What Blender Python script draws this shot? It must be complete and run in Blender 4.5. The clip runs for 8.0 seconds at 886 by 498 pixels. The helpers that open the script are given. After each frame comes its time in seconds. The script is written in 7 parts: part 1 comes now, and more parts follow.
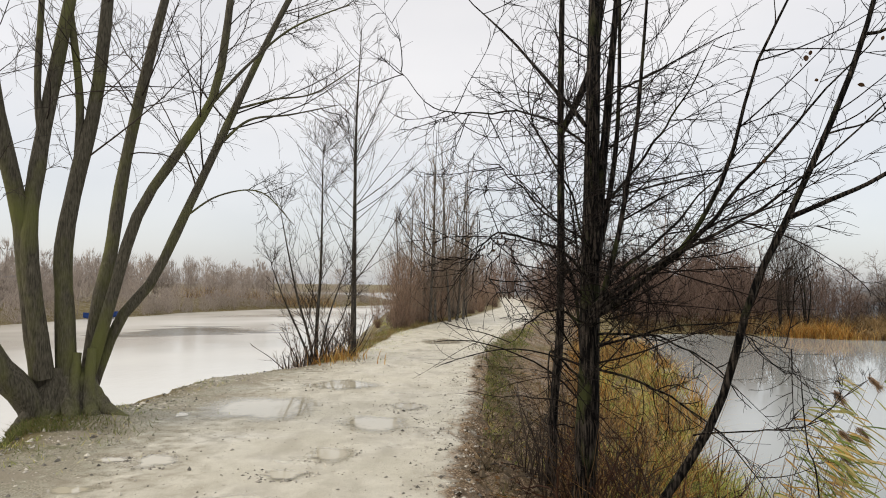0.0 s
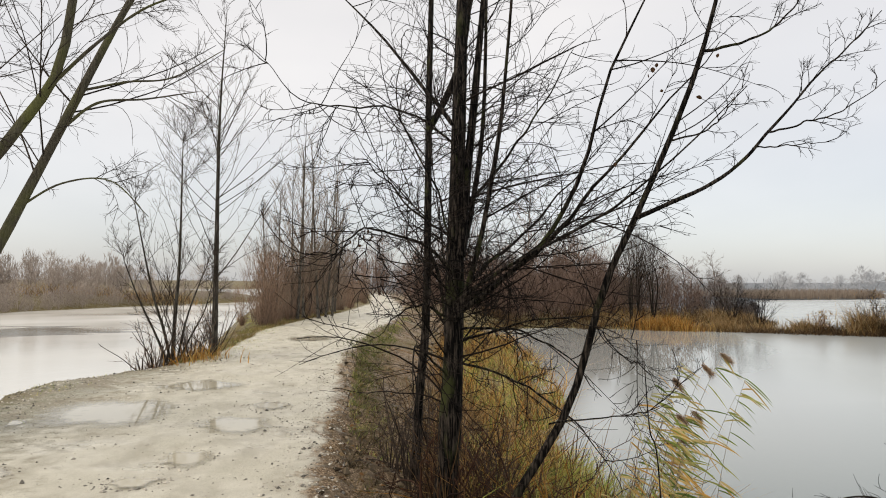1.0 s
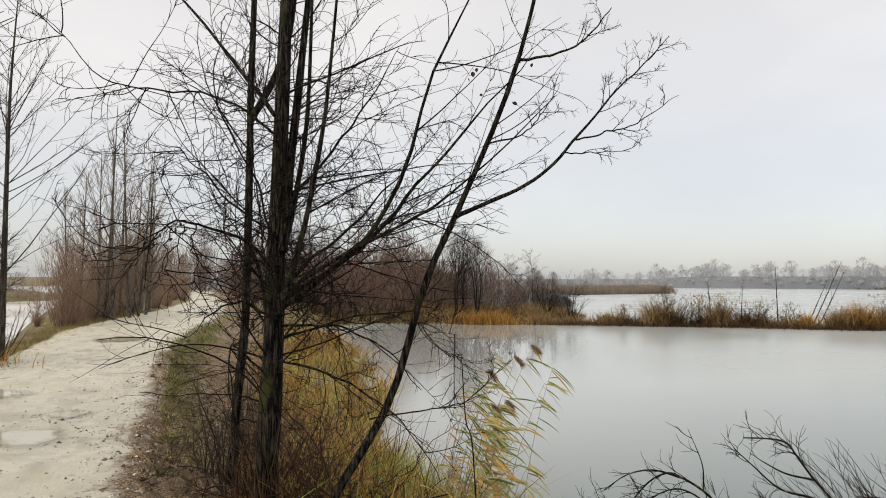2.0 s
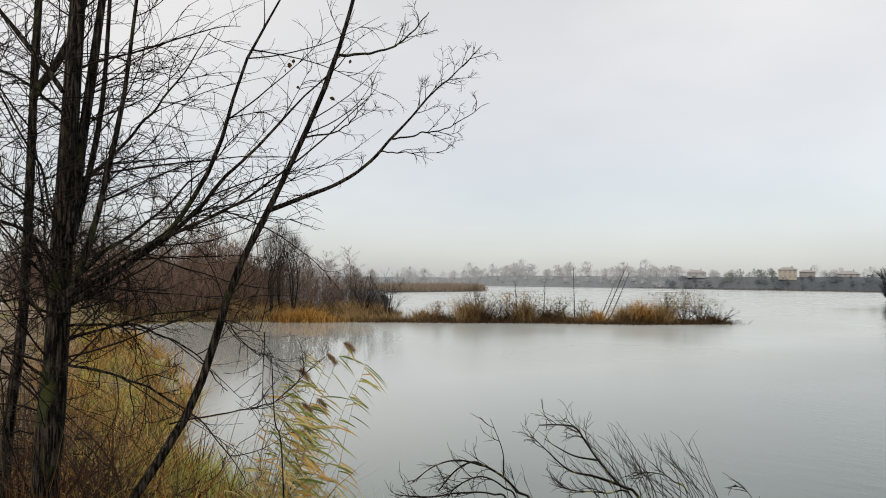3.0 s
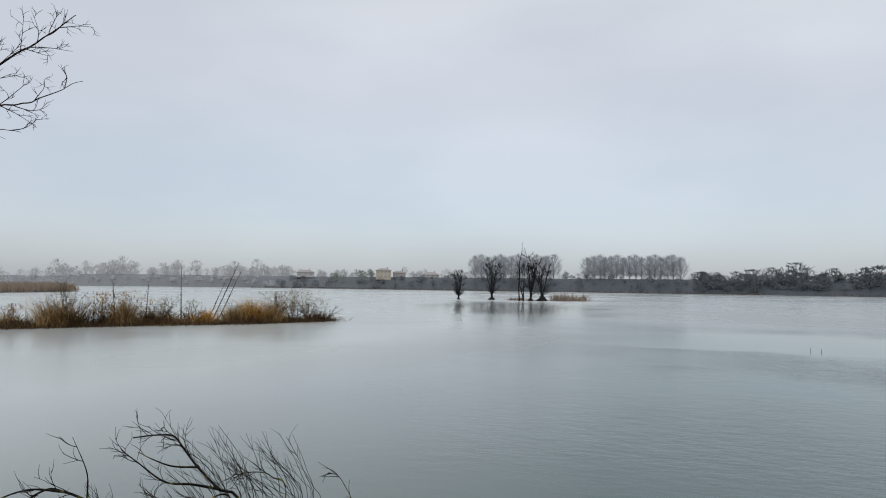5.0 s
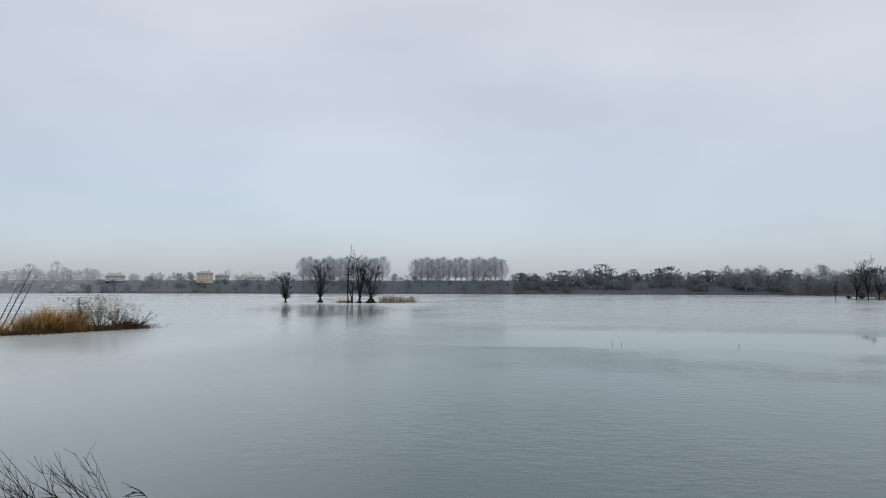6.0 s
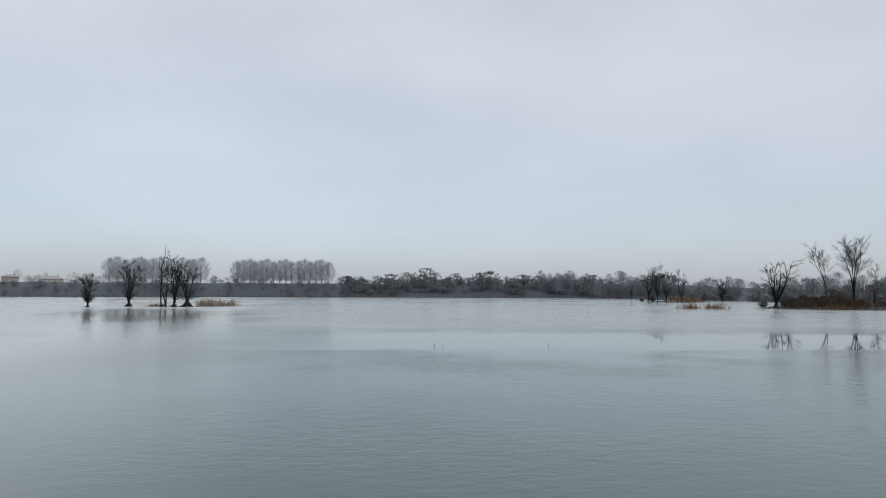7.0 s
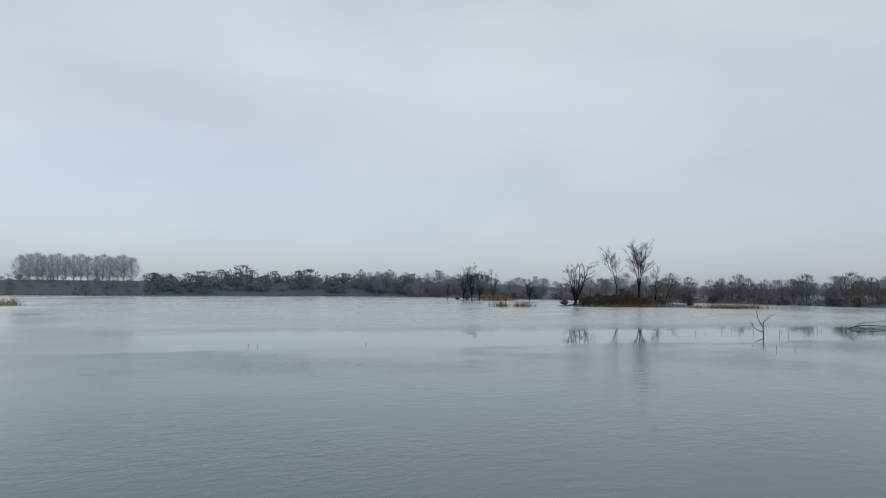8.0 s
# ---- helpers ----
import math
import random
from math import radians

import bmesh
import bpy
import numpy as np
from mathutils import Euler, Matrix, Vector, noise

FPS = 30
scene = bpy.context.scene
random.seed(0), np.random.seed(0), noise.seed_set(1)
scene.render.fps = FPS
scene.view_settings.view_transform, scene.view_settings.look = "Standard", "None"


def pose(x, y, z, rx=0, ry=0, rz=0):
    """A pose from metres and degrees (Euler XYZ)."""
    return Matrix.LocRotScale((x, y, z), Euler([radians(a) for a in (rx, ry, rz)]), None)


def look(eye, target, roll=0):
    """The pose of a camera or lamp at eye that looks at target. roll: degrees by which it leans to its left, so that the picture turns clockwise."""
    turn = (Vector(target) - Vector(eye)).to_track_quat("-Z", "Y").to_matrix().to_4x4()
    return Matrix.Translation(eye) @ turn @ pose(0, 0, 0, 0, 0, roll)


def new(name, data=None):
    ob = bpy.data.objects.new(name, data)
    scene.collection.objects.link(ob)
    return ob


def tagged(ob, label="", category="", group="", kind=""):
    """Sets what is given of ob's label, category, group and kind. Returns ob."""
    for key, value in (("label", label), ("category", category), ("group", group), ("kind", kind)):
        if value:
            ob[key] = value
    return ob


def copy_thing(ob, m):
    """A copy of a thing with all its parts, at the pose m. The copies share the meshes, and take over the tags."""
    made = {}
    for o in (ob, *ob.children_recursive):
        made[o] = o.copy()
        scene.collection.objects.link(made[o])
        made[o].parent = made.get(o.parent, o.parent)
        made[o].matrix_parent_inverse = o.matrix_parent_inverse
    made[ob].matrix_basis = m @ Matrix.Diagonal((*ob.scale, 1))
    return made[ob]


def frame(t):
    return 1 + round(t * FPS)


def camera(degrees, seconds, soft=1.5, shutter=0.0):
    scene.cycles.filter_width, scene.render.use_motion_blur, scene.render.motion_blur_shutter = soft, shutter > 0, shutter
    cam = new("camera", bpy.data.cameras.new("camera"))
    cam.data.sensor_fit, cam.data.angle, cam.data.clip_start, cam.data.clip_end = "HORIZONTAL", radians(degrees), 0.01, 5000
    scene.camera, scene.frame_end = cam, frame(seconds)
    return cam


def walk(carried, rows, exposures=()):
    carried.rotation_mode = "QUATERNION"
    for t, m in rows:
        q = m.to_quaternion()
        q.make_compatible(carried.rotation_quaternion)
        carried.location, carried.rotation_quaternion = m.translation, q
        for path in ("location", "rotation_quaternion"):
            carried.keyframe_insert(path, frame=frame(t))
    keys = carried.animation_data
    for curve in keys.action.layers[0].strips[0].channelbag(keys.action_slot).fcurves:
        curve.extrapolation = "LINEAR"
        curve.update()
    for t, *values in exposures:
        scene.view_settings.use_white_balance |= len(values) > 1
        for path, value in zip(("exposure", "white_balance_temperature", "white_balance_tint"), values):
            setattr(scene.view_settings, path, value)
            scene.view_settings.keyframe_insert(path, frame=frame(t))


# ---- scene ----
cam = camera(65.8, 8.0, soft=1.0)
PATH = [
    (0, (-0.000, -0.000, 1.600), (-0.001, 9.983, 2.175), 0.27),
    (0.5, (0.014, 0.009, 1.602), (0.833, 9.960, 2.158), 0.23),
    (1, (0.041, 0.013, 1.594), (1.909, 9.823, 2.123), 0.23),
    (1.5, (0.077, 0.009, 1.593), (3.116, 9.522, 2.098), 0.11),
    (3, (0.144, -0.009, 1.590), (6.561, 7.647, 2.052), 0.58),
    (3.5, (0.163, -0.013, 1.584), (7.580, 6.678, 2.048), 0.74),
    (4, (0.180, -0.010, 1.581), (8.472, 5.559, 2.055), 0.84),
    (4.5, (0.157, -0.025, 1.598), (9.140, 4.340, 2.088), 0.84),
    (6, (0.155, -0.117, 1.609), (10.113, 0.609, 2.170), 0.08),
    (6.5, (0.160, -0.157, 1.598), (10.130, -0.664, 2.182), -0.07),
    (7, (0.163, -0.185, 1.594), (9.985, -1.959, 2.208), 0.19),
    (7.5, (0.162, -0.222, 1.601), (9.681, -3.224, 2.212), 0.22),
    (8, (0.154, -0.275, 1.607), (9.189, -4.518, 2.209), 0.33),
]
EXPOSURES = [(0.0, 0.37, 7340, 11), (1.0, 0.37, 7480, 11), (1.5, 0.35, 7550, 11), (3.0, 0.25, 7450, 10), (3.5, 0.18, 7350, 9), (4.0, 0.11, 7120, 9), (4.5, 0.05, 6920, 9), (6.0, -0.05, 6610, 9), (8.0, -0.05, 6640, 9)]
walk(cam, [(t, look(eye, target, roll)) for t, eye, target, roll in PATH], EXPOSURES)

# ---- world, sun, exposure ----
SUN_AZ, SUN_EL = 255.0, 40.0


def build_world():
    world = bpy.data.worlds.new("overcast_sky")
    scene.world = world
    world.use_nodes = True
    nt = world.node_tree
    nt.nodes.clear()
    out = nt.nodes.new("ShaderNodeOutputWorld")
    add = nt.nodes.new("ShaderNodeAddShader")
    clear, cloud = nt.nodes.new("ShaderNodeBackground"), nt.nodes.new("ShaderNodeBackground")
    sky = nt.nodes.new("ShaderNodeTexSky")
    sky.sky_type, sky.sun_disc = "NISHITA", False
    sky.sun_elevation, sky.sun_rotation = radians(SUN_EL), radians(SUN_AZ)
    nt.links.new(sky.outputs[0], clear.inputs[0])
    clear.inputs[1].default_value = 0.05
    sky.dust_density, sky.air_density = 1.8, 0.8
    # the cloud deck: evenly bright, with soft darker shoals, brighter overhead
    coord = nt.nodes.new("ShaderNodeTexCoord")
    flat = nt.nodes.new("ShaderNodeMapping")
    flat.inputs["Scale"].default_value = (1.0, 1.0, 2.6)
    noise_a = nt.nodes.new("ShaderNodeTexNoise")
    noise_a.inputs["Scale"].default_value, noise_a.inputs["Detail"].default_value = 2.2, 5.0
    noise_a.inputs["Roughness"].default_value = 0.45
    nt.links.new(coord.outputs["Generated"], flat.inputs[0])
    nt.links.new(flat.outputs[0], noise_a.inputs[0])
    shoal = nt.nodes.new("ShaderNodeValToRGB")
    shoal.color_ramp.elements[0].position, shoal.color_ramp.elements[0].color = 0.36, (0.50, 0.515, 0.545, 1)
    shoal.color_ramp.elements[1].position, shoal.color_ramp.elements[1].color = 0.62, (0.585, 0.595, 0.62, 1)
    nt.links.new(noise_a.outputs[0], shoal.inputs[0])
    sep = nt.nodes.new("ShaderNodeSeparateXYZ")
    nt.links.new(coord.outputs["Generated"], sep.inputs[0])
    high = nt.nodes.new("ShaderNodeMapRange")
    high.inputs[1].default_value, high.inputs[2].default_value = 0.45, 1.0
    high.inputs[3].default_value, high.inputs[4].default_value = 1.0, 1.9
    nt.links.new(sep.outputs[2], high.inputs[0])
    # the deck turns bluer towards the horizon
    blue, lowest = nt.nodes.new("ShaderNodeMix"), nt.nodes.new("ShaderNodeMapRange")
    blue.data_type, blue.blend_type = "RGBA", "MULTIPLY"
    blue.inputs[7].default_value = (0.91, 0.97, 1.07, 1)
    lowest.inputs[1].default_value, lowest.inputs[2].default_value = 0.24, 0.0
    nt.links.new(sep.outputs[2], lowest.inputs[0])
    nt.links.new(lowest.outputs[0], blue.inputs[0])
    nt.links.new(shoal.outputs[0], blue.inputs[6])
    nt.links.new(blue.outputs[2], cloud.inputs[0])
    low = nt.nodes.new("ShaderNodeMapRange")
    low.inputs[1].default_value, low.inputs[2].default_value = 0.0, 0.30
    low.inputs[3].default_value, low.inputs[4].default_value = 0.67, 1.0
    nt.links.new(sep.outputs[2], low.inputs[0])
    both = nt.nodes.new("ShaderNodeMath")
    both.operation = "MULTIPLY"
    nt.links.new(high.outputs[0], both.inputs[0])
    nt.links.new(low.outputs[0], both.inputs[1])
    nt.links.new(both.outputs[0], cloud.inputs[1])
    nt.links.new(clear.outputs[0], add.inputs[0])
    nt.links.new(cloud.outputs[0], add.inputs[1])
    nt.links.new(add.outputs[0], out.inputs[0])
    sun = new("sun", bpy.data.lights.new("sun", "SUN"))
    sun.data.energy, sun.data.angle, sun.data.color = 1.1, radians(40), (1.0, 0.97, 0.93)
    a, e = radians(SUN_AZ), radians(SUN_EL)
    way = Vector((math.sin(a) * math.cos(e), math.cos(a) * math.cos(e), math.sin(e)))
    sun.matrix_world = look(way * 50, (0, 0, 0))


build_world()


# ---- materials ----
def material(name):
    m = bpy.data.materials.new(name)
    m.use_nodes = True
    nt = m.node_tree
    return m, nt, nt.nodes["Principled BSDF"]


def node(nt, kind, **values):
    n = nt.nodes.new(kind)
    for key, value in values.items():
        n.inputs[key.replace("_", " ")].default_value = value
    return n


def ramp(nt, source, stops):
    r = nt.nodes.new("ShaderNodeValToRGB")
    while len(r.color_ramp.elements) < len(stops):
        r.color_ramp.elements.new(0.5)
    for e, (p, c) in zip(r.color_ramp.elements, stops):
        e.position, e.color = p, (*c, 1)
    nt.links.new(source, r.inputs[0])
    return r.outputs[0]


def mixed(nt, fac, a, b):
    mix = nt.nodes.new("ShaderNodeMix")
    mix.data_type = "RGBA"
    for socket, value in ((0, fac), (6, a), (7, b)):
        if isinstance(value, (tuple, float)):
            mix.inputs[socket].default_value = (*value, 1) if isinstance(value, tuple) else value
        else:
            nt.links.new(value, mix.inputs[socket])
    return mix.outputs[2]


def bump(nt, bsdf, height, strength, distance):
    b = node(nt, "ShaderNodeBump", Strength=strength, Distance=distance)
    nt.links.new(height, b.inputs["Height"])
    nt.links.new(b.outputs[0], bsdf.inputs["Normal"])


def mapped_noise(nt, scale, stretch=(1, 1, 1), detail=6.0, rough=0.55):
    coord = nt.nodes.new("ShaderNodeNewGeometry")
    mapping = nt.nodes.new("ShaderNodeMapping")
    mapping.inputs["Scale"].default_value = stretch
    n = node(nt, "ShaderNodeTexNoise", Scale=scale, Detail=detail, Roughness=rough)
    nt.links.new(coord.outputs["Position"], mapping.inputs[0])
    nt.links.new(mapping.outputs[0], n.inputs[0])
    return n.outputs[0]


def bark_material(name, dark, light, moss=None, moss_at=0.58, rough=0.75, depth=0.012, scale=9.0, along=0.12, soft=0.0):
    m, nt, bsdf = material(name)
    furrow = mapped_noise(nt, scale * 4, (1, 1, along))
    patch = mapped_noise(nt, scale * 0.35 if not soft else 2.2, (1, 1, 0.5))
    colour = ramp(nt, furrow, [(0.46 - soft, dark), (0.66 + soft, light)])
    if moss:
        where = ramp(nt, patch, [(moss_at - 0.05 - soft * 0.6, (0, 0, 0)), (moss_at + 0.07 + soft * 0.4, (1, 1, 1))])
        colour = mixed(nt, where, colour, moss)
    nt.links.new(colour, bsdf.inputs["Base Color"])
    bsdf.inputs["Roughness"].default_value, bsdf.inputs["Specular IOR Level"].default_value = rough, 0.08
    bump(nt, bsdf, furrow, 0.9, depth)
    return m


def twig_material(name, dark, light, rough=0.6):
    m, nt, bsdf = material(name)
    geo = nt.nodes.new("ShaderNodeNewGeometry")
    nt.links.new(ramp(nt, geo.outputs["Random Per Island"], [(0.0, dark), (1.0, light)]), bsdf.inputs["Base Color"])
    bsdf.inputs["Roughness"].default_value, bsdf.inputs["Specular IOR Level"].default_value = rough, 0.08
    return m


def blade_material(name, stops, rough=0.65, single=False):
    """Leaves and stalks, each blade with a colour of its own, a little light showing through."""
    m, nt, bsdf = material(name)
    geo = nt.nodes.new("ShaderNodeNewGeometry")
    streak = mapped_noise(nt, 14.0, (1, 1, 0.5))
    own = nt.nodes.new("ShaderNodeObjectInfo").outputs["Random"] if single else geo.outputs["Random Per Island"]
    base = ramp(nt, own, stops)
    dim = ramp(nt, streak, [(0.3, (0.72, 0.72, 0.72)), (0.7, (1, 1, 1))])
    mix = nt.nodes.new("ShaderNodeMix")
    mix.data_type, mix.blend_type = "RGBA", "MULTIPLY"
    mix.inputs[0].default_value = 1.0
    nt.links.new(base, mix.inputs[6])
    nt.links.new(dim, mix.inputs[7])
    nt.links.new(mix.outputs[2], bsdf.inputs["Base Color"])
    bsdf.inputs["Roughness"].default_value, bsdf.inputs["Specular IOR Level"].default_value = rough, 0.2
    through_light, blend = nt.nodes.new("ShaderNodeBsdfTranslucent"), nt.nodes.new("ShaderNodeMixShader")
    nt.links.new(mix.outputs[2], through_light.inputs[0])
    blend.inputs[0].default_value = 0.4
    nt.links.new(bsdf.outputs[0], blend.inputs[1])
    nt.links.new(through_light.outputs[0], blend.inputs[2])
    nt.links.new(blend.outputs[0], nt.nodes["Material Output"].inputs[0])
    return m


def ground_material():
    """Wet sandy track, bare bank soil, dead grass and haze-tinted far ground, laid out by the sheet's own zones."""
    m, nt, bsdf = material("bank_ground")
    zone = nt.nodes.new("ShaderNodeAttribute")
    zone.attribute_name = "zone"
    split = nt.nodes.new("ShaderNodeSeparateColor")
    nt.links.new(zone.outputs["Color"], split.inputs[0])
    fine, grit, broad = mapped_noise(nt, 55.0), mapped_noise(nt, 160.0, detail=3.0), mapped_noise(nt, 1.1, detail=5.0)
    mid = mapped_noise(nt, 6.0)
    road = ramp(nt, mid, [(0.34, (0.42, 0.395, 0.315)), (0.66, (0.57, 0.545, 0.45))])
    road = mixed(nt, ramp(nt, broad, [(0.40, (0, 0, 0)), (0.62, (1, 1, 1))]), road, (0.48, 0.46, 0.375))
    rut = mapped_noise(nt, 1.7, (1.6, 0.7, 1), 6.0, 0.65)
    road = mixed(nt, ramp(nt, rut, [(0.46, (0, 0, 0)), (0.64, (0.75, 0.75, 0.75))]), road, (0.33, 0.305, 0.235))
    stony = ramp(nt, broad, [(0.42, (0, 0, 0)), (0.60, (1, 1, 1))])
    specks = ramp(nt, grit, [(0.53, (0, 0, 0)), (0.63, (1, 1, 1))])
    both = nt.nodes.new("ShaderNodeMix")
    both.data_type, both.blend_type = "RGBA", "MULTIPLY"
    both.inputs[0].default_value = 0.6
    nt.links.new(specks, both.inputs[6])
    nt.links.new(stony, both.inputs[7])
    road = mixed(nt, both.outputs[2], road, (0.24, 0.22, 0.175))
    soil = ramp(nt, fine, [(0.34, (0.04, 0.026, 0.016)), (0.46, (0.155, 0.102, 0.058)), (0.56, (0.32, 0.232, 0.145)), (0.68, (0.54, 0.44, 0.32))])
    soil = mixed(nt, ramp(nt, mid, [(0.45, (0, 0, 0)), (0.62, (1, 1, 1))]), soil, (0.095, 0.068, 0.040))
    grass = ramp(nt, fine, [(0.3, (0.07, 0.065, 0.025)), (0.7, (0.20, 0.16, 0.075))])
    grass = mixed(nt, ramp(nt, mid, [(0.42, (0, 0, 0)), (0.6, (1, 1, 1))]), grass, (0.15, 0.115, 0.055))
    verge = ramp(nt, fine, [(0.30, (0.125, 0.113, 0.082)), (0.5, (0.31, 0.287, 0.217)), (0.7, (0.54, 0.51, 0.41))])
    verge = mixed(nt, ramp(nt, mid, [(0.50, (0, 0, 0)), (0.62, (1, 1, 1))]), verge, (0.15, 0.15, 0.08))
    verge = mixed(nt, ramp(nt, broad, [(0.50, (0, 0, 0)), (0.60, (0.8, 0.8, 0.8))]), verge, (0.265, 0.235, 0.18))
    soil = mixed(nt, zone.outputs["Alpha"], soil, verge)
    colour = mixed(nt, split.outputs[1], soil, grass)
    # far ground: distance haze put into the colour as blue-grey
    hazed_heath = ramp(nt, broad, [(0.32, (0.027, 0.036, 0.046)), (0.5, (0.042, 0.053, 0.064)), (0.7, (0.070, 0.076, 0.082))])
    # northern reach of the dyke paler still: thicker distance haze put into its colour
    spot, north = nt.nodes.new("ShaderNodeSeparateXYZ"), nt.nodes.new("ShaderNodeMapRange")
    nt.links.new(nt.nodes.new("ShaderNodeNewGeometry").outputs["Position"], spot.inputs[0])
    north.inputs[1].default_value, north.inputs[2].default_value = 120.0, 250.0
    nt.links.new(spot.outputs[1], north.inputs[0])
    hazed_heath = mixed(nt, north.outputs[0], hazed_heath, (0.135, 0.147, 0.157))
    colour = mixed(nt, split.outputs[2], colour, hazed_heath)
    ragged = nt.nodes.new("ShaderNodeMath")
    ragged.operation = "MULTIPLY_ADD"
    ragged.inputs[1].default_value = 1.6
    nt.links.new(mid, ragged.inputs[0])
    nt.links.new(split.outputs[0], ragged.inputs[2])
    edge = nt.nodes.new("ShaderNodeMapRange")
    edge.inputs[1].default_value, edge.inputs[2].default_value = 1.0, 1.45
    nt.links.new(ragged.outputs[0], edge.inputs[0])
    colour = mixed(nt, edge.outputs[0], colour, road)
    nt.links.new(colour, bsdf.inputs["Base Color"])
    shine = nt.nodes.new("ShaderNodeMapRange")
    shine.inputs[3].default_value, shine.inputs[4].default_value = 0.06, 0.45
    nt.links.new(edge.outputs[0], shine.inputs[0])
    nt.links.new(shine.outputs[0], bsdf.inputs["Specular IOR Level"])
    damp = nt.nodes.new("ShaderNodeMapRange")
    damp.inputs[1].default_value, damp.inputs[2].default_value = 0.35, 0.65
    damp.inputs[3].default_value, damp.inputs[4].default_value = 0.26, 0.75
    nt.links.new(broad, damp.inputs[0])
    nt.links.new(damp.outputs[0], bsdf.inputs["Roughness"])
    height = nt.nodes.new("ShaderNodeMath")
    height.operation = "ADD"
    nt.links.new(fine, height.inputs[0])
    nt.links.new(grit, height.inputs[1])
    bump(nt, bsdf, height.outputs[0], 0.7, 0.02)
    # the driven mud lies smoother than the soil
    firm = nt.nodes.new("ShaderNodeMapRange")
    firm.inputs[3].default_value, firm.inputs[4].default_value = 0.8, 0.38
    nt.links.new(edge.outputs[0], firm.inputs[0])
    nt.links.new(firm.outputs[0], bsdf.inputs["Normal"].links[0].from_node.inputs["Strength"])
    return m


def water_material(name, deep, ripple, smooth, rough, bands=(), ripple_scale=1.3, ice=None, lead=None, bays=()):
    """Still water with a skin of thin ice in places: gloss and ripples change from sheet to sheet."""
    m, nt, bsdf = material(name)
    bsdf.inputs["Base Color"].default_value = (*deep, 1)
    bsdf.inputs["IOR"].default_value = 1.333
    sheet = mapped_noise(nt, 0.045, (1, 1, 1), 3.0)
    rim = mapped_noise(nt, 0.16, (1, 1, 1), 6.0)
    breeze = mapped_noise(nt, ripple_scale, (1.8, 0.9, 1), 4.0, 0.6)
    where = nt.nodes.new("ShaderNodeMapRange")
    where.inputs[1].default_value, where.inputs[2].default_value = 0.42, 0.58
    where.inputs[3].default_value, where.inputs[4].default_value = smooth, rough
    nt.links.new(sheet, where.inputs[0])
    value = where.outputs[0]
    geo = nt.nodes.new("ShaderNodeNewGeometry")
    sleek = None
    for axis, near, far, gloss, rise, fall in bands:
        # a strip of clear ice or open water across the lake, with a wavering rim
        dot = nt.nodes.new("ShaderNodeVectorMath")
        dot.operation = "DOT_PRODUCT"
        dot.inputs[1].default_value = axis
        nt.links.new(geo.outputs["Position"], dot.inputs[0])
        wander = nt.nodes.new("ShaderNodeMath")
        wander.operation = "MULTIPLY_ADD"
        wander.inputs[1].default_value = 5.0
        nt.links.new(rim, wander.inputs[0])
        nt.links.new(dot.outputs["Value"], wander.inputs[2])
        lo, hi = nt.nodes.new("ShaderNodeMapRange"), nt.nodes.new("ShaderNodeMapRange")
        for n, a, b in ((lo, near, near + rise), (hi, far, far - fall)):
            n.inputs[1].default_value, n.inputs[2].default_value = a + 2.5, b + 2.5
            nt.links.new(wander.outputs[0], n.inputs[0])
        both = nt.nodes.new("ShaderNodeMath")
        both.operation = "MULTIPLY"
        nt.links.new(lo.outputs[0], both.inputs[0])
        nt.links.new(hi.outputs[0], both.inputs[1])
        place = nt.nodes.new("ShaderNodeSeparateXYZ")
        nt.links.new(geo.outputs["Position"], place.inputs[0])
        north = nt.nodes.new("ShaderNodeMapRange")
        north.inputs[1].default_value, north.inputs[2].default_value = 6.0, -5.0
        nt.links.new(place.outputs[1], north.inputs[0])
        ends = nt.nodes.new("ShaderNodeMath")
        ends.operation = "MULTIPLY"
        nt.links.new(both.outputs[0], ends.inputs[0])
        nt.links.new(north.outputs[0], ends.inputs[1])
        mix = nt.nodes.new("ShaderNodeMix")
        mix.inputs[3].default_value = gloss
        nt.links.new(ends.outputs[0], mix.inputs[0])
        nt.links.new(value, mix.inputs[2])
        value = mix.outputs[0]
        if sleek is None:
            # beyond the strip the pale base colour sets in again
            beyond = nt.nodes.new("ShaderNodeMapRange")
            beyond.inputs[1].default_value, beyond.inputs[2].default_value = far - 1.5, far + 9.0
            beyond.inputs[4].default_value = 0.55
            nt.links.new(wander.outputs[0], beyond.inputs[0])
            sleek = lo.outputs[0]
    calm = None
    for cx, cy, rx, ry, turn, gloss in bays:
        # a sheltered patch, smooth as a mirror
        move = nt.nodes.new("ShaderNodeMapping")
        move.vector_type = "TEXTURE"
        move.inputs["Location"].default_value, move.inputs["Scale"].default_value = (cx, cy, 0), (rx, ry, 100)
        move.inputs["Rotation"].default_value = (0, 0, radians(turn))
        nt.links.new(geo.outputs["Position"], move.inputs[0])
        far = nt.nodes.new("ShaderNodeVectorMath")
        far.operation = "LENGTH"
        nt.links.new(move.outputs[0], far.inputs[0])
        still = nt.nodes.new("ShaderNodeMapRange")
        still.inputs[1].default_value, still.inputs[2].default_value = 1.4, 0.5
        nt.links.new(far.outputs["Value"], still.inputs[0])
        mix = nt.nodes.new("ShaderNodeMix")
        mix.inputs[3].default_value = gloss
        nt.links.new(still.outputs[0], mix.inputs[0])
        nt.links.new(value, mix.inputs[2])
        value = mix.outputs[0]
        calm = calm or still
    nt.links.new(value, bsdf.inputs["Roughness"])
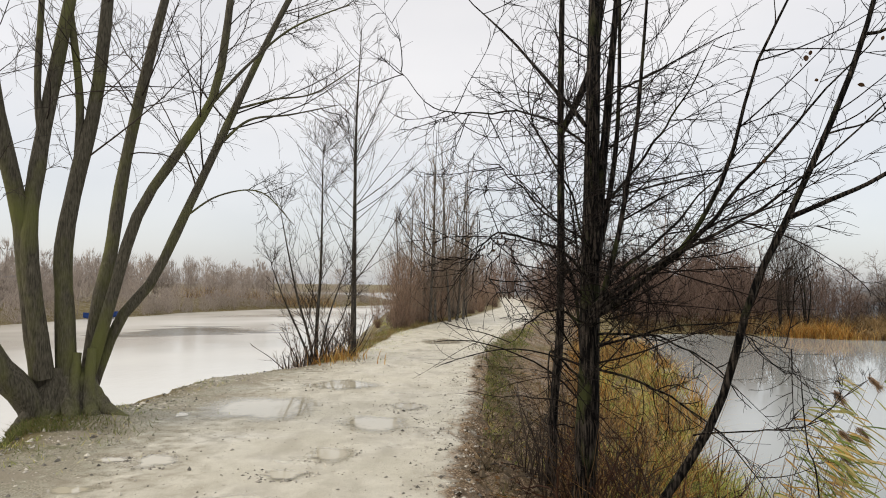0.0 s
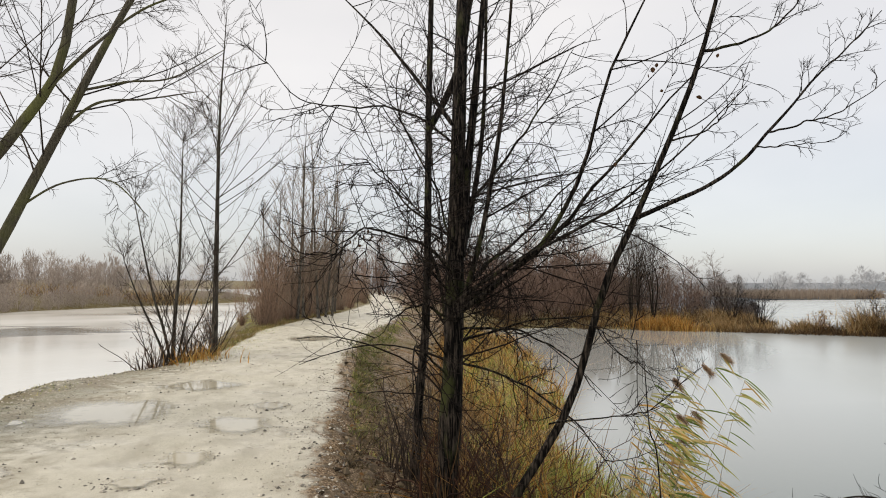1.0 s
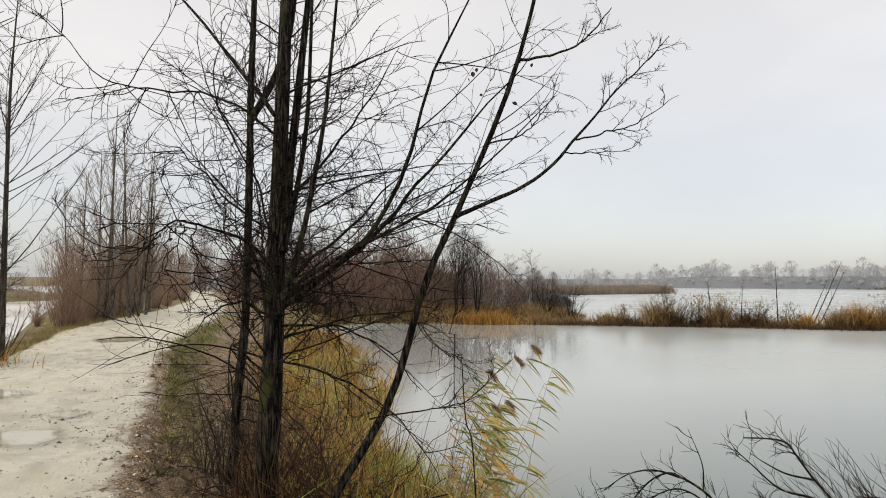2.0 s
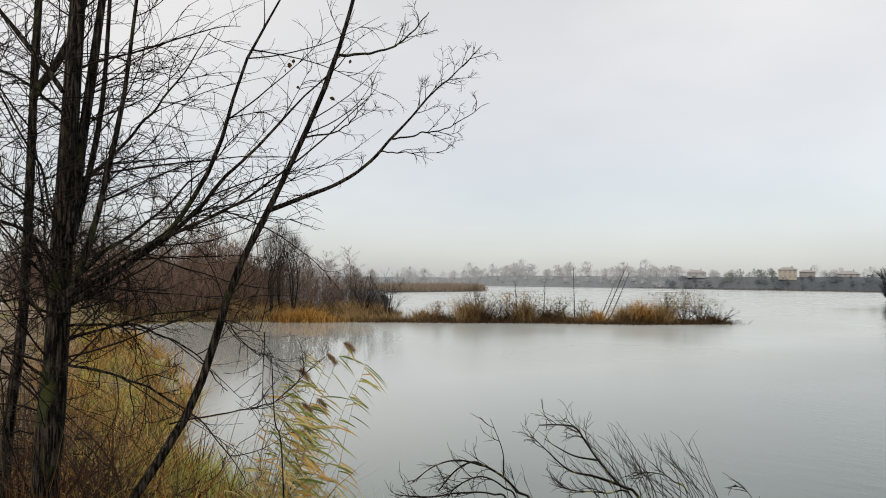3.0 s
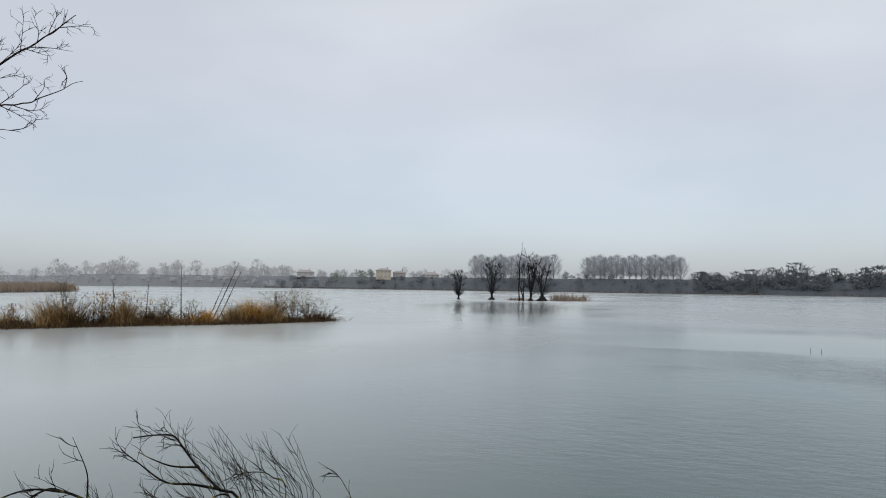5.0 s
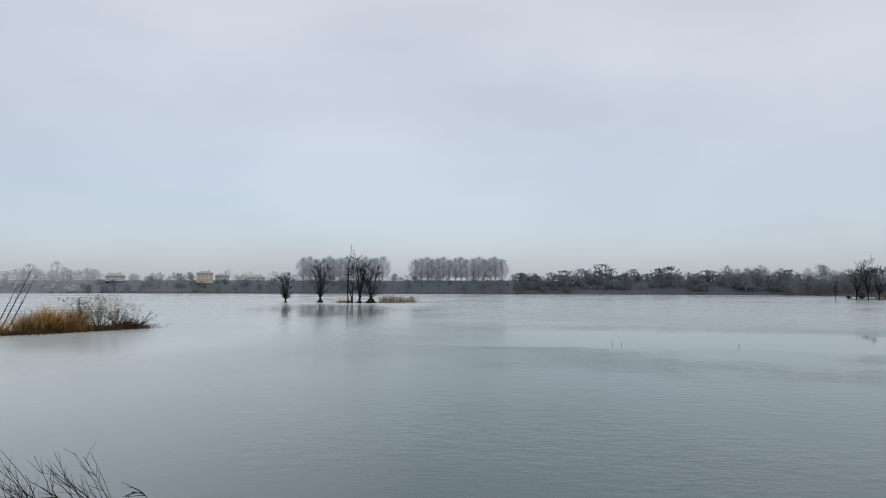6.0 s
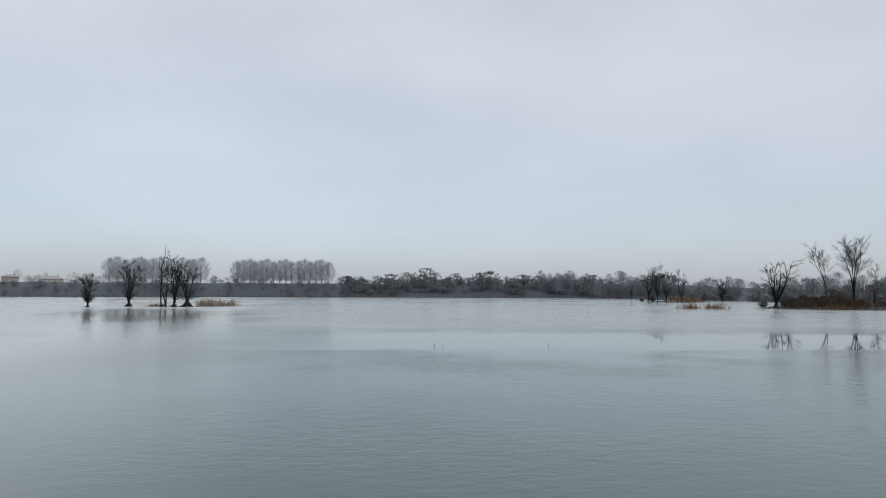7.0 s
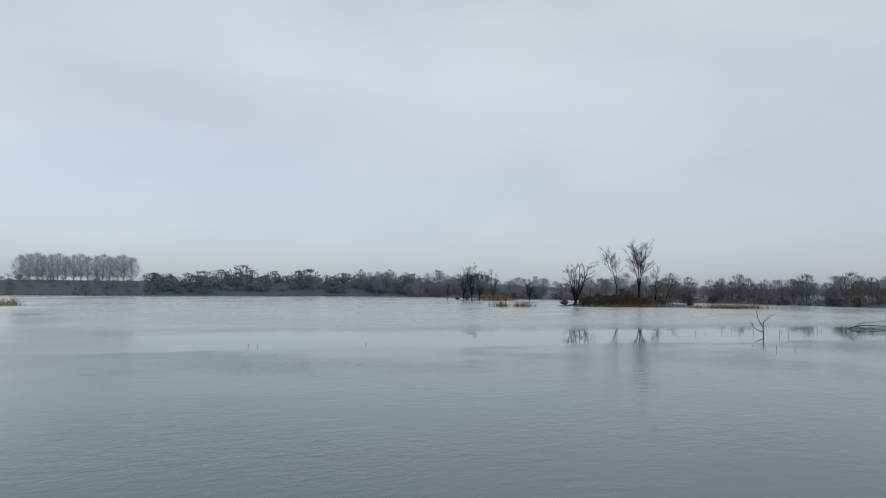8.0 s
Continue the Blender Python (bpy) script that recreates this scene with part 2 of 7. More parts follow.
    if ice:
        # thin pale ice over the sheltered end of the lake
        pale, lo, hi = ice
        split = nt.nodes.new("ShaderNodeSeparateXYZ")
        nt.links.new(geo.outputs["Position"], split.inputs[0])
        over = nt.nodes.new("ShaderNodeMapRange")
        over.inputs[1].default_value, over.inputs[2].default_value = lo, hi
        floe = nt.nodes.new("ShaderNodeMath")
        floe.operation = "MULTIPLY_ADD"
        floe.inputs[1].default_value = 5.0
        nt.links.new(sheet, floe.inputs[0])
        nt.links.new(split.outputs[1], floe.inputs[2])
        nt.links.new(floe.outputs[0], over.inputs[0])
        cover = over.outputs[0]
        if sleek:
            most = nt.nodes.new("ShaderNodeMath")
            most.operation = "MAXIMUM"
            nt.links.new(over.outputs[0], most.inputs[0])
            nt.links.new(beyond.outputs[0], most.inputs[1])
            cover = most.outputs[0]
        skin = mixed(nt, cover, deep, pale)
        if calm:
            skin = mixed(nt, calm.outputs[0], skin, (0.29, 0.303, 0.29))
        nt.links.new(skin, bsdf.inputs["Base Color"])
    if lead:
        # a lead of dark open water in the pale sheet
        cx, cy, rx, ry, dark = lead
        move = nt.nodes.new("ShaderNodeMapping")
        move.inputs["Location"].default_value, move.inputs["Scale"].default_value = (-cx / rx, -cy / ry, 0), (1 / rx, 1 / ry, 0)
        nt.links.new(geo.outputs["Position"], move.inputs[0])
        far = nt.nodes.new("ShaderNodeVectorMath")
        far.operation = "LENGTH"
        nt.links.new(move.outputs[0], far.inputs[0])
        wave = nt.nodes.new("ShaderNodeMath")
        wave.operation = "MULTIPLY_ADD"
        wave.inputs[1].default_value = 2.4
        nt.links.new(mapped_noise(nt, 0.16, (0.7, 1.6, 1), 6.0, 0.6), wave.inputs[0])
        nt.links.new(far.outputs["Value"], wave.inputs[2])
        open_at = nt.nodes.new("ShaderNodeMapRange")
        open_at.inputs[1].default_value, open_at.inputs[2].default_value = 1.95, 1.75
        nt.links.new(wave.outputs[0], open_at.inputs[0])
        nt.links.new(mixed(nt, open_at.outputs[0], deep, dark), bsdf.inputs["Base Color"])
    # cat's-paws: the ripples come and go in patches
    gust = nt.nodes.new("ShaderNodeMapRange")
    gust.inputs[1].default_value, gust.inputs[2].default_value = 0.40, 0.62
    gust.inputs[3].default_value, gust.inputs[4].default_value = 0.15, 1.0
    nt.links.new(mapped_noise(nt, 0.11, (1, 1, 1), 4.0, 0.6), gust.inputs[0])
    swell = nt.nodes.new("ShaderNodeMath")
    swell.operation = "MULTIPLY"
    nt.links.new(breeze, swell.inputs[0])
    nt.links.new(gust.outputs[0], swell.inputs[1])
    bump(nt, bsdf, swell.outputs[0], ripple, 0.07)
    if calm:
        rest = nt.nodes.new("ShaderNodeMapRange")
        rest.inputs[3].default_value, rest.inputs[4].default_value = ripple, 0.02 * ripple
        still = nt.nodes.new("ShaderNodeMath")
        still.operation = "MAXIMUM"
        nt.links.new(calm.outputs[0], still.inputs[0])
        nt.links.new(over.outputs[0], still.inputs[1])
        quiet = nt.nodes.new("ShaderNodeMath")
        quiet.operation = "MAXIMUM"
        nt.links.new(still.outputs[0], quiet.inputs[0])
        nt.links.new(sleek, quiet.inputs[1])
        nt.links.new(quiet.outputs[0], rest.inputs[0])
        nt.links.new(rest.outputs[0], bsdf.inputs["Normal"].links[0].from_node.inputs["Strength"])
    return m


MAT_GROUND = ground_material()
MAT_LAKE = water_material("lake_water", (0.051, 0.083, 0.080), 0.32, 0.18, 0.28, [((0.982, -0.19, 0), 32.6, 50.0, 0.03, 1.2, 6.0), ((0.982, -0.19, 0), -900.0, 34.5, 0.10, 1.0, 1.0)], 2.0, ((0.345, 0.372, 0.362), 3.0, 17.0),
                          bays=[(14.6, 29.5, 4.8, 18.0, -25.0, 0.014), (83.0, 20.0, 26.0, 12.0, 14.0, 0.05), (32.0, -46.0, 8.0, 10.0, 0.0, 0.05)])
MAT_RIVER = water_material("river_water", (0.54, 0.525, 0.475), 0.10, 0.12, 0.25, lead=(-15.8, 44.0, 7.0, 8.0, (0.12, 0.112, 0.085)))
MAT_PUDDLE = water_material("puddle_water", (0.42, 0.39, 0.30), 0.006, 0.03, 0.09, ripple_scale=6.0)
def soften_puddle():
    """The film of water thins out to nothing at a ragged rim."""
    nt = MAT_PUDDLE.node_tree
    bsdf = nt.nodes["Principled BSDF"]
    zone = nt.nodes.new("ShaderNodeAttribute")
    zone.attribute_name = "depth"
    rag = nt.nodes.new("ShaderNodeMath")
    rag.operation, rag.inputs[1].default_value = "MULTIPLY_ADD", 0.9
    nt.links.new(mapped_noise(nt, 9.0), rag.inputs[0])
    nt.links.new(zone.outputs["Fac"], rag.inputs[2])
    fade = nt.nodes.new("ShaderNodeMapRange")
    fade.inputs[1].default_value, fade.inputs[2].default_value = 0.55, 1.35
    nt.links.new(rag.outputs[0], fade.inputs[0])
    nt.links.new(fade.outputs[0], bsdf.inputs["Alpha"])


soften_puddle()
MAT_BARK_DARK = bark_material("wet_dark_bark", (0.0024, 0.0021, 0.0018), (0.070, 0.058, 0.047), (0.042, 0.048, 0.018), 0.62, depth=0.03, scale=13.0)
MAT_BARK_WILLOW = bark_material("willow_bark", (0.045, 0.040, 0.030), (0.155, 0.140, 0.106), (0.125, 0.130, 0.048), 0.58, scale=17.0, along=0.16, depth=0.014, soft=0.12)
MAT_BARK_LAKE = bark_material("soaked_black_bark", (0.004, 0.0045, 0.005), (0.030, 0.030, 0.031), scale=5.0)
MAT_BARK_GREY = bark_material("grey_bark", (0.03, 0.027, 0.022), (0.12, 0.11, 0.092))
MAT_BARK_LICHEN = bark_material("lichen_bark", (0.004, 0.0035, 0.003), (0.03, 0.026, 0.02), (0.20, 0.20, 0.045), 0.60, scale=22.0, depth=0.004)
MAT_TWIG_DARK = twig_material("dark_twigs", (0.004, 0.0032, 0.0028), (0.020, 0.0145, 0.0115), 0.72)
MAT_TWIG_BROWN = twig_material("brown_twigs", (0.02, 0.015, 0.012), (0.075, 0.058, 0.046))
MAT_TWIG_BRAMBLE = twig_material("bramble_stems", (0.008, 0.005, 0.004), (0.07, 0.035, 0.022))
MAT_TWIG_LAKE = twig_material("lake_willow_twigs", (0.011, 0.013, 0.016), (0.030, 0.033, 0.038))
MAT_WOODS_BAY = twig_material("bay_woods_twigs", (0.11, 0.10, 0.095), (0.20, 0.185, 0.175))
MAT_SHORE_BRUSH = twig_material("shore_brush_twigs", (0.028, 0.029, 0.031), (0.05, 0.048, 0.047))
MAT_TWIG_ISLET = twig_material("islet_brush_twigs", (0.016, 0.014, 0.011), (0.052, 0.042, 0.032))
MAT_TWIG_RED = twig_material("red_brown_twigs", (0.095, 0.060, 0.041), (0.26, 0.172, 0.118))
MAT_TWIG_BRUSH = twig_material("dull_brown_twigs", (0.070, 0.047, 0.034), (0.205, 0.142, 0.10))
MAT_TWIG_GREY = twig_material("grey_twigs", (0.11, 0.105, 0.10), (0.22, 0.21, 0.20))
MAT_WOODS = twig_material("woods_twigs", (0.056, 0.037, 0.029), (0.185, 0.126, 0.098))
# poplar bark and twigs lightened to blue-grey, haze painted into them
MAT_ROW = twig_material("hazed_row_poplar_twigs", (0.19, 0.212, 0.245), (0.29, 0.315, 0.35))
# twig colour of the eastern shore shifted to blue in place of haze
MAT_WOODS_EAST = twig_material("hazed_eastern_twigs", (0.056, 0.058, 0.064), (0.08, 0.080, 0.084))
# brown twigs paled to carry the haze over the river in their colour
MAT_WOODS_MIST = twig_material("haze_pale_brush_twigs", (0.215, 0.178, 0.150), (0.34, 0.292, 0.25))
# brush of the far shore: bluish cast of distance painted into the twigs
MAT_WOODS_MID = twig_material("hazed_lakeshore_twigs", (0.060, 0.072, 0.084), (0.098, 0.112, 0.126))
MAT_BARK_PALE = bark_material("pale_poplar_bark", (0.06, 0.055, 0.048), (0.17, 0.155, 0.13))
MAT_TWIG_TAN = twig_material("tan_twigs", (0.08, 0.06, 0.045), (0.27, 0.21, 0.16))
# pale blue-grey twigs: distance haze put into the base colour
MAT_WOODS_FAR = twig_material("haze_grey_twigs", (0.27, 0.285, 0.30), (0.41, 0.425, 0.44))
# woods farther back: more haze mixed into the twig colour, lighter and bluer
MAT_WOODS_BLUE = twig_material("haze_blue_eastern_twigs", (0.10, 0.117, 0.135), (0.125, 0.143, 0.162))
# evergreen colour greyed, with the haze of the far shore painted in
MAT_EVERGREEN = twig_material("haze_grey_evergreens", (0.09, 0.115, 0.10), (0.16, 0.19, 0.165))
MAT_REED_ORANGE = blade_material("dry_orange_grass", [(0.0, (0.07, 0.036, 0.014)), (0.25, (0.31, 0.135, 0.03)), (0.55, (0.58, 0.29, 0.065)), (0.8, (0.72, 0.48, 0.17)), (1.0, (0.28, 0.22, 0.05))])
MAT_REED_BROWN = blade_material("brown_reeds", [(0.0, (0.075, 0.042, 0.02)), (0.3, (0.23, 0.135, 0.055)), (0.55, (0.40, 0.25, 0.10)), (0.8, (0.54, 0.40, 0.22)), (1.0, (0.15, 0.13, 0.05))])
MAT_SLOPE_GRASS = blade_material("slope_grass", [(0.0, (0.07, 0.082, 0.02)), (0.35, (0.155, 0.155, 0.038)), (0.55, (0.22, 0.145, 0.062)), (1.0, (0.40, 0.28, 0.14))])
MAT_LIP_GRASS = blade_material("mossy_grass", [(0.0, (0.06, 0.08, 0.02)), (0.5, (0.15, 0.18, 0.05)), (0.8, (0.26, 0.26, 0.11)), (1.0, (0.22, 0.15, 0.07))])
MAT_REED_RUST = blade_material("rusty_reeds", [(0.0, (0.06, 0.035, 0.02)), (0.5, (0.17, 0.10, 0.055)), (1.0, (0.27, 0.17, 0.10))])
MAT_SEDGE_DARK = blade_material("dark_sedge", [(0.0, (0.03, 0.02, 0.012)), (0.6, (0.10, 0.06, 0.03)), (1.0, (0.19, 0.12, 0.055))])
# dead turf colours, with the shade under the bank's edge painted in
MAT_RIM_TURF = blade_material("shaded_rim_turf", [(0.0, (0.022, 0.016, 0.009)), (0.6, (0.075, 0.058, 0.028)), (0.9, (0.16, 0.125, 0.06)), (1.0, (0.28, 0.22, 0.12))])
MAT_TWIG_STALK = twig_material("dead_stalks", (0.03, 0.018, 0.01), (0.22, 0.13, 0.065))
# rust of the far reeds dulled to grey-brown, haze put into the blades
MAT_REED_HAZE = blade_material("haze_dulled_reeds", [(0.0, (0.10, 0.09, 0.082)), (1.0, (0.175, 0.15, 0.13))])
MAT_SHRUB_LEAF = blade_material("faded_shrub_leaves", [(0.0, (0.10, 0.10, 0.04)), (0.5, (0.22, 0.20, 0.10)), (1.0, (0.34, 0.24, 0.13))])
MAT_REED_PALE = blade_material("pale_reeds", [(0.0, (0.27, 0.21, 0.16)), (0.6, (0.38, 0.32, 0.26)), (1.0, (0.22, 0.16, 0.12))])
MAT_GRASS = blade_material("green_grass", [(0.0, (0.12, 0.18, 0.035)), (0.3, (0.30, 0.38, 0.08)), (0.6, (0.54, 0.56, 0.15)), (0.85, (0.72, 0.62, 0.24)), (1.0, (0.66, 0.47, 0.18))])
MAT_REED_LEAF = blade_material("reed_leaves", [(0.0, (0.11, 0.17, 0.035)), (0.22, (0.25, 0.31, 0.075)), (0.42, (0.47, 0.45, 0.16)), (0.66, (0.64, 0.50, 0.22)), (1.0, (0.64, 0.34, 0.08))], single=True)
MAT_PLUME = blade_material("reed_plumes", [(0.0, (0.22, 0.13, 0.075)), (1.0, (0.52, 0.36, 0.22))], 0.9)
MAT_LEAF_DEAD = blade_material("dead_leaves", [(0.0, (0.03, 0.016, 0.009)), (0.6, (0.12, 0.06, 0.025)), (0.9, (0.24, 0.12, 0.04)), (1.0, (0.30, 0.22, 0.12))])
MAT_STONE = twig_material("gravel_stones", (0.045, 0.042, 0.037), (0.62, 0.58, 0.50), 0.7)
MAT_CLOD = twig_material("soil_clods", (0.025, 0.018, 0.011), (0.30, 0.24, 0.165), 0.85)


# ---- geometry helpers ----
def mesh_object(name, verts, faces, mat, parent=None, label="", smooth=True):
    """One mesh object from arrays of places and of equal-sided faces."""
    faces = np.asarray(faces, dtype=np.int32)
    me = bpy.data.meshes.new(name)
    me.vertices.add(len(verts))
    me.vertices.foreach_set("co", np.asarray(verts, dtype=np.float32).ravel())
    me.loops.add(faces.size)
    me.loops.foreach_set("vertex_index", faces.ravel())
    me.polygons.add(len(faces))
    me.polygons.foreach_set("loop_start", np.arange(len(faces), dtype=np.int32) * faces.shape[1])
    me.polygons.foreach_set("use_smooth", np.full(len(faces), smooth))
    me.update(calc_edges=True)
    me.materials.append(mat)
    ob = new(name, me)
    ob.parent = parent
    return tagged(ob, label)


def part(name, bm, mat, parent, label=""):
    me = bpy.data.meshes.new(name)
    bm.to_mesh(me)
    bm.free()
    me.materials.append(mat)
    ob = new(name, me)
    ob.parent = parent
    return tagged(ob, label)


def joined(pieces):
    """Several (verts, faces) as one pair."""
    verts, faces, n = [], [], 0
    for v, f in pieces:
        verts.append(v)
        faces.append(f + n)
        n += len(v)
    return np.concatenate(verts), np.concatenate(faces)


def three(faces):
    """Four-sided faces as triangles."""
    return np.concatenate([faces[:, [0, 1, 2]], faces[:, [0, 2, 3]]]) if faces.shape[1] == 4 else faces


def unit(v):
    return v / np.maximum(np.linalg.norm(v, axis=-1, keepdims=True), 1e-9)


def tubes(pts, rad, sides):
    """Round tapering branches: pts (n, s, 3), rad (n, s)."""
    n, s, _ = pts.shape
    tangent = unit(np.gradient(pts, axis=1))
    mean = unit(tangent.mean(1))
    ref = np.where(np.abs(mean[:, 2:3]) < 0.8, [[0.0, 0.0, 1.0]], [[1.0, 0.0, 0.0]])[:, None, :]
    u = unit(np.cross(tangent, ref))
    w = np.cross(tangent, u)
    a = np.arange(sides) * 2 * np.pi / sides
    ring = u[:, :, None, :] * np.cos(a)[:, None] + w[:, :, None, :] * np.sin(a)[:, None]
    verts = (pts[:, :, None, :] + ring * rad[:, :, None, None]).reshape(-1, 3)
    idx = np.arange(n * s * sides).reshape(n, s, sides)
    nxt = np.roll(idx, -1, axis=2)
    faces = np.stack([idx[:, :-1], nxt[:, :-1], nxt[:, 1:], idx[:, 1:]], -1).reshape(-1, 4)
    return verts, faces


def spikes(pts, rad):
    """Straight twigs that run to a point: pts (n, 2, 3), rad (n, 2)."""
    n = len(pts)
    d = unit(pts[:, 1] - pts[:, 0])
    u = unit(np.cross(d, np.where(np.abs(d[:, 2:]) < 0.8, [[0.0, 0.0, 1.0]], [[1.0, 0.0, 0.0]])))
    w = np.cross(d, u)
    ring = [pts[:, 0] + rad[:, :1] * (u * math.cos(a) + w * math.sin(a)) for a in (0.0, 2.1, 4.2)]
    verts = np.stack(ring + [pts[:, 1]], 1).reshape(-1, 3)
    i = 4 * np.arange(n)[:, None]
    return verts, np.concatenate([i + [0, 1, 3], i + [1, 2, 3], i + [2, 0, 3]])


def grow(rng, start, way, length, r0, segs, wiggle, up=0.0, tip=0.35, curl=0.0):
    """Crooked shoots from many places at once: points and radii."""
    n = len(start)
    pts, d = [start], unit(way)
    step = (length / segs)[:, None]
    bend = rng.normal(0, 1, (n, 3)) * curl
    for _ in range(segs):
        d = unit(d + rng.normal(0, wiggle, (n, 3)) + bend + np.array([0, 0, up]))
        pts.append(pts[-1] + d * step)
    rad = r0[:, None] * np.linspace(1, tip, segs + 1)[None]
    return np.stack(pts, 1), rad


def spawn(rng, pts, rad, length, count, lo, hi, angle, ratio, least=0.0, bias=None, shrink=0.55, thin=0.6, flat=0.0, girth=0.0065, weigh=False):
    """Side shoots of given branches: start, way, length, radius."""
    n, s, _ = pts.shape
    own = np.sort(rng.choice(n, n * count, p=length / length.sum())) if weigh else np.repeat(np.arange(n), count)
    t = rng.uniform(lo, hi, n * count)
    f = t * (s - 1)
    i = np.minimum(f.astype(int), s - 2)
    k = (f - i)[:, None]
    start = pts[own, i] * (1 - k) + pts[own, i + 1] * k
    along = unit(pts[own, i + 1] - pts[own, i])
    side = rng.normal(0, 1, (n * count, 3))
    side[:, 2] *= 1 - flat
    side = unit(side - (side * along).sum(-1, keepdims=True) * along)
    a = rng.normal(angle, 0.16, n * count)[:, None]
    way = along * np.cos(a) + side * np.sin(a)
    if bias is not None:
        way = way + np.asarray(bias)
    ln = np.maximum(length[own] * ratio * (1 - shrink * t) * rng.uniform(0.55, 1.25, n * count), least)
    r = np.minimum((rad[own, i] * (1 - k[:, 0]) + rad[own, i + 1] * k[:, 0]) * thin, ln * girth + 0.001)
    return start, way, ln, r


def smooth_line(points, n):
    """A rounded line through a few places (Catmull-Rom)."""
    p = np.array(points, float)
    p = np.concatenate([[2 * p[0] - p[1]], p, [2 * p[-1] - p[-2]]])
    t = np.linspace(0, len(p) - 3 - 1e-6, n)
    i = t.astype(int)
    u = (t - i)[:, None]
    a, b, c, d = p[i], p[i + 1], p[i + 2], p[i + 3]
    return 0.5 * (2 * b + (c - a) * u + (2 * a - 5 * b + 4 * c - d) * u**2 + (3 * b - a - 3 * c + d) * u**3)


def stem(points, r0, r1, top=0.0, flare=1.0, n=22, lean=0.35):
    """A stem through a few places; top: metres by which it tapers on beyond the last one."""
    p = [np.array(q, float) for q in points]
    if top:
        d = unit(p[-1] - p[-2]) * (1 - lean) + np.array([0, 0, lean])
        p += [p[-1] + d * top * 0.5, p[-1] + d * top + np.array([0.06, -0.04, 0]) * top]
    line = smooth_line(p, n)
    run = np.r_[0, np.cumsum(np.linalg.norm(np.diff(line, axis=0), axis=1))]
    full = run[-1] - top
    r = np.interp(run, [0, full, run[-1] + 1e-6], [r0, r1, 0.006 if top else r1])
    r = r * (1 + (flare - 1) * np.exp(-run / max(0.25, 2.5 * r0)))
    return line, r, run[-1]


def empty(name, place, label, category, group="", kind=""):
    ob = new(name)
    ob.location = place
    ob.empty_display_size = 0.2
    return tagged(ob, label, category, group, kind)


def build_tree(name, label, stems, levels, bark, twig, seed, category="tree", group="", sides=10, names="trunk", gnarl=0.0, kink=0.0, roots=0):
    """A bare tree: every stem a part, then the crown of side branches and twigs, each level growing from the one before; the last few stems may be roots, which bear no twigs."""
    rng = np.random.default_rng(seed)
    base = stems[0][0][0]
    root = empty(name, base, label, category, group)
    lines = np.stack([s[0] for s in stems])
    radii = np.stack([s[1] for s in stems])
    lengths = np.array([s[2] for s in stems])
    if kink:
        # thin stems grow crookedly, thick ones hold their line
        jolt = rng.normal(0, kink, lines.shape)
        jolt[:, 0] = 0
        jolt[:, 1:-1] = (jolt[:, :-2] + 2 * jolt[:, 1:-1] + jolt[:, 2:]) / 3
        lines = lines + jolt * np.clip(1.3 - radii / 0.03, 0, 1)[:, :, None]
        stems = [(line, s[1], s[2]) for line, s in zip(lines, stems)]
    for k, (line, r, _) in enumerate(stems):
        wob = 1 + 0.05 * np.sin(np.arange(len(r)) * 1.7 + k)
        v, f = tubes((line - base)[None], (r * wob)[None], sides)
        if gnarl:
            # burrs and ridges of old wood, strongest at the foot
            core = np.repeat(line - base, sides, axis=0)
            a, h = np.tile(np.arange(sides) * 2 * np.pi / sides, len(line)), core[:, 2]
            lump = 0.5 * np.sin(3 * a + 1.3 * k + 2.5 * h) + 0.35 * np.sin(5 * a - 4 * h + k) + 0.35 * np.sin(9 * h + 2 * a + 2.1 * k)
            v = core + (v - core) * (1 + gnarl * lump * (0.25 + 0.75 * np.exp(-np.maximum(h, 0) / 0.5)))[:, None]
        mesh_object(names if k == 0 or names == "stem" else "limb", v, f, bark, root)
    if roots:
        lines, radii, lengths = lines[:-roots], radii[:-roots], lengths[:-roots]
    made, pts, rad, ln = [], lines, radii, lengths
    for lv in levels:
        if lv.get("afresh"):
            pts, rad, ln = lines, radii, lengths
        start, way, ln2, r2 = spawn(rng, pts, rad, ln, lv["n"], lv.get("lo", 0.15), lv.get("hi", 0.98), lv.get("angle", 0.85), lv["ratio"],
                                    lv.get("least", 0.05), lv.get("bias"), lv.get("shrink", 0.5), lv.get("thin", 0.55), lv.get("flat", 0.0), lv.get("girth", 0.0065), lv is levels[0] or lv.get("afresh", False))
        r2 = np.maximum(r2, lv.get("min_r", 0.002))
        pts, rad = grow(rng, start, way, ln2, r2, lv.get("segs", 4), lv.get("wiggle", 0.14), lv.get("up", 0.06), lv.get("tip", 0.4), lv.get("curl", 0.0))
        ln = ln2
        made.append(tubes(pts - base, rad, lv.get("sides", 3)))
    if made:
        v, f = joined(made)
        mesh_object("crown", v, f, twig, root)
    return root


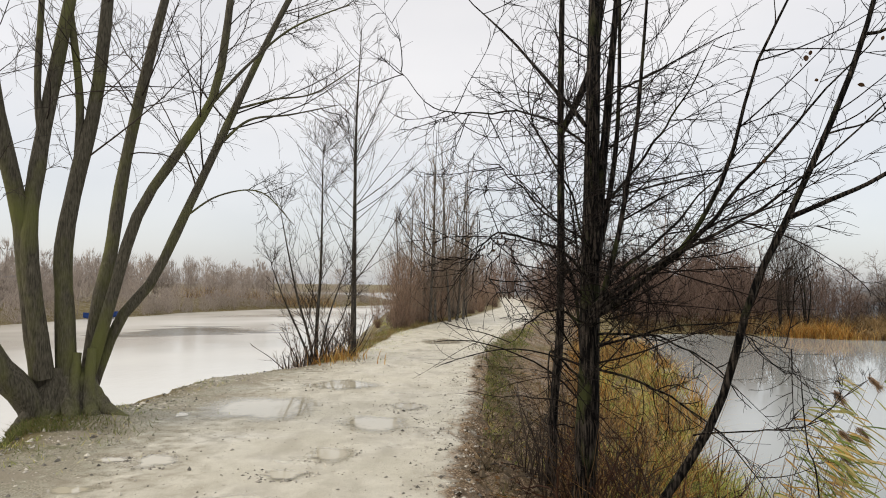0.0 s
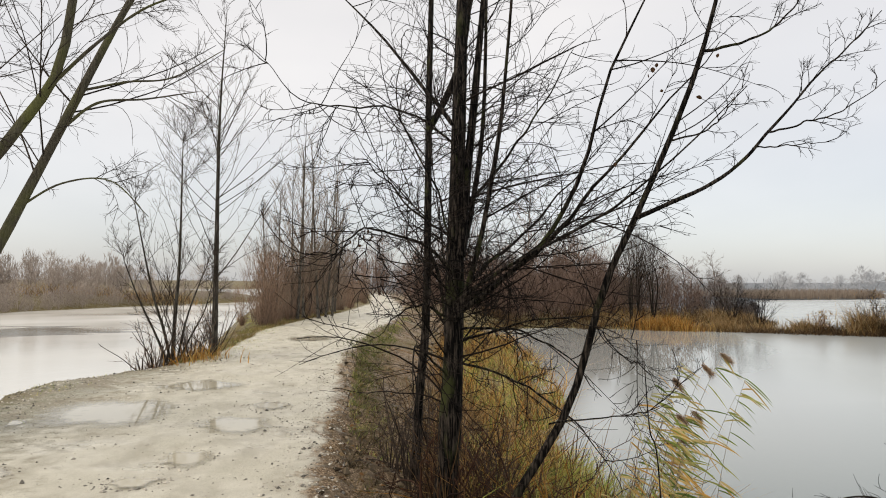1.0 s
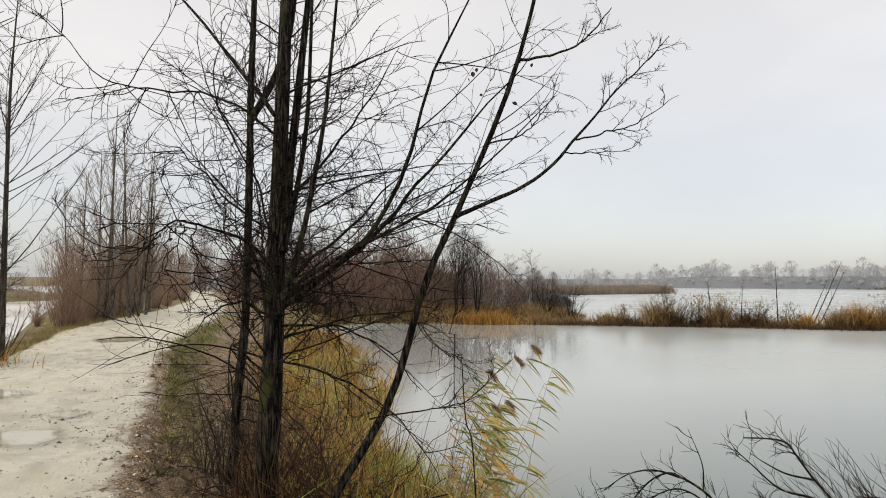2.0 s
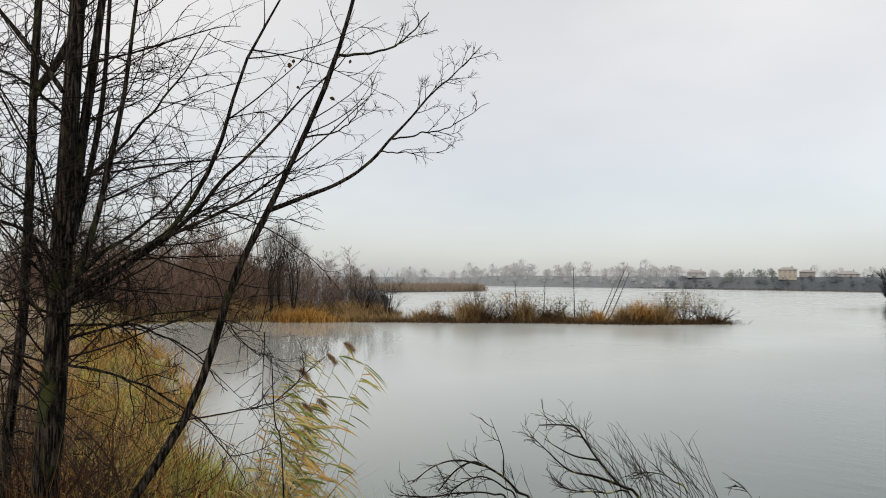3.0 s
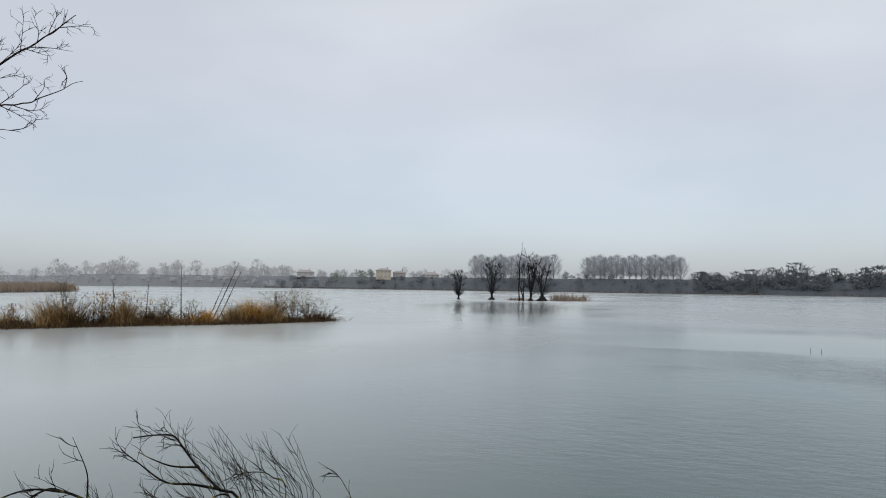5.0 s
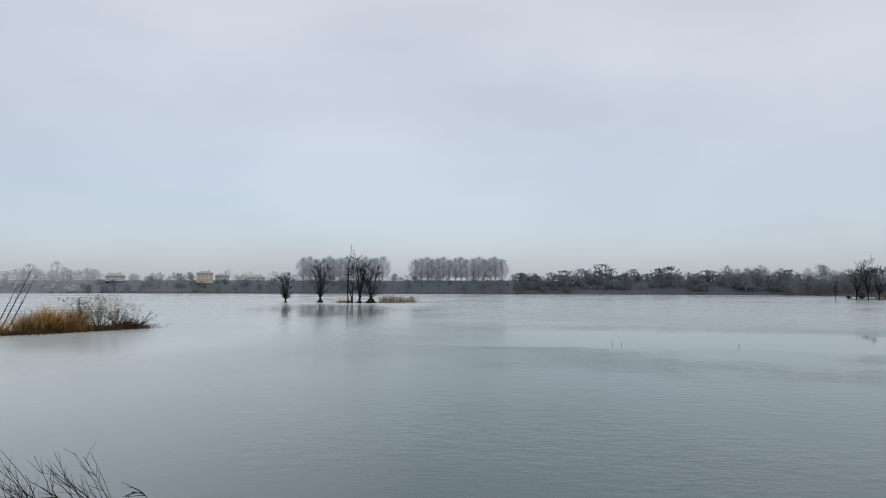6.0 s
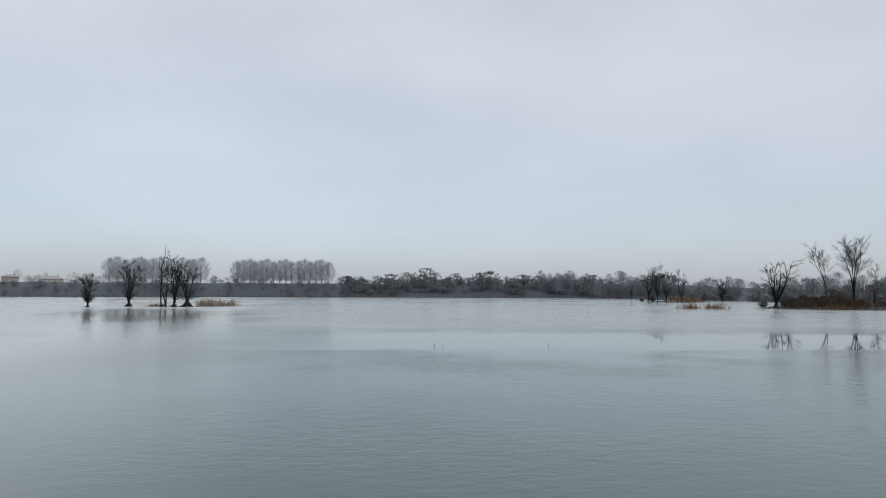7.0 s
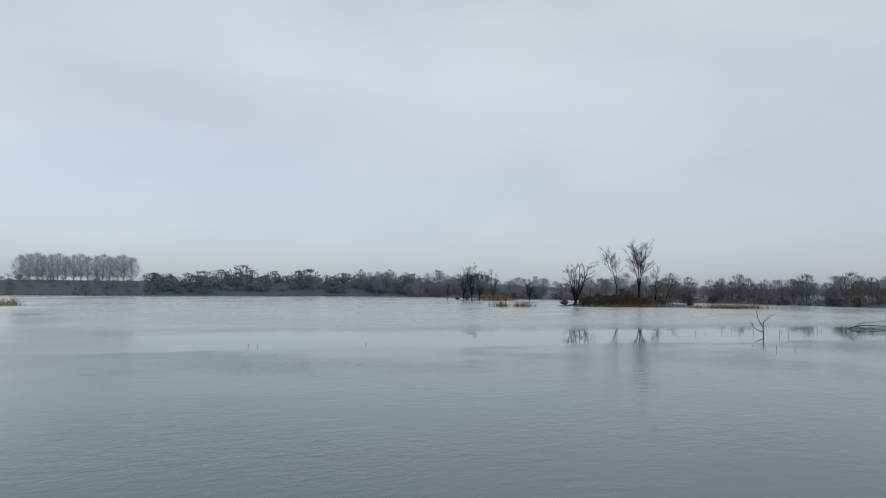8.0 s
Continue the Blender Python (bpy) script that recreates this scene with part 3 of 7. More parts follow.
def blades(rng, base, height, width, lean, bend, segs=3):
    """Strips of grass or reed: base (n, 3), height and width (n), lean (n, 3) sideways, bend: how far the tip nods."""
    n = len(base)
    t = np.linspace(0, 1, segs + 1)[None, :, None]
    up = np.array([0, 0, 1.0])
    mid = base[:, None] + height[:, None, None] * (t * up + t * lean[:, None] + t**2 * bend[:, None] * np.array([1, 1, -0.55]))
    across = rng.normal(0, 1, (n, 3)) * np.array([1, 1, 0.15])
    across = unit(across)[:, None] * (width[:, None, None] * (1 - 0.93 * t**1.6)) * 0.5
    verts = np.stack([mid - across, mid + across], 2).reshape(-1, 3)
    idx = np.arange(n * (segs + 1) * 2).reshape(n, segs + 1, 2)
    faces = np.stack([idx[:, :-1, 0], idx[:, :-1, 1], idx[:, 1:, 1], idx[:, 1:, 0]], -1).reshape(-1, 4)
    return verts, faces


def lattice(x, y, seed):
    i, j = np.floor(x).astype(np.int64), np.floor(y).astype(np.int64)
    u, v = x - i, y - j
    u, v = u * u * (3 - 2 * u), v * v * (3 - 2 * v)

    def h(a, b):
        k = (a * 374761393 + b * 668265263 + seed * 974711) & 0x7FFFFFFF
        k = ((k ^ (k >> 13)) * 1274126177) & 0x7FFFFFFF
        return ((k ^ (k >> 16)) & 0xFFFF) / 65535.0

    return (h(i, j) * (1 - u) + h(i + 1, j) * u) * (1 - v) + (h(i, j + 1) * (1 - u) + h(i + 1, j + 1) * u) * v


def fbm(x, y, seed=0, octaves=4):
    """Rolling noise about 0, from -1 to 1."""
    total, size = 0.0, 0.5
    for o in range(octaves):
        total = total + size * (2 * lattice(x * 2**o, y * 2**o, seed + o) - 1)
        size *= 0.5
    return total


# ---- lie of the land ----
WATER = -1.2
LEFT_Y = (-300, 0, 6, 12.4, 13.8, 15.5, 19, 28, 33, 50, 80, 112, 130)
LEFT_X = (-6, -5.0, -4.7, -4.5, -3.3, -2.7, -2.4, -2.3, -3.4, -4.0, -3.0, -7, -9)
ROAD_Y = (-300, 0, 5.3, 6.8, 13, 17, 25.3, 37, 52, 68, 130)
ROAD_X = (0.2, 0.15, 0.2, 0.28, 0.7, 1.05, 2.6, 4.9, 7.0, 8.3, 14)
# left rim of the bare track, where turf and thicket begin
TURF_Y = (-300, 12, 15, 18, 24.5, 31.5, 42, 60, 130)
TURF_X = (-9, -9, -2.6, -2.1, -1.75, -0.45, 2.1, 5.2, 11)
SHORE_Y = (-300, 0, 5, 9.8, 16.2, 27.5, 36, 44, 60, 130)
SHORE_X = (3.1, 3.1, 3.3, 3.7, 6.0, 8.6, 9.6, 11, 30, 60)
PUDDLES = [(-2.3, 9.2, 0.64, 0.85), (-0.76, 8.28, 0.36, 0.42), (-1.08, 6.72, 0.19, 0.26), (-2.66, 6.42, 0.16, 0.22), (-1.36, 5.97, 0.17, 0.13),
           (-3.05, 6.45, 0.15, 0.08), (-1.7, 11.5, 0.44, 0.55), (-0.5, 9.4, 0.2, 0.24), (-0.1, 20.8, 0.5, 0.95),
           (-1.45, 5.2, 0.28, 0.16), (-2.95, 5.5, 0.16, 0.1), (-3.6, 8.5, 0.14, 0.3), (-3.3, 8.7, 0.12, 0.16)]
SHORES = {
    # outline of each piece of land at the water, its height, and over how many metres it climbs
    "woods": ([(6, 46), (11, 43.6), (16, 43.2), (20.5, 40.6), (24.7, 39.4), (30, 40), (34, 49), (60, 84), (88, 124), (130, 136), (140, 150), (125, 185), (230, 380), (-20, 420), (-9, 118), (0, 80)], -0.55, 5.0),
    "island": ([(22, 41), (24, 39.9), (29, 38.6), (33.5, 33.4), (35, 29.9), (39.5, 26.4), (46, 23.2), (47, 25), (41, 29.5), (37, 34), (33, 39), (30, 42)], -1.19, 1.2),
    "levee": ([(250, 290), (300, 208), (304, 150), (298, 90), (296, 40), (299, -15), (286, -85), (270, -125), (240, -160), (700, -500), (1400, 0), (900, 1100)], 5.0, 24.0),
    "east_wood": ([(262, -118), (215, -122), (165, -128), (128, -128), (104, -132), (76, -124), (66, -130), (40, -150), (0, -190), (-60, -260), (200, -900), (900, -700)], -0.2, 7.0),
    "islet_far": ([(171, -80), (176, -92), (174, -106), (169, -106), (166, -94), (168, -82)], -0.9, 2.0),
    "islet": ([(110, -72), (113, -80), (104, -92), (95, -99), (91, -95), (98, -84), (104, -76)], -0.75, 2.0),
    "bar": ([(91, -88), (92, -90), (82, -101), (80, -100)], -1.05, 0.8),
    "willow_bar": ([(121, 31), (123, 31), (126, 22), (131, 12), (128, 12), (122, 22)], -1.12, 0.8),
    "west_bank": ([(-90, -400), (-40, -60), (-33, 20), (-31, 50), (-30, 63), (-28.5, 72), (-22.6, 90.6), (-9, 115), (-9, 135), (-300, 600), (-1500, 500), (-1500, -400)], 0.35, 6.0),
}


def inside_by(x, y, outline):
    """Metres from the outline, positive inside."""
    p = np.array(outline, float)
    q = np.roll(p, -1, axis=0)
    best, odd = np.full(x.shape, 1e9), np.zeros(x.shape, bool)
    for (ax, ay), (bx, by) in zip(p, q):
        ex, ey = bx - ax, by - ay
        t = np.clip(((x - ax) * ex + (y - ay) * ey) / (ex * ex + ey * ey), 0, 1)
        best = np.minimum(best, np.hypot(x - ax - t * ex, y - ay - t * ey))
        cross = (ay > y) != (by > y)
        odd ^= cross & (x < ax + (y - ay) / (ey if ey else 1e-9) * ex)
    return np.where(odd, best, -best)


def terrain(x, y):
    """Height, and the zones of the sheet: track, grass."""
    wob = 0.35 * fbm(x * 0.5, y * 0.5, 3) + 0.16 * fbm(x * 2.3, y * 2.3, 5)
    left = np.interp(y, LEFT_Y, LEFT_X) + wob * 0.8
    road = np.interp(y, ROAD_Y, ROAD_X) + 0.5 * wob + 0.12 * fbm(x * 4.0, y * 4.0, 15)
    shore = np.interp(y, SHORE_Y, SHORE_X) + wob
    # the causeway: flat track, a steep left edge, a slumped right bank
    u = (x - road) / np.maximum(shore - road, 0.5)
    bank = np.interp(u, [-0.08, 0.0, 0.16, 0.34, 0.7, 1.0, 1.4, 2.0], [0.0, -0.03, -0.34, -0.68, -0.98, WATER - 0.02, -1.7, -2.3])
    edge = np.interp(left - x, [-0.5, 0.0, 0.45, 1.3, 3.0], [0.0, -0.10, -0.75, -1.35, -2.3])
    z = np.minimum(bank, edge)
    on = np.clip((road - x) / 0.25, 0, 1) * np.clip((x - left) / 0.9, 0, 1)
    verge = np.interp(y, [0, 12, 15, 40], [0.75, 0.75, 0.0, 0.0])
    sandy = np.clip((road - x) / 0.35, 0, 1) * np.clip((x - left - verge) / np.interp(y, [0, 12, 15], [2.4, 2.4, 0.9]), 0, 1)
    z = z + 0.018 * fbm(x * 1.1, y * 1.1, 7) * on + (0.13 * fbm(x * 1.3, y * 1.3, 9) + 0.09 * fbm(x * 4, y * 4, 11)) * (1 - on) * (z > -1.15)
    for px, py, rx, ry in PUDDLES:
        d = np.hypot((x - px) / rx, (y - py) / ry)
        z = np.where(d < 2.2, z * np.clip((d - 1.5) / 0.7, 0, 1) - 0.003 * np.clip((2.2 - d) / 0.7, 0, 1), z)
    # ground raised under the willow to fit its foot to the camera's view
    z = z + (0.09 - z) * np.exp(-((np.hypot(x + 4.45, y - 8.38) / 0.88) ** 4))
    for mid, deep in ((-1.55, 0.012), (-0.75, 0.010)):
        z = z - deep * np.exp(-(((x - road - mid) / 0.17) ** 2)) * on
    bare = np.interp(y, TURF_Y, TURF_X) + 0.4 * wob
    sandy = sandy * np.clip((x - bare) / 0.3 + 0.5, 0, 1)
    past = y > 128
    z = np.where(past, -2.3, z)
    track, grass = sandy * (1 - past), np.clip((left + 0.75 - x) / 0.5, 0, 1) + np.clip((u - 0.45) / 0.3, 0, 1) + np.clip((bare - x) / 0.3 + 0.3, 0, 1)
    grass = np.maximum(grass, np.clip(fbm(x * 0.7, y * 0.7, 21) * 3 - 0.2, 0, 1) * np.clip((y - 11) / 4, 0, 1) * (x > road - 0.35))
    for name, (outline, height, climb) in SHORES.items():
        d = inside_by(x, y, outline)
        rough = fbm(x * 0.12, y * 0.12, 31)
        d = d + rough * min(climb * 0.35, 3.0)
        top = height + rough * 0.15
        zz = np.interp(d, [-4, 0, climb, climb * 1.01 + 400], [-2.3, WATER, 0, 0.0])
        zz = np.where(d > 0, WATER + (top - WATER) * np.clip(d / climb, 0, 1) ** 0.8, zz)
        grass = np.where(zz > z, 1.0, grass)
        track = np.where(zz > z, track * (np.interp(d, [0, 2], [1, 1]) if name == "woods" else 0.0), track)
        z = np.where((track > 0.5) & (name == "woods"), z, np.maximum(z, zz))
    ring = np.hypot(x, y)
    z = np.maximum(z, np.clip((ring - 420) / 60, -0.3, 1) * 6 - 2.0 + 0.6 * fbm(x * 0.01, y * 0.01, 41))
    return z, np.clip(track, 0, 1), np.clip(grass, 0, 1)


def height_at(x, y):
    return terrain(np.atleast_1d(np.asarray(x, float)), np.atleast_1d(np.asarray(y, float)))[0]


def build_ground():
    n, a = 134, 2.2
    k = np.arcsinh(1500 / a) * np.linspace(-1, 1, 2 * n + 1)
    gx, gy = np.meshgrid(-0.8 + a * np.sinh(k), 8.5 + a * np.sinh(k))
    z, track, grass = terrain(gx, gy)
    m = 2 * n + 1
    idx = np.arange(m * m).reshape(m, m)
    faces = np.stack([idx[:-1, :-1], idx[:-1, 1:], idx[1:, 1:], idx[1:, :-1]], -1).reshape(-1, 4)
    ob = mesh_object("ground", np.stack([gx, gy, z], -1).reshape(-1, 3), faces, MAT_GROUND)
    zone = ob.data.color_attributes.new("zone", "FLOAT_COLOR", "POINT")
    # blue channel grows with distance eastwards and brings in the haze-tinted ground
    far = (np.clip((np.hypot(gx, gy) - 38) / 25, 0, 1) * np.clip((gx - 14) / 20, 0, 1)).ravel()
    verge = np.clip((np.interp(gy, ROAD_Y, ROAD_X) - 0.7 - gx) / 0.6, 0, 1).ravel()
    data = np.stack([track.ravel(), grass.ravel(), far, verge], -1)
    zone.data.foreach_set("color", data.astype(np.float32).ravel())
    tagged(ob, "wet sandy causeway track with gravel edges, slumped soil bank and grassy shores", "ground", kind="structure")


def sheet(name, x0, y0, x1, y1, mat, label):
    v = [(x0, y0, WATER), (x1, y0, WATER), (x1, y1, WATER), (x0, y1, WATER)]
    ob = mesh_object(name, v, [(0, 1, 2, 3)], mat)
    tagged(ob, label, "water", kind="structure")


build_ground()
sheet("water_lake", -0.9, -1500, 1500, 1500, MAT_LAKE, "grey-green lake, partly skinned with thin ice, reflecting the overcast sky")
sheet("water_river", -1500, -1500, -0.904, 1500, MAT_RIVER, "pale milky river beside the track, smooth with a few dull streaks")


# ---- puddles, gravel, litter on the track ----
def build_puddle(k, px, py, rx, ry):
    rng = np.random.default_rng(500 + k)
    n = 160
    a = np.arange(n) * 2 * np.pi / n
    wave = 1.08 + sum(rng.uniform(0.15, 0.42) / (f + 0.8) * np.sin(a * f + rng.uniform(0, 6)) for f in (1, 2, 3, 4, 5, 7, 9, 11, 17, 23, 31, 43))
    rim = np.stack([px + rx * wave * np.cos(a), py + ry * wave * np.sin(a), 0 * a + 0.003], -1)
    mid = np.array([px, py, 0.003])
    rings = [mid + (rim - mid) * k for k in (1.25, 0.95, 0.65, 0.35)]
    verts = np.concatenate(rings + [mid[None]])
    faces = [(a + i, a + (i + 1) % n, a + n + (i + 1) % n) for a in (0, n, 2 * n) for i in range(n)] + [(a + i, a + n + (i + 1) % n, a + n + i) for a in (0, n, 2 * n) for i in range(n)] + [(3 * n + i, 3 * n + (i + 1) % n, 4 * n) for i in range(n)]
    ob = mesh_object("puddle", verts, faces, MAT_PUDDLE)
    depth = ob.data.attributes.new("depth", "FLOAT", "POINT")
    depth.data.foreach_set("value", np.repeat([0.0, 0.45, 0.9, 1.0, 1.0], [n, n, n, n, 1]).astype(np.float32))
    tagged(ob, "shallow pale muddy puddle on the track", "puddle", "puddles on the track")


for number, spot in enumerate(PUDDLES):
    build_puddle(number, *spot)


def stones(rng, places, size):
    """Small angular stones: eight-sided lumps."""
    n = len(places)
    base = np.array([(1, 0, 0), (0, 1, 0), (-1, 0, 0), (0, -1, 0), (0, 0, 0.7), (0, 0, -0.7)], float)
    turn = rng.uniform(0, 6.28, n)
    scale = size[:, None] * rng.uniform(0.6, 1.4, (n, 3))
    lump = base[None] * scale[:, None] * rng.uniform(0.75, 1.25, (n, 6, 1))
    c, s = np.cos(turn)[:, None], np.sin(turn)[:, None]
    lump = np.stack([lump[..., 0] * c - lump[..., 1] * s, lump[..., 0] * s + lump[..., 1] * c, lump[..., 2]], -1)
    verts = (lump + places[:, None]).reshape(-1, 3)
    tri = np.array([(0, 1, 4), (1, 2, 4), (2, 3, 4), (3, 0, 4), (1, 0, 5), (2, 1, 5), (3, 2, 5), (0, 3, 5)])
    return verts, (tri[None] + np.arange(n)[:, None, None] * 6).reshape(-1, 3)


def build_gravel():
    rng = np.random.default_rng(11)
    y = -1.0 + 28.0 * rng.random(11500) ** 1.5
    right = np.interp(y, ROAD_Y, ROAD_X)
    left = np.interp(y, LEFT_Y, LEFT_X)
    x = np.where(rng.random(11500) < 0.62, right - np.abs(rng.normal(0, 0.4, 11500)) + 0.1, rng.uniform(0, 1, 11500) * (right - left) + left)
    for px, py, rx, ry in PUDDLES[:8]:
        a = rng.uniform(0, 6.28, 130)
        d = 1.1 + np.abs(rng.normal(0, 0.45, 130))
        x, y = np.r_[x, px + rx * d * np.cos(a)], np.r_[y, py + ry * d * np.sin(a)]
    ly = rng.uniform(5.0, 16.0, 2600)
    lx = np.interp(ly, LEFT_Y, LEFT_X) + np.abs(rng.normal(0.0, 0.7, 2600)) + 0.05
    x, y = np.r_[x, lx], np.r_[y, ly]
    size = rng.lognormal(-4.95, 0.5, len(x)).clip(0.003, 0.03)
    size[-2600:] *= 1.3
    keep = np.ones(len(x), bool)
    for px, py, rx, ry in PUDDLES:
        keep &= np.hypot((x - px) / rx, (y - py) / ry) > 1.0
    x, y, size = x[keep], y[keep], size[keep]
    z = height_at(x, y) + size * 0.15
    ob = mesh_object("gravel", *stones(rng, np.stack([x, y, z], -1), size), MAT_STONE, smooth=False)
    tagged(ob, "loose grey gravel scattered over the wet track", "gravel", kind="stuff")
    # clods and pebbles of the slumped bank
    y = -3.0 + 23 * rng.random(7500) ** 1.3
    road, shore = np.interp(y, ROAD_Y, ROAD_X), np.interp(y, SHORE_Y, SHORE_X)
    x = road + (shore - road) * rng.uniform(-0.03, 0.6, 7500)
    size = rng.lognormal(-4.6, 0.7, 7500).clip(0.004, 0.07)
    ob = mesh_object("soil_clods", *stones(rng, np.stack([x, y, height_at(x, y) + size * 0.1], -1), size), MAT_CLOD, smooth=False)
    tagged(ob, "crumbled brown soil and pebbles on the slumped bank", "soil", kind="stuff")


build_gravel()


def leaf_litter(name, label, rng, x, y, size, mat, lift=0.006):
    """Curled fallen leaves lying on the ground."""
    n = len(x)
    z = height_at(x, y) + lift
    a = rng.uniform(0, 6.28, n)
    along, across = np.stack([np.cos(a), np.sin(a), 0.25 * rng.normal(0, 1, n)], -1), np.stack([-np.sin(a), np.cos(a), 0.25 * rng.normal(0, 1, n)], -1)
    c = np.stack([x, y, z], -1)
    s = size[:, None]
    ring = np.stack([c - along * s, c + across * s * 0.55 + [0, 0, 0.006], c + along * s, c - across * s * 0.55 + [0, 0, 0.006]], 1)
    ob = mesh_object(name, ring.reshape(-1, 3), np.arange(4 * n).reshape(n, 4), mat)
    tagged(ob, label, "leaves", kind="stuff")


LITTER = np.random.default_rng(15)
LITTER_Y = -1 + 19 * LITTER.random(6000) ** 1.4
LITTER_X = np.interp(LITTER_Y, ROAD_Y, ROAD_X) + LITTER.uniform(0.05, 2.4, 6000)
leaf_litter("fallen_leaves", "brown fallen leaves on the soil bank", LITTER, LITTER_X, LITTER_Y, LITTER.uniform(0.012, 0.04, 6000), MAT_LEAF_DEAD)


def fallen_twigs():
    """Short dark sticks strewn over the soil of the bank."""
    rng = np.random.default_rng(17)
    n = 700
    y = 3.5 + 14 * rng.random(n) ** 1.3
    road, shore = np.interp(y, ROAD_Y, ROAD_X), np.interp(y, SHORE_Y, SHORE_X)
    x = road + (shore - road) * rng.uniform(0.04, 0.62, n)
    a = rng.uniform(0, 6.28, n)
    pts, rad = grow(rng, np.stack([x, y, height_at(x, y) + 0.012], -1), np.stack([np.cos(a), np.sin(a), rng.normal(-0.08, 0.22, n)], -1), rng.uniform(0.08, 0.5, n), rng.uniform(0.0025, 0.007, n), 4, 0.16, 0.0, 0.5)
    ob = mesh_object("fallen_twigs", *tubes(pts, rad, 4), MAT_TWIG_BROWN)
    tagged(ob, "dark broken twigs strewn over the soil bank", "twigs", kind="stuff")


fallen_twigs()


# ---- grass and reeds of the near bank ----
def field(name, label, rng, x, y, height, width, mat, lean=(0, 0), spread=0.22, nod=0.25, category="grass", z=None, segs=3, tilt=None):
    n = len(x)
    z = height_at(x, y) - 0.02 if z is None else z
    tilt = rng.normal(0, spread, (n, 2)) + np.array(lean) if tilt is None else tilt
    tilt = np.concatenate([tilt, np.zeros((n, 1))], 1)
    turn = rng.uniform(0, 6.28, n)
    bend = np.stack([np.cos(turn), np.sin(turn), np.ones(n)], -1) * (nod * rng.uniform(0.3, 1.5, n))[:, None]
    ob = mesh_object(name, *blades(rng, np.stack([x, y, z], -1), height, width, tilt, bend, segs), mat)
    return tagged(ob, label, category, kind="stuff")


def build_bank_grass():
    rng = np.random.default_rng(21)
    # tall dry grass in separate tufts along the foot of the bank, of several kinds
    for k, (mat, tufts, per, low, tall, label) in enumerate([(MAT_REED_ORANGE, 100, 46, 0.44, 1.3, "tall orange-brown dead grass along the foot of the bank"), (MAT_REED_BROWN, 48, 55, 0.40, 1.2, "tan dead grass among the trees of the bank"), (MAT_GRASS, 130, 44, 0.56, 0.75, "yellow-green grass among the dead tufts"), (MAT_SEDGE_DARK, 34, 40, 0.30, 1.1, "dark withered stalks among the dead grass")]):
        ty = 6.0 + 30 * rng.random(tufts) ** 1.4
        road, shore = np.interp(ty, ROAD_Y, ROAD_X), np.interp(ty, SHORE_Y, SHORE_X)
        tx = road + (shore - road) * rng.uniform(low, 1.04, tufts)
        size = rng.uniform(0.35, 1.1, tufts) * tall
        own = np.repeat(np.arange(tufts), per)
        n = len(own)
        ox, oy = rng.normal(0, 0.085, n), rng.normal(0, 0.085, n)
        x, y = tx[own] + ox, ty[own] + oy
        h = size[own] * rng.uniform(0.3, 1.15, n)
        splay = np.stack([ox, oy], -1) * (2.6, 2.6, 4.0, 1.6)[k] + rng.normal(0, 0.10, (n, 2)) + rng.normal(0, 0.12, (tufts, 2))[own]
        field("dry_grass", label, rng, x, y, h, rng.uniform(0.008, 0.026, n), mat, nod=(0.75, 0.6, 0.8, 0.2)[k], tilt=splay, segs=4)
    # ragged turf hanging over the rim of the track, darkened also for edge shade, and dead stalks standing among the
    # straw
    n = 3600
    y = 3.6 + 13 * rng.random(n) ** 1.2
    x = np.interp(y, ROAD_Y, ROAD_X) + 0.10 + np.abs(rng.normal(0.12, 0.2, n)) + 0.10 * fbm(y * 1.5, y * 0.3, 87)
    keep = fbm(x * 2.5, y * 2.2, 89) > 0.0
    x, y = x[keep], y[keep]
    n = len(x)
    field("rim_turf", "ragged dead turf along the rim of the bank, darkened for edge shade", rng, x, y, rng.uniform(0.05, 0.2, n), rng.uniform(0.006, 0.014, n), MAT_RIM_TURF, lean=(0.25, 0), spread=0.6, nod=0.7)
    n = 2400
    y = rng.uniform(15.5, 28, n)
    x = np.interp(y, ROAD_Y, ROAD_X) + rng.normal(0.28, 0.28, n)
    keep = fbm(x * 1.1, y * 0.8, 93) > -0.1
    x, y = x[keep], y[keep]
    n = len(x)
    field("rim_moss", "short moss-green grass along the far rim of the bank", rng, x, y, rng.uniform(0.06, 0.18, n), rng.uniform(0.012, 0.03, n), MAT_LIP_GRASS, spread=0.6, nod=0.5, segs=2)
    n = 220
    y = 5.7 + 9 * rng.random(n) ** 1.4
    road, shore = np.interp(y, ROAD_Y, ROAD_X), np.interp(y, SHORE_Y, SHORE_X)
    x = road + (shore - road) * rng.uniform(0.28, 0.85, n)
    pts, rad = grow(rng, np.stack([x, y, height_at(x, y) - 0.03], -1), np.stack([rng.normal(0, 0.14, n), rng.normal(0, 0.14, n), np.ones(n)], -1), rng.uniform(0.5, 1.7, n), rng.uniform(0.0025, 0.0065, n), 6, 0.05, 0.0, 0.35, 0.05)
    tagged(mesh_object("dead_stalks", *tubes(pts, rad, 4), MAT_TWIG_STALK), "brown dead stalks standing among the straw", "stalks", kind="stuff")
    # green grass at the water's edge below the leaning tree
    n = 6500
    y = rng.uniform(4.8, 9.5, n)
    shore = np.interp(y, SHORE_Y, SHORE_X)
    x = shore + rng.normal(-0.45, 0.5, n)
    clump = fbm(x * 1.6, y * 1.6, 61) > -0.12
    x, y = x[clump], y[clump]
    n = len(x)
    field("shore_grass", "lush yellow-green grass at the water's edge", rng, x, y, rng.uniform(0.2, 0.75, n), rng.uniform(0.010, 0.026, n), MAT_GRASS, spread=0.32, nod=0.45)
    n = 5000
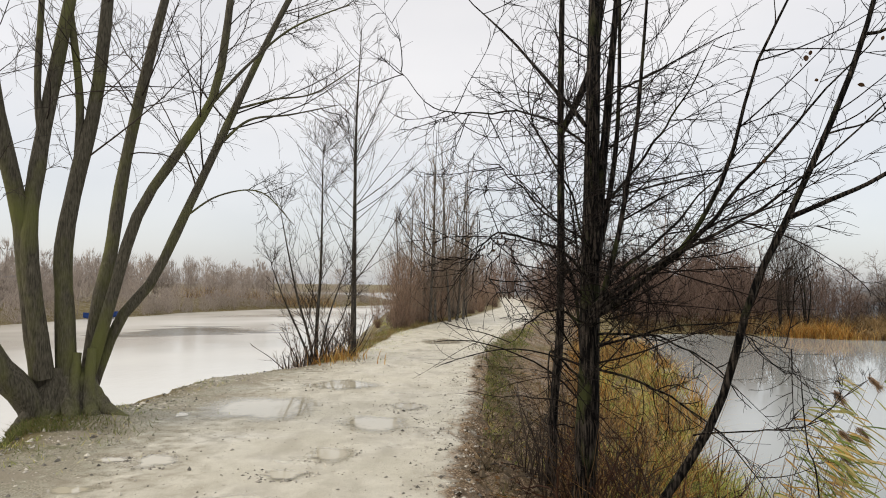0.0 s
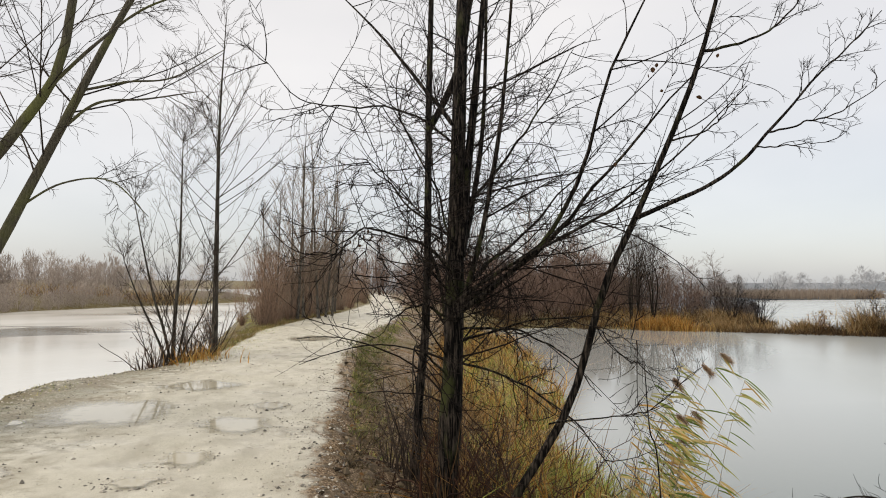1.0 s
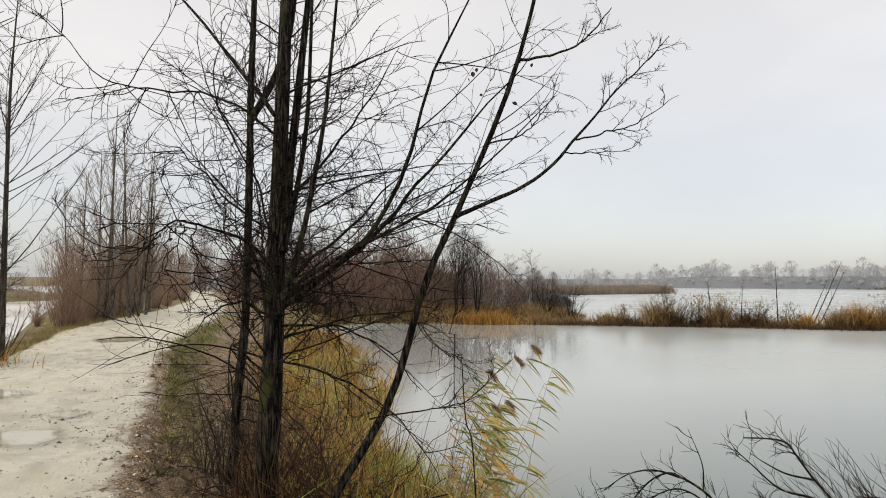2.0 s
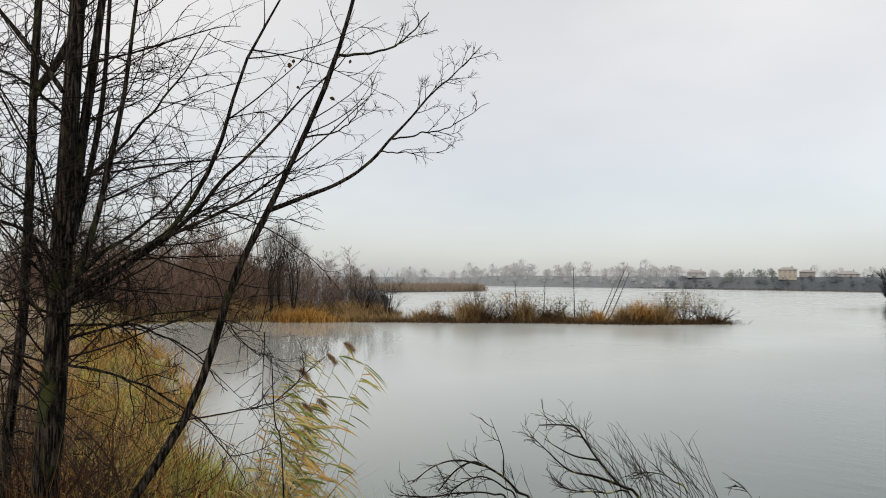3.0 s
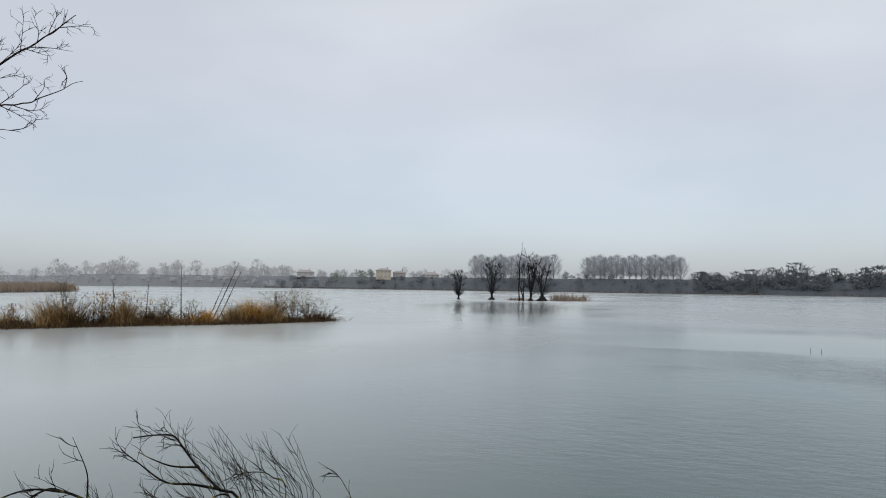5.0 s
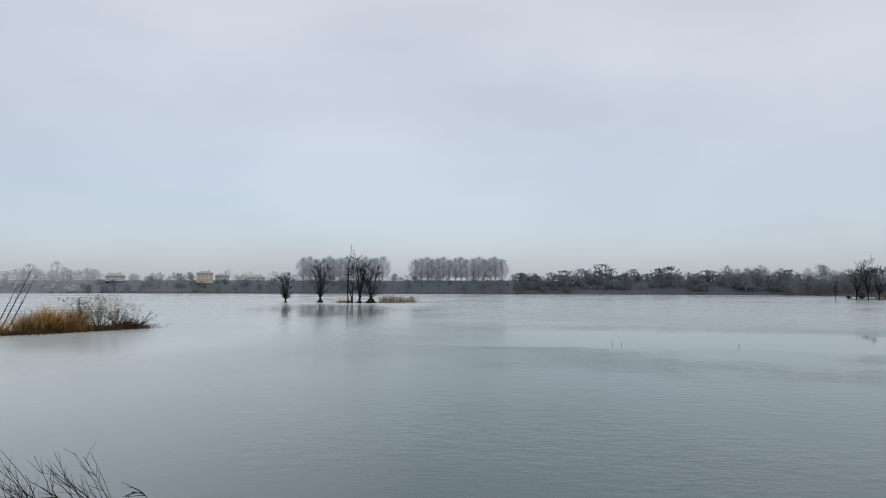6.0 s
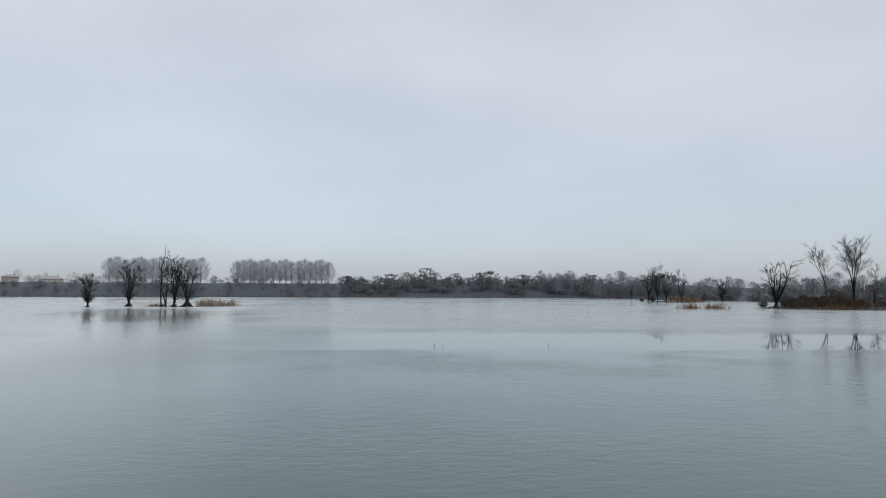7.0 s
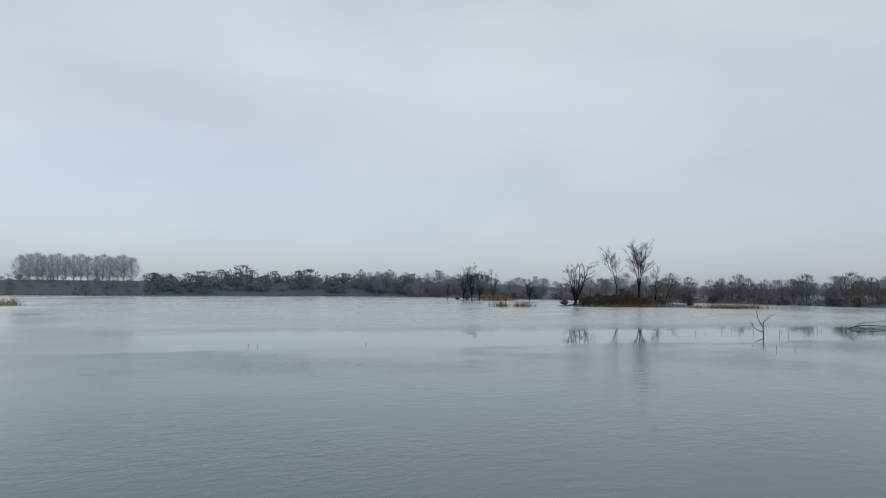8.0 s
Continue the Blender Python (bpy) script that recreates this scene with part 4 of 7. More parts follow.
    a, d = rng.uniform(0, 6.28, n), np.abs(rng.normal(0, 0.55, n))
    x, y = 3.1 + d * np.cos(a), 5.7 + 1.3 * d * np.sin(a)
    field("reed_grass", "lush green grass round the feet of the reeds", rng, x, y, rng.uniform(0.25, 0.85, n), rng.uniform(0.009, 0.022, n), MAT_GRASS, spread=0.3, nod=0.45, z=np.maximum(height_at(x, y), WATER) - 0.03)
    n = 7500
    x, y = rng.normal(-4.6, 0.5, n), rng.normal(7.5, 0.42, n)
    keep = (x > np.interp(y, LEFT_Y, LEFT_X) - 0.3) & (fbm(x * 1.4, y * 1.4, 63) > -0.15)
    x, y = x[keep], y[keep]
    n = len(x)
    field("willow_turf", "short yellow-green grass round the foot of the willow", rng, x, y, rng.uniform(0.03, 0.12, n), rng.uniform(0.005, 0.011, n), MAT_LIP_GRASS, spread=0.5, nod=0.4, segs=2)
    # short turf along both verges of the track
    n = 16000
    y = 5 + 32 * rng.random(n) ** 1.3
    lefty, road = np.interp(y, LEFT_Y, LEFT_X), np.interp(y, ROAD_Y, ROAD_X)
    side = rng.random(n) < 0.62
    x = np.where(side, lefty + np.abs(rng.normal(0.1, 0.55, n)), road + 0.1 + np.abs(rng.normal(0.05, 0.22, n)))
    patch = (fbm(x * 0.8, y * 0.8, 71) > np.where(side, 0.0, -0.1)) & (side | (y > 7.5))
    x, y = x[patch], y[patch]
    n = len(x)
    field("verge_turf", "short dull green turf on the verges of the track", rng, x, y, rng.uniform(0.03, 0.11, n), rng.uniform(0.004, 0.009, n), MAT_GRASS, spread=0.5, nod=0.4, segs=2)
    n = 7000
    y = rng.uniform(13.5, 40, n)
    x = np.interp(y, TURF_Y, TURF_X) - np.abs(rng.normal(0, 0.5, n)) + 0.12
    field("thicket_turf", "short dull green turf at the rim of the thicket", rng, x, y, rng.uniform(0.05, 0.2, n), rng.uniform(0.008, 0.016, n), MAT_SLOPE_GRASS, spread=0.5, nod=0.4, segs=2)
    n = 5200
    y = rng.uniform(8.0, 19, n)
    x = np.interp(y, ROAD_Y, ROAD_X) + 0.12 + np.abs(rng.normal(0.05, 0.28, n))
    keep = fbm(x * 1.3, y * 1.3, 67) > -0.12
    x, y = x[keep], y[keep]
    n = len(x)
    field("lip_turf", "mossy green tufts on the lip of the bank", rng, x, y, rng.uniform(0.04, 0.13, n), rng.uniform(0.006, 0.012, n), MAT_LIP_GRASS, spread=0.55, nod=0.45, segs=2)
    # sparse dead tufts on the soil slope
    n = 9000
    y = 4.5 + 13 * rng.random(n) ** 1.3
    road, shore = np.interp(y, ROAD_Y, ROAD_X), np.interp(y, SHORE_Y, SHORE_X)
    x = road + (shore - road) * rng.uniform(0.05, 0.5, n)
    keep = fbm(x * 2.2, y * 2.2, 81) > 0.13
    x, y = x[keep], y[keep]
    n = len(x)
    field("slope_grass", "thin dead grass on the soil slope", rng, x, y, rng.uniform(0.04, 0.2, n), rng.uniform(0.004, 0.008, n), MAT_SLOPE_GRASS, spread=0.7, nod=0.5)


build_bank_grass()


def build_reed(k, base, height, lean, leafy=1.0, plume=True):
    """One tall reed: a nodding stalk, long drooping leaves along it, and a feathery head."""
    rng = np.random.default_rng(900 + k)
    root = empty("reed", base, "tall common reed with yellowing leaves and a brown drooping plume" if plume else "thin reed stalk with few leaves at the water", "reed", "reeds at the shore")
    t = np.linspace(0, 1, 9)
    line = np.stack([lean[0] * t**1.5, lean[1] * t**1.5, height * t - 0.12 * height * t**3], -1)
    v, f = tubes(line[None], (np.linspace(0.0036, 0.0014, 9))[None], 5)
    mesh_object("stalk", v, f, MAT_REED_PALE, root)
    count = int(15 * leafy)
    if count:
        s = np.sort(1.0 - 0.72 * rng.random(count) ** 1.4)
        at = np.stack([np.interp(s, t, line[:, c]) for c in range(3)], -1)
        turn = np.arctan2(lean[1], lean[0]) + rng.normal(0, 0.38, count)
        d = unit(np.stack([np.cos(turn), np.sin(turn), rng.uniform(-1.0, 0.2, count)], -1))
        ln = rng.uniform(0.13, 0.30, count)
        u = np.linspace(0, 1, 6)[None, :, None]
        mid = at[:, None] + ln[:, None, None] * (d[:, None] * u - np.array([0, 0, 0.22]) * u**2)
        across = np.stack([-0.5 * np.sin(turn), 0.5 * np.cos(turn), rng.uniform(0.5, 1.0, count)], -1)[:, None]
        wide = rng.uniform(0.006, 0.011, count)[:, None, None] * np.sin(np.pi * np.clip(u * 0.86 + 0.12, 0, 1)) ** 0.8
        verts = np.stack([mid - across * wide, mid + across * wide], 2).reshape(-1, 3)
        idx = np.arange(count * 12).reshape(count, 6, 2)
        faces = np.stack([idx[:, :-1, 0], idx[:, :-1, 1], idx[:, 1:, 1], idx[:, 1:, 0]], -1)
        for j in range(count):
            mesh_object("leaf", verts[j * 12 : j * 12 + 12], faces[j] - j * 12, MAT_REED_LEAF, root)
    if plume:
        n = 190
        d = unit(np.array([lean[0], lean[1], -0.12 * height]))
        s = rng.random((n, 1))
        out = line[-1] + d * (0.085 * s - 0.02) + np.array([0, 0, -0.03]) * s**2 + rng.normal(0, 0.010, (n, 3))
        fan = d * 1.5 + np.array([0, 0, -1.35]) + rng.normal(0, 0.55, (n, 3))
        v, f = blades(rng, out, rng.uniform(0.022, 0.045, n) * (1.15 - 0.5 * s[:, 0]), np.full(n, 0.006), fan, np.zeros((n, 3)), 2)
        mesh_object("plume", v, f, MAT_PLUME, root, "brown feathery seed head")


REEDS = np.random.default_rng(33)
for number in range(28):
    rx, ry = 3.14 + REEDS.normal(0, 0.16), 6.1 + REEDS.normal(0, 0.26)
    tall = REEDS.uniform(1.3, 2.35) + (0.25 if number % 5 == 0 else 0.0)
    build_reed(number, (rx, ry, max(float(height_at(rx, ry)[0]), WATER) - 0.02), tall, (0.16 * tall + REEDS.normal(0, 0.08), -0.12 * tall + REEDS.normal(0, 0.08)), REEDS.uniform(0.7, 1.2), number % 5 == 0)
for number in range(26):
    rx, ry = REEDS.uniform(2.35, 3.35), 5.95 - 0.25 * REEDS.random() - 0.1 * (number % 3)
    tall = REEDS.uniform(0.7, 1.25)
    build_reed(100 + number, (rx, ry, max(float(height_at(rx, ry)[0]), WATER) - 0.02), tall, (0.14 * tall + REEDS.normal(0, 0.1), -0.1 * tall + REEDS.normal(0, 0.1)), REEDS.uniform(0.35, 0.7), False)
for number in range(7):
    rx, ry = 3.75 + 0.16 * number + REEDS.normal(0, 0.05), 5.1 - 0.16 * number + REEDS.normal(0, 0.1)
    build_reed(60 + number, (rx, ry, WATER - 0.3), REEDS.uniform(0.75, 1.35), (0.22, -0.1), 0.12 if number % 2 else 0.0, False)


# ---- the near multi-stemmed tree on the right bank ----
FINE = [dict(n=6, ratio=0.26, lo=0.2, angle=0.95, segs=11, sides=4, wiggle=0.05, up=0.012, least=0.7, min_r=0.005, girth=0.005, tip=0.3, curl=0.075),
        dict(n=7, ratio=0.6, lo=0.15, angle=0.75, segs=9, sides=3, wiggle=0.05, up=0.012, least=0.3, min_r=0.0033, girth=0.004, tip=0.4, curl=0.13),
        dict(n=2, ratio=0.22, lo=0.1, hi=0.9, angle=0.7, segs=4, sides=3, wiggle=0.08, up=0.10, least=0.07, min_r=0.0021, tip=0.5, curl=0.3)]
# long level branches sweeping out over the lake
SWEEP = [dict(afresh=True, n=2, ratio=0.24, lo=0.22, hi=0.7, angle=0.9, bias=(1.0, -0.55, -0.25), segs=12, sides=4, wiggle=0.04, up=0.012, least=1.2, min_r=0.0052, girth=0.005, tip=0.25, curl=0.03),
         dict(n=5, ratio=0.42, lo=0.12, angle=0.6, bias=(0.3, -0.15, 0.0), segs=9, sides=3, wiggle=0.05, up=0.01, least=0.3, min_r=0.0033, girth=0.004, tip=0.45, curl=0.12),
         dict(n=2, ratio=0.22, lo=0.12, hi=0.9, angle=0.7, segs=4, sides=3, wiggle=0.08, up=0.1, least=0.07, min_r=0.0021, tip=0.5, curl=0.3)]
# crooked twigs hanging round the lower trunk
HANG = [dict(afresh=True, n=3, ratio=0.15, lo=0.04, hi=0.42, angle=1.2, segs=13, sides=4, wiggle=0.24, up=-0.06, least=0.5, min_r=0.0055, girth=0.005, tip=0.4, curl=0.09),
        dict(n=5, ratio=0.42, lo=0.15, angle=0.9, segs=7, sides=3, wiggle=0.2, up=-0.02, least=0.14, min_r=0.0032, tip=0.5, curl=0.2)]


def shoots(rng, place, low, high, count, length, spread, thick):
    """Thin shoots breaking from a trunk, spreading and rising."""
    out = []
    for _ in range(count):
        a, z = rng.uniform(0, 6.28), rng.uniform(low, high)
        ln, s = length * rng.uniform(0.5, 1.2), spread * rng.uniform(0.4, 1.3)
        d = np.array([math.cos(a) * s, math.sin(a) * s, 1.0])
        d /= np.linalg.norm(d)
        p0 = np.array([place[0], place[1], z])
        bow = np.array([math.cos(a), math.sin(a), -0.3]) * 0.12 * ln
        side = rng.normal(0, 0.07, 3) * ln
        out.append(stem([p0, p0 + d * ln * 0.35 + bow, p0 + d * ln * 0.7 + bow * 0.6 + side, p0 + d * ln], thick * rng.uniform(0.7, 1.3), 0.0016))
    return out


build_tree("alder_tree", "wet dark many-stemmed bare tree with dense twigs on the bank", [
    stem([(1.17, 6.16, -0.95), (1.27, 6.18, -0.02), (1.32, 6.21, 0.88), (1.34, 6.24, 1.86), (1.40, 6.30, 3.64), (1.45, 6.36, 5.62)], 0.116, 0.036, 2.2, 1.45),
    stem([(1.38, 6.17, 1.86), (1.45, 6.26, 2.56), (1.56, 6.34, 3.50), (1.77, 6.49, 5.46)], 0.048, 0.02, 1.8),
    stem([(1.33, 6.08, 1.30), (1.49, 5.98, 1.91), (1.69, 5.81, 3.21), (1.78, 5.66, 4.70)], 0.028, 0.008, 0.8),
    stem([(1.32, 6.18, 1.60), (1.50, 6.30, 2.24), (1.66, 6.41, 3.25), (1.77, 6.70, 5.21)], 0.03, 0.009, 0.9),
    stem([(1.30, 6.19, 3.09), (1.09, 6.45, 3.49), (0.80, 6.72, 3.93), (0.26, 7.21, 4.75)], 0.022, 0.006, 0.5),
    stem([(1.32, 6.08, 1.34), (1.62, 5.91, 1.58), (1.98, 5.70, 1.95), (2.23, 5.50, 2.46), (2.43, 5.20, 3.36), (2.70, 4.84, 4.16)], 0.029, 0.005, 0.6),
    stem([(1.33, 6.08, 1.40), (1.82, 5.87, 1.76), (2.20, 5.66, 2.15), (2.65, 5.28, 2.81), (3.18, 4.79, 3.52)], 0.026, 0.003),
    stem([(1.33, 6.08, 1.45), (1.69, 5.79, 1.75), (2.10, 5.45, 1.99), (2.49, 5.06, 2.29), (3.04, 4.28, 3.02)], 0.019, 0.003),
    stem([(1.28, 6.09, 1.70), (1.04, 6.03, 1.94), (0.76, 5.97, 2.04), (0.50, 5.89, 2.09), (0.26, 5.71, 1.92), (0.00, 5.61, 1.80)], 0.017, 0.002),
    stem([(1.36, 6.08, 1.10), (1.80, 5.78, 1.26), (2.2, 5.5, 1.32), (2.4, 5.3, 1.18), (2.6, 5.1, 1.2)], 0.012, 0.002),
    stem([(1.26, 6.10, 1.30), (0.98, 5.97, 1.41), (0.82, 5.81, 1.39), (0.52, 5.49, 1.16)], 0.012, 0.002),
    stem([(1.31, 6.19, 2.91), (0.84, 6.18, 3.21), (0.30, 6.14, 3.21), (-0.07, 6.07, 3.20), (-0.51, 5.88, 3.60)], 0.012, 0.002),
    stem([(1.32, 6.18, 2.02), (0.85, 6.16, 2.36), (0.50, 6.09, 2.68), (0.21, 6.01, 2.75)], 0.012, 0.002),
    stem([(1.25, 6.10, 0.75), (0.95, 5.9, 1.05), (0.88, 5.75, 0.8), (0.92, 5.6, 0.4)], 0.012, 0.002),
    stem([(1.35, 6.3, 1.5), (1.9, 6.5, 1.95), (2.5, 6.6, 2.5), (3.0, 6.6, 3.1)], 0.02, 0.003),
    stem([(1.33, 6.2, 2.2), (1.8, 6.3, 2.75), (2.2, 6.35, 3.3), (2.6, 6.4, 4.0)], 0.018, 0.003),
    stem([(1.36, 6.08, 1.2), (1.8, 5.95, 1.2), (2.2, 5.75, 1.02), (2.5, 5.6, 0.62)], 0.013, 0.003),
    stem([(1.36, 6.1, 0.9), (1.9, 6.0, 0.72), (2.4, 5.8, 0.32), (2.7, 5.6, -0.2)], 0.012, 0.003),
    *[stem([(0.62 - 0.09 * k, 5.93 - 0.03 * k, 2.06 - 0.01 * k * k), (0.60 - 0.10 * k, 5.90 - 0.04 * k, 1.92 - 0.02 * k), (0.63 - 0.12 * k, 5.86 - 0.05 * k, 1.74 - 0.03 * (k % 3)), (0.60 - 0.13 * k, 5.84 - 0.05 * k, 1.58 + 0.05 * (k % 2))], 0.006, 0.002) for k in range(5)],
    *shoots(np.random.default_rng(106), (1.33, 6.17), 1.0, 1.7, 6, 1.7, 0.8, 0.007),
    *shoots(np.random.default_rng(107), (1.36, 6.2), 1.2, 2.6, 6, 2.6, 0.35, 0.009),
    *shoots(np.random.default_rng(108), (1.31, 6.17), 0.8, 1.5, 4, 0.9, 1.6, 0.006),
], FINE + SWEEP + HANG, MAT_BARK_DARK, MAT_TWIG_DARK, 101, sides=14, gnarl=0.16, kink=0.015)
build_tree("alder_tree", "slim dark bare tree standing behind the many-stemmed one", [
    stem([(1.12, 7.33, -0.75), (1.19, 7.36, 0.40), (1.26, 7.38, 1.24), (1.28, 7.41, 2.84), (1.29, 7.44, 3.78), (1.34, 7.50, 5.88)], 0.052, 0.026, 1.8, 1.4),
    stem([(1.28, 7.41, 3.3), (1.5, 7.3, 3.75), (1.65, 7.2, 4.3), (1.72, 7.15, 5.2)], 0.04, 0.02, 1.0),
    stem([(1.28, 7.41, 2.0), (1.42, 7.5, 1.7), (1.5, 7.6, 1.3), (1.52, 7.6, 0.9)], 0.025, 0.012),
], [dict(FINE[0], n=18, lo=0.3, ratio=0.2), FINE[1], FINE[2]], MAT_BARK_DARK, MAT_TWIG_DARK, 102, gnarl=0.16)
build_tree("leaning_tree", "thin dark bare tree leaning out over the lake", [
    stem([(1.47, 5.84, -0.95), (1.73, 5.80, -0.32), (2.24, 5.69, 0.56), (2.54, 5.63, 1.58), (2.80, 5.54, 2.19), (3.26, 5.35, 3.38), (3.53, 5.24, 4.46), (3.60, 5.23, 5.04)], 0.042, 0.014, 0.9, 1.3, 30),
    stem([(2.77, 5.48, 2.18), (3.20, 5.31, 2.38), (3.54, 5.20, 2.60), (3.80, 5.10, 2.90), (4.12, 4.96, 3.32), (4.32, 4.84, 3.54), (4.55, 4.70, 3.84)], 0.022, 0.0035, 0, 1, 30),
    stem([(3.80, 5.10, 2.89), (4.03, 4.94, 2.95), (4.25, 4.79, 3.03), (4.55, 4.60, 3.27)], 0.009, 0.002, 0, 1, 30),
    stem([(3.68, 5.16, 2.76), (3.91, 4.97, 2.76), (4.13, 4.74, 2.75)], 0.007, 0.002, 0, 1, 30),
    stem([(2.05, 5.68, 0.41), (2.54, 5.39, 0.52), (2.77, 5.23, 0.60), (3.06, 4.98, 0.96)], 0.008, 0.002, 0, 1, 30),
    stem([(3.33, 5.29, 3.62), (3.53, 5.07, 3.63), (3.72, 4.86, 3.72), (3.86, 4.66, 3.96)], 0.014, 0.004, 0, 1, 30),
    stem([(3.06, 5.43, 2.85), (3.33, 5.30, 2.93), (3.51, 5.25, 3.11), (3.69, 5.19, 3.40)], 0.009, 0.002, 0, 1, 30),
], [dict(n=9, ratio=0.17, lo=0.3, hi=0.93, angle=0.62, segs=9, sides=4, wiggle=0.05, up=0.03, least=0.3, min_r=0.0042, girth=0.005, tip=0.3, curl=0.06),
    dict(n=4, ratio=0.42, lo=0.15, hi=0.9, angle=0.6, segs=7, sides=3, wiggle=0.05, up=0.04, least=0.1, min_r=0.0027, tip=0.5, curl=0.13),
    dict(n=2, ratio=0.3, lo=0.2, hi=0.85, angle=0.7, segs=4, sides=3, wiggle=0.08, up=0.06, least=0.07, min_r=0.0022, curl=0.3)], MAT_BARK_DARK, MAT_TWIG_DARK, 103, gnarl=0.22, kink=0.006)
build_tree("dead_stake", "thin dead upright stick standing out of the shallows", [
    stem([(2.9, 5.23, -1.25), (2.82, 5.23, 0.14), (2.75, 5.23, 0.43), (2.69, 5.19, 0.95)], 0.009, 0.004)], [dict(n=3, ratio=0.12, lo=0.4, angle=0.7, segs=3, sides=3, min_r=0.003)], MAT_BARK_DARK, MAT_TWIG_DARK, 104, "stick")


def hanging_leaf(k, place, size):
    """A single curled dead leaf caught on a twig."""
    rng = np.random.default_rng(1300 + k)
    bm = bmesh.new()
    rows = []
    turn = Euler((rng.uniform(0, 6), rng.uniform(0, 6), rng.uniform(0, 6))).to_matrix()
    for i in range(5):
        u = i / 4
        w = math.sin(math.pi * min(0.95, u * 0.9 + 0.06)) * 0.42
        rows.append([bm.verts.new(turn @ Vector((u - 0.5, s * w, 0.5 * abs(s) * w + 0.25 * u * u)) * size) for s in (-1, 0, 1)])
    for a, b in zip(rows, rows[1:]):
        for j in range(2):
            bm.faces.new((a[j], a[j + 1], b[j + 1], b[j]))
    ob = part("dead_leaf", bm, MAT_LEAF_DEAD, None)
    ob.location = place
    tagged(ob, "curled brown dead leaf clinging to a bare twig", "leaf", "dead leaves in the trees")


for number, spot in enumerate([(3.22, 5.21, 3.18), (2.85, 5.3, 3.42), (2.88, 5.28, 3.46), (2.83, 5.32, 3.38), (3.3, 5.28, 2.95), (2.5, 5.3, 2.6), (2.95, 5.5, 2.5), (3.4, 5.2, 3.55), (3.02, 5.47, 3.3), (0.5, 5.88, 2.05), (0.46, 5.86, 2.0), (0.4, 5.8, 1.98), (0.55, 5.9, 2.0), (0.43, 5.84, 1.93), (0.36, 5.8, 1.95), (0.58, 5.9, 1.9), (0.33, 5.77, 1.88)]):
    hanging_leaf(number, spot, 0.05 if number < 2 else 0.035)


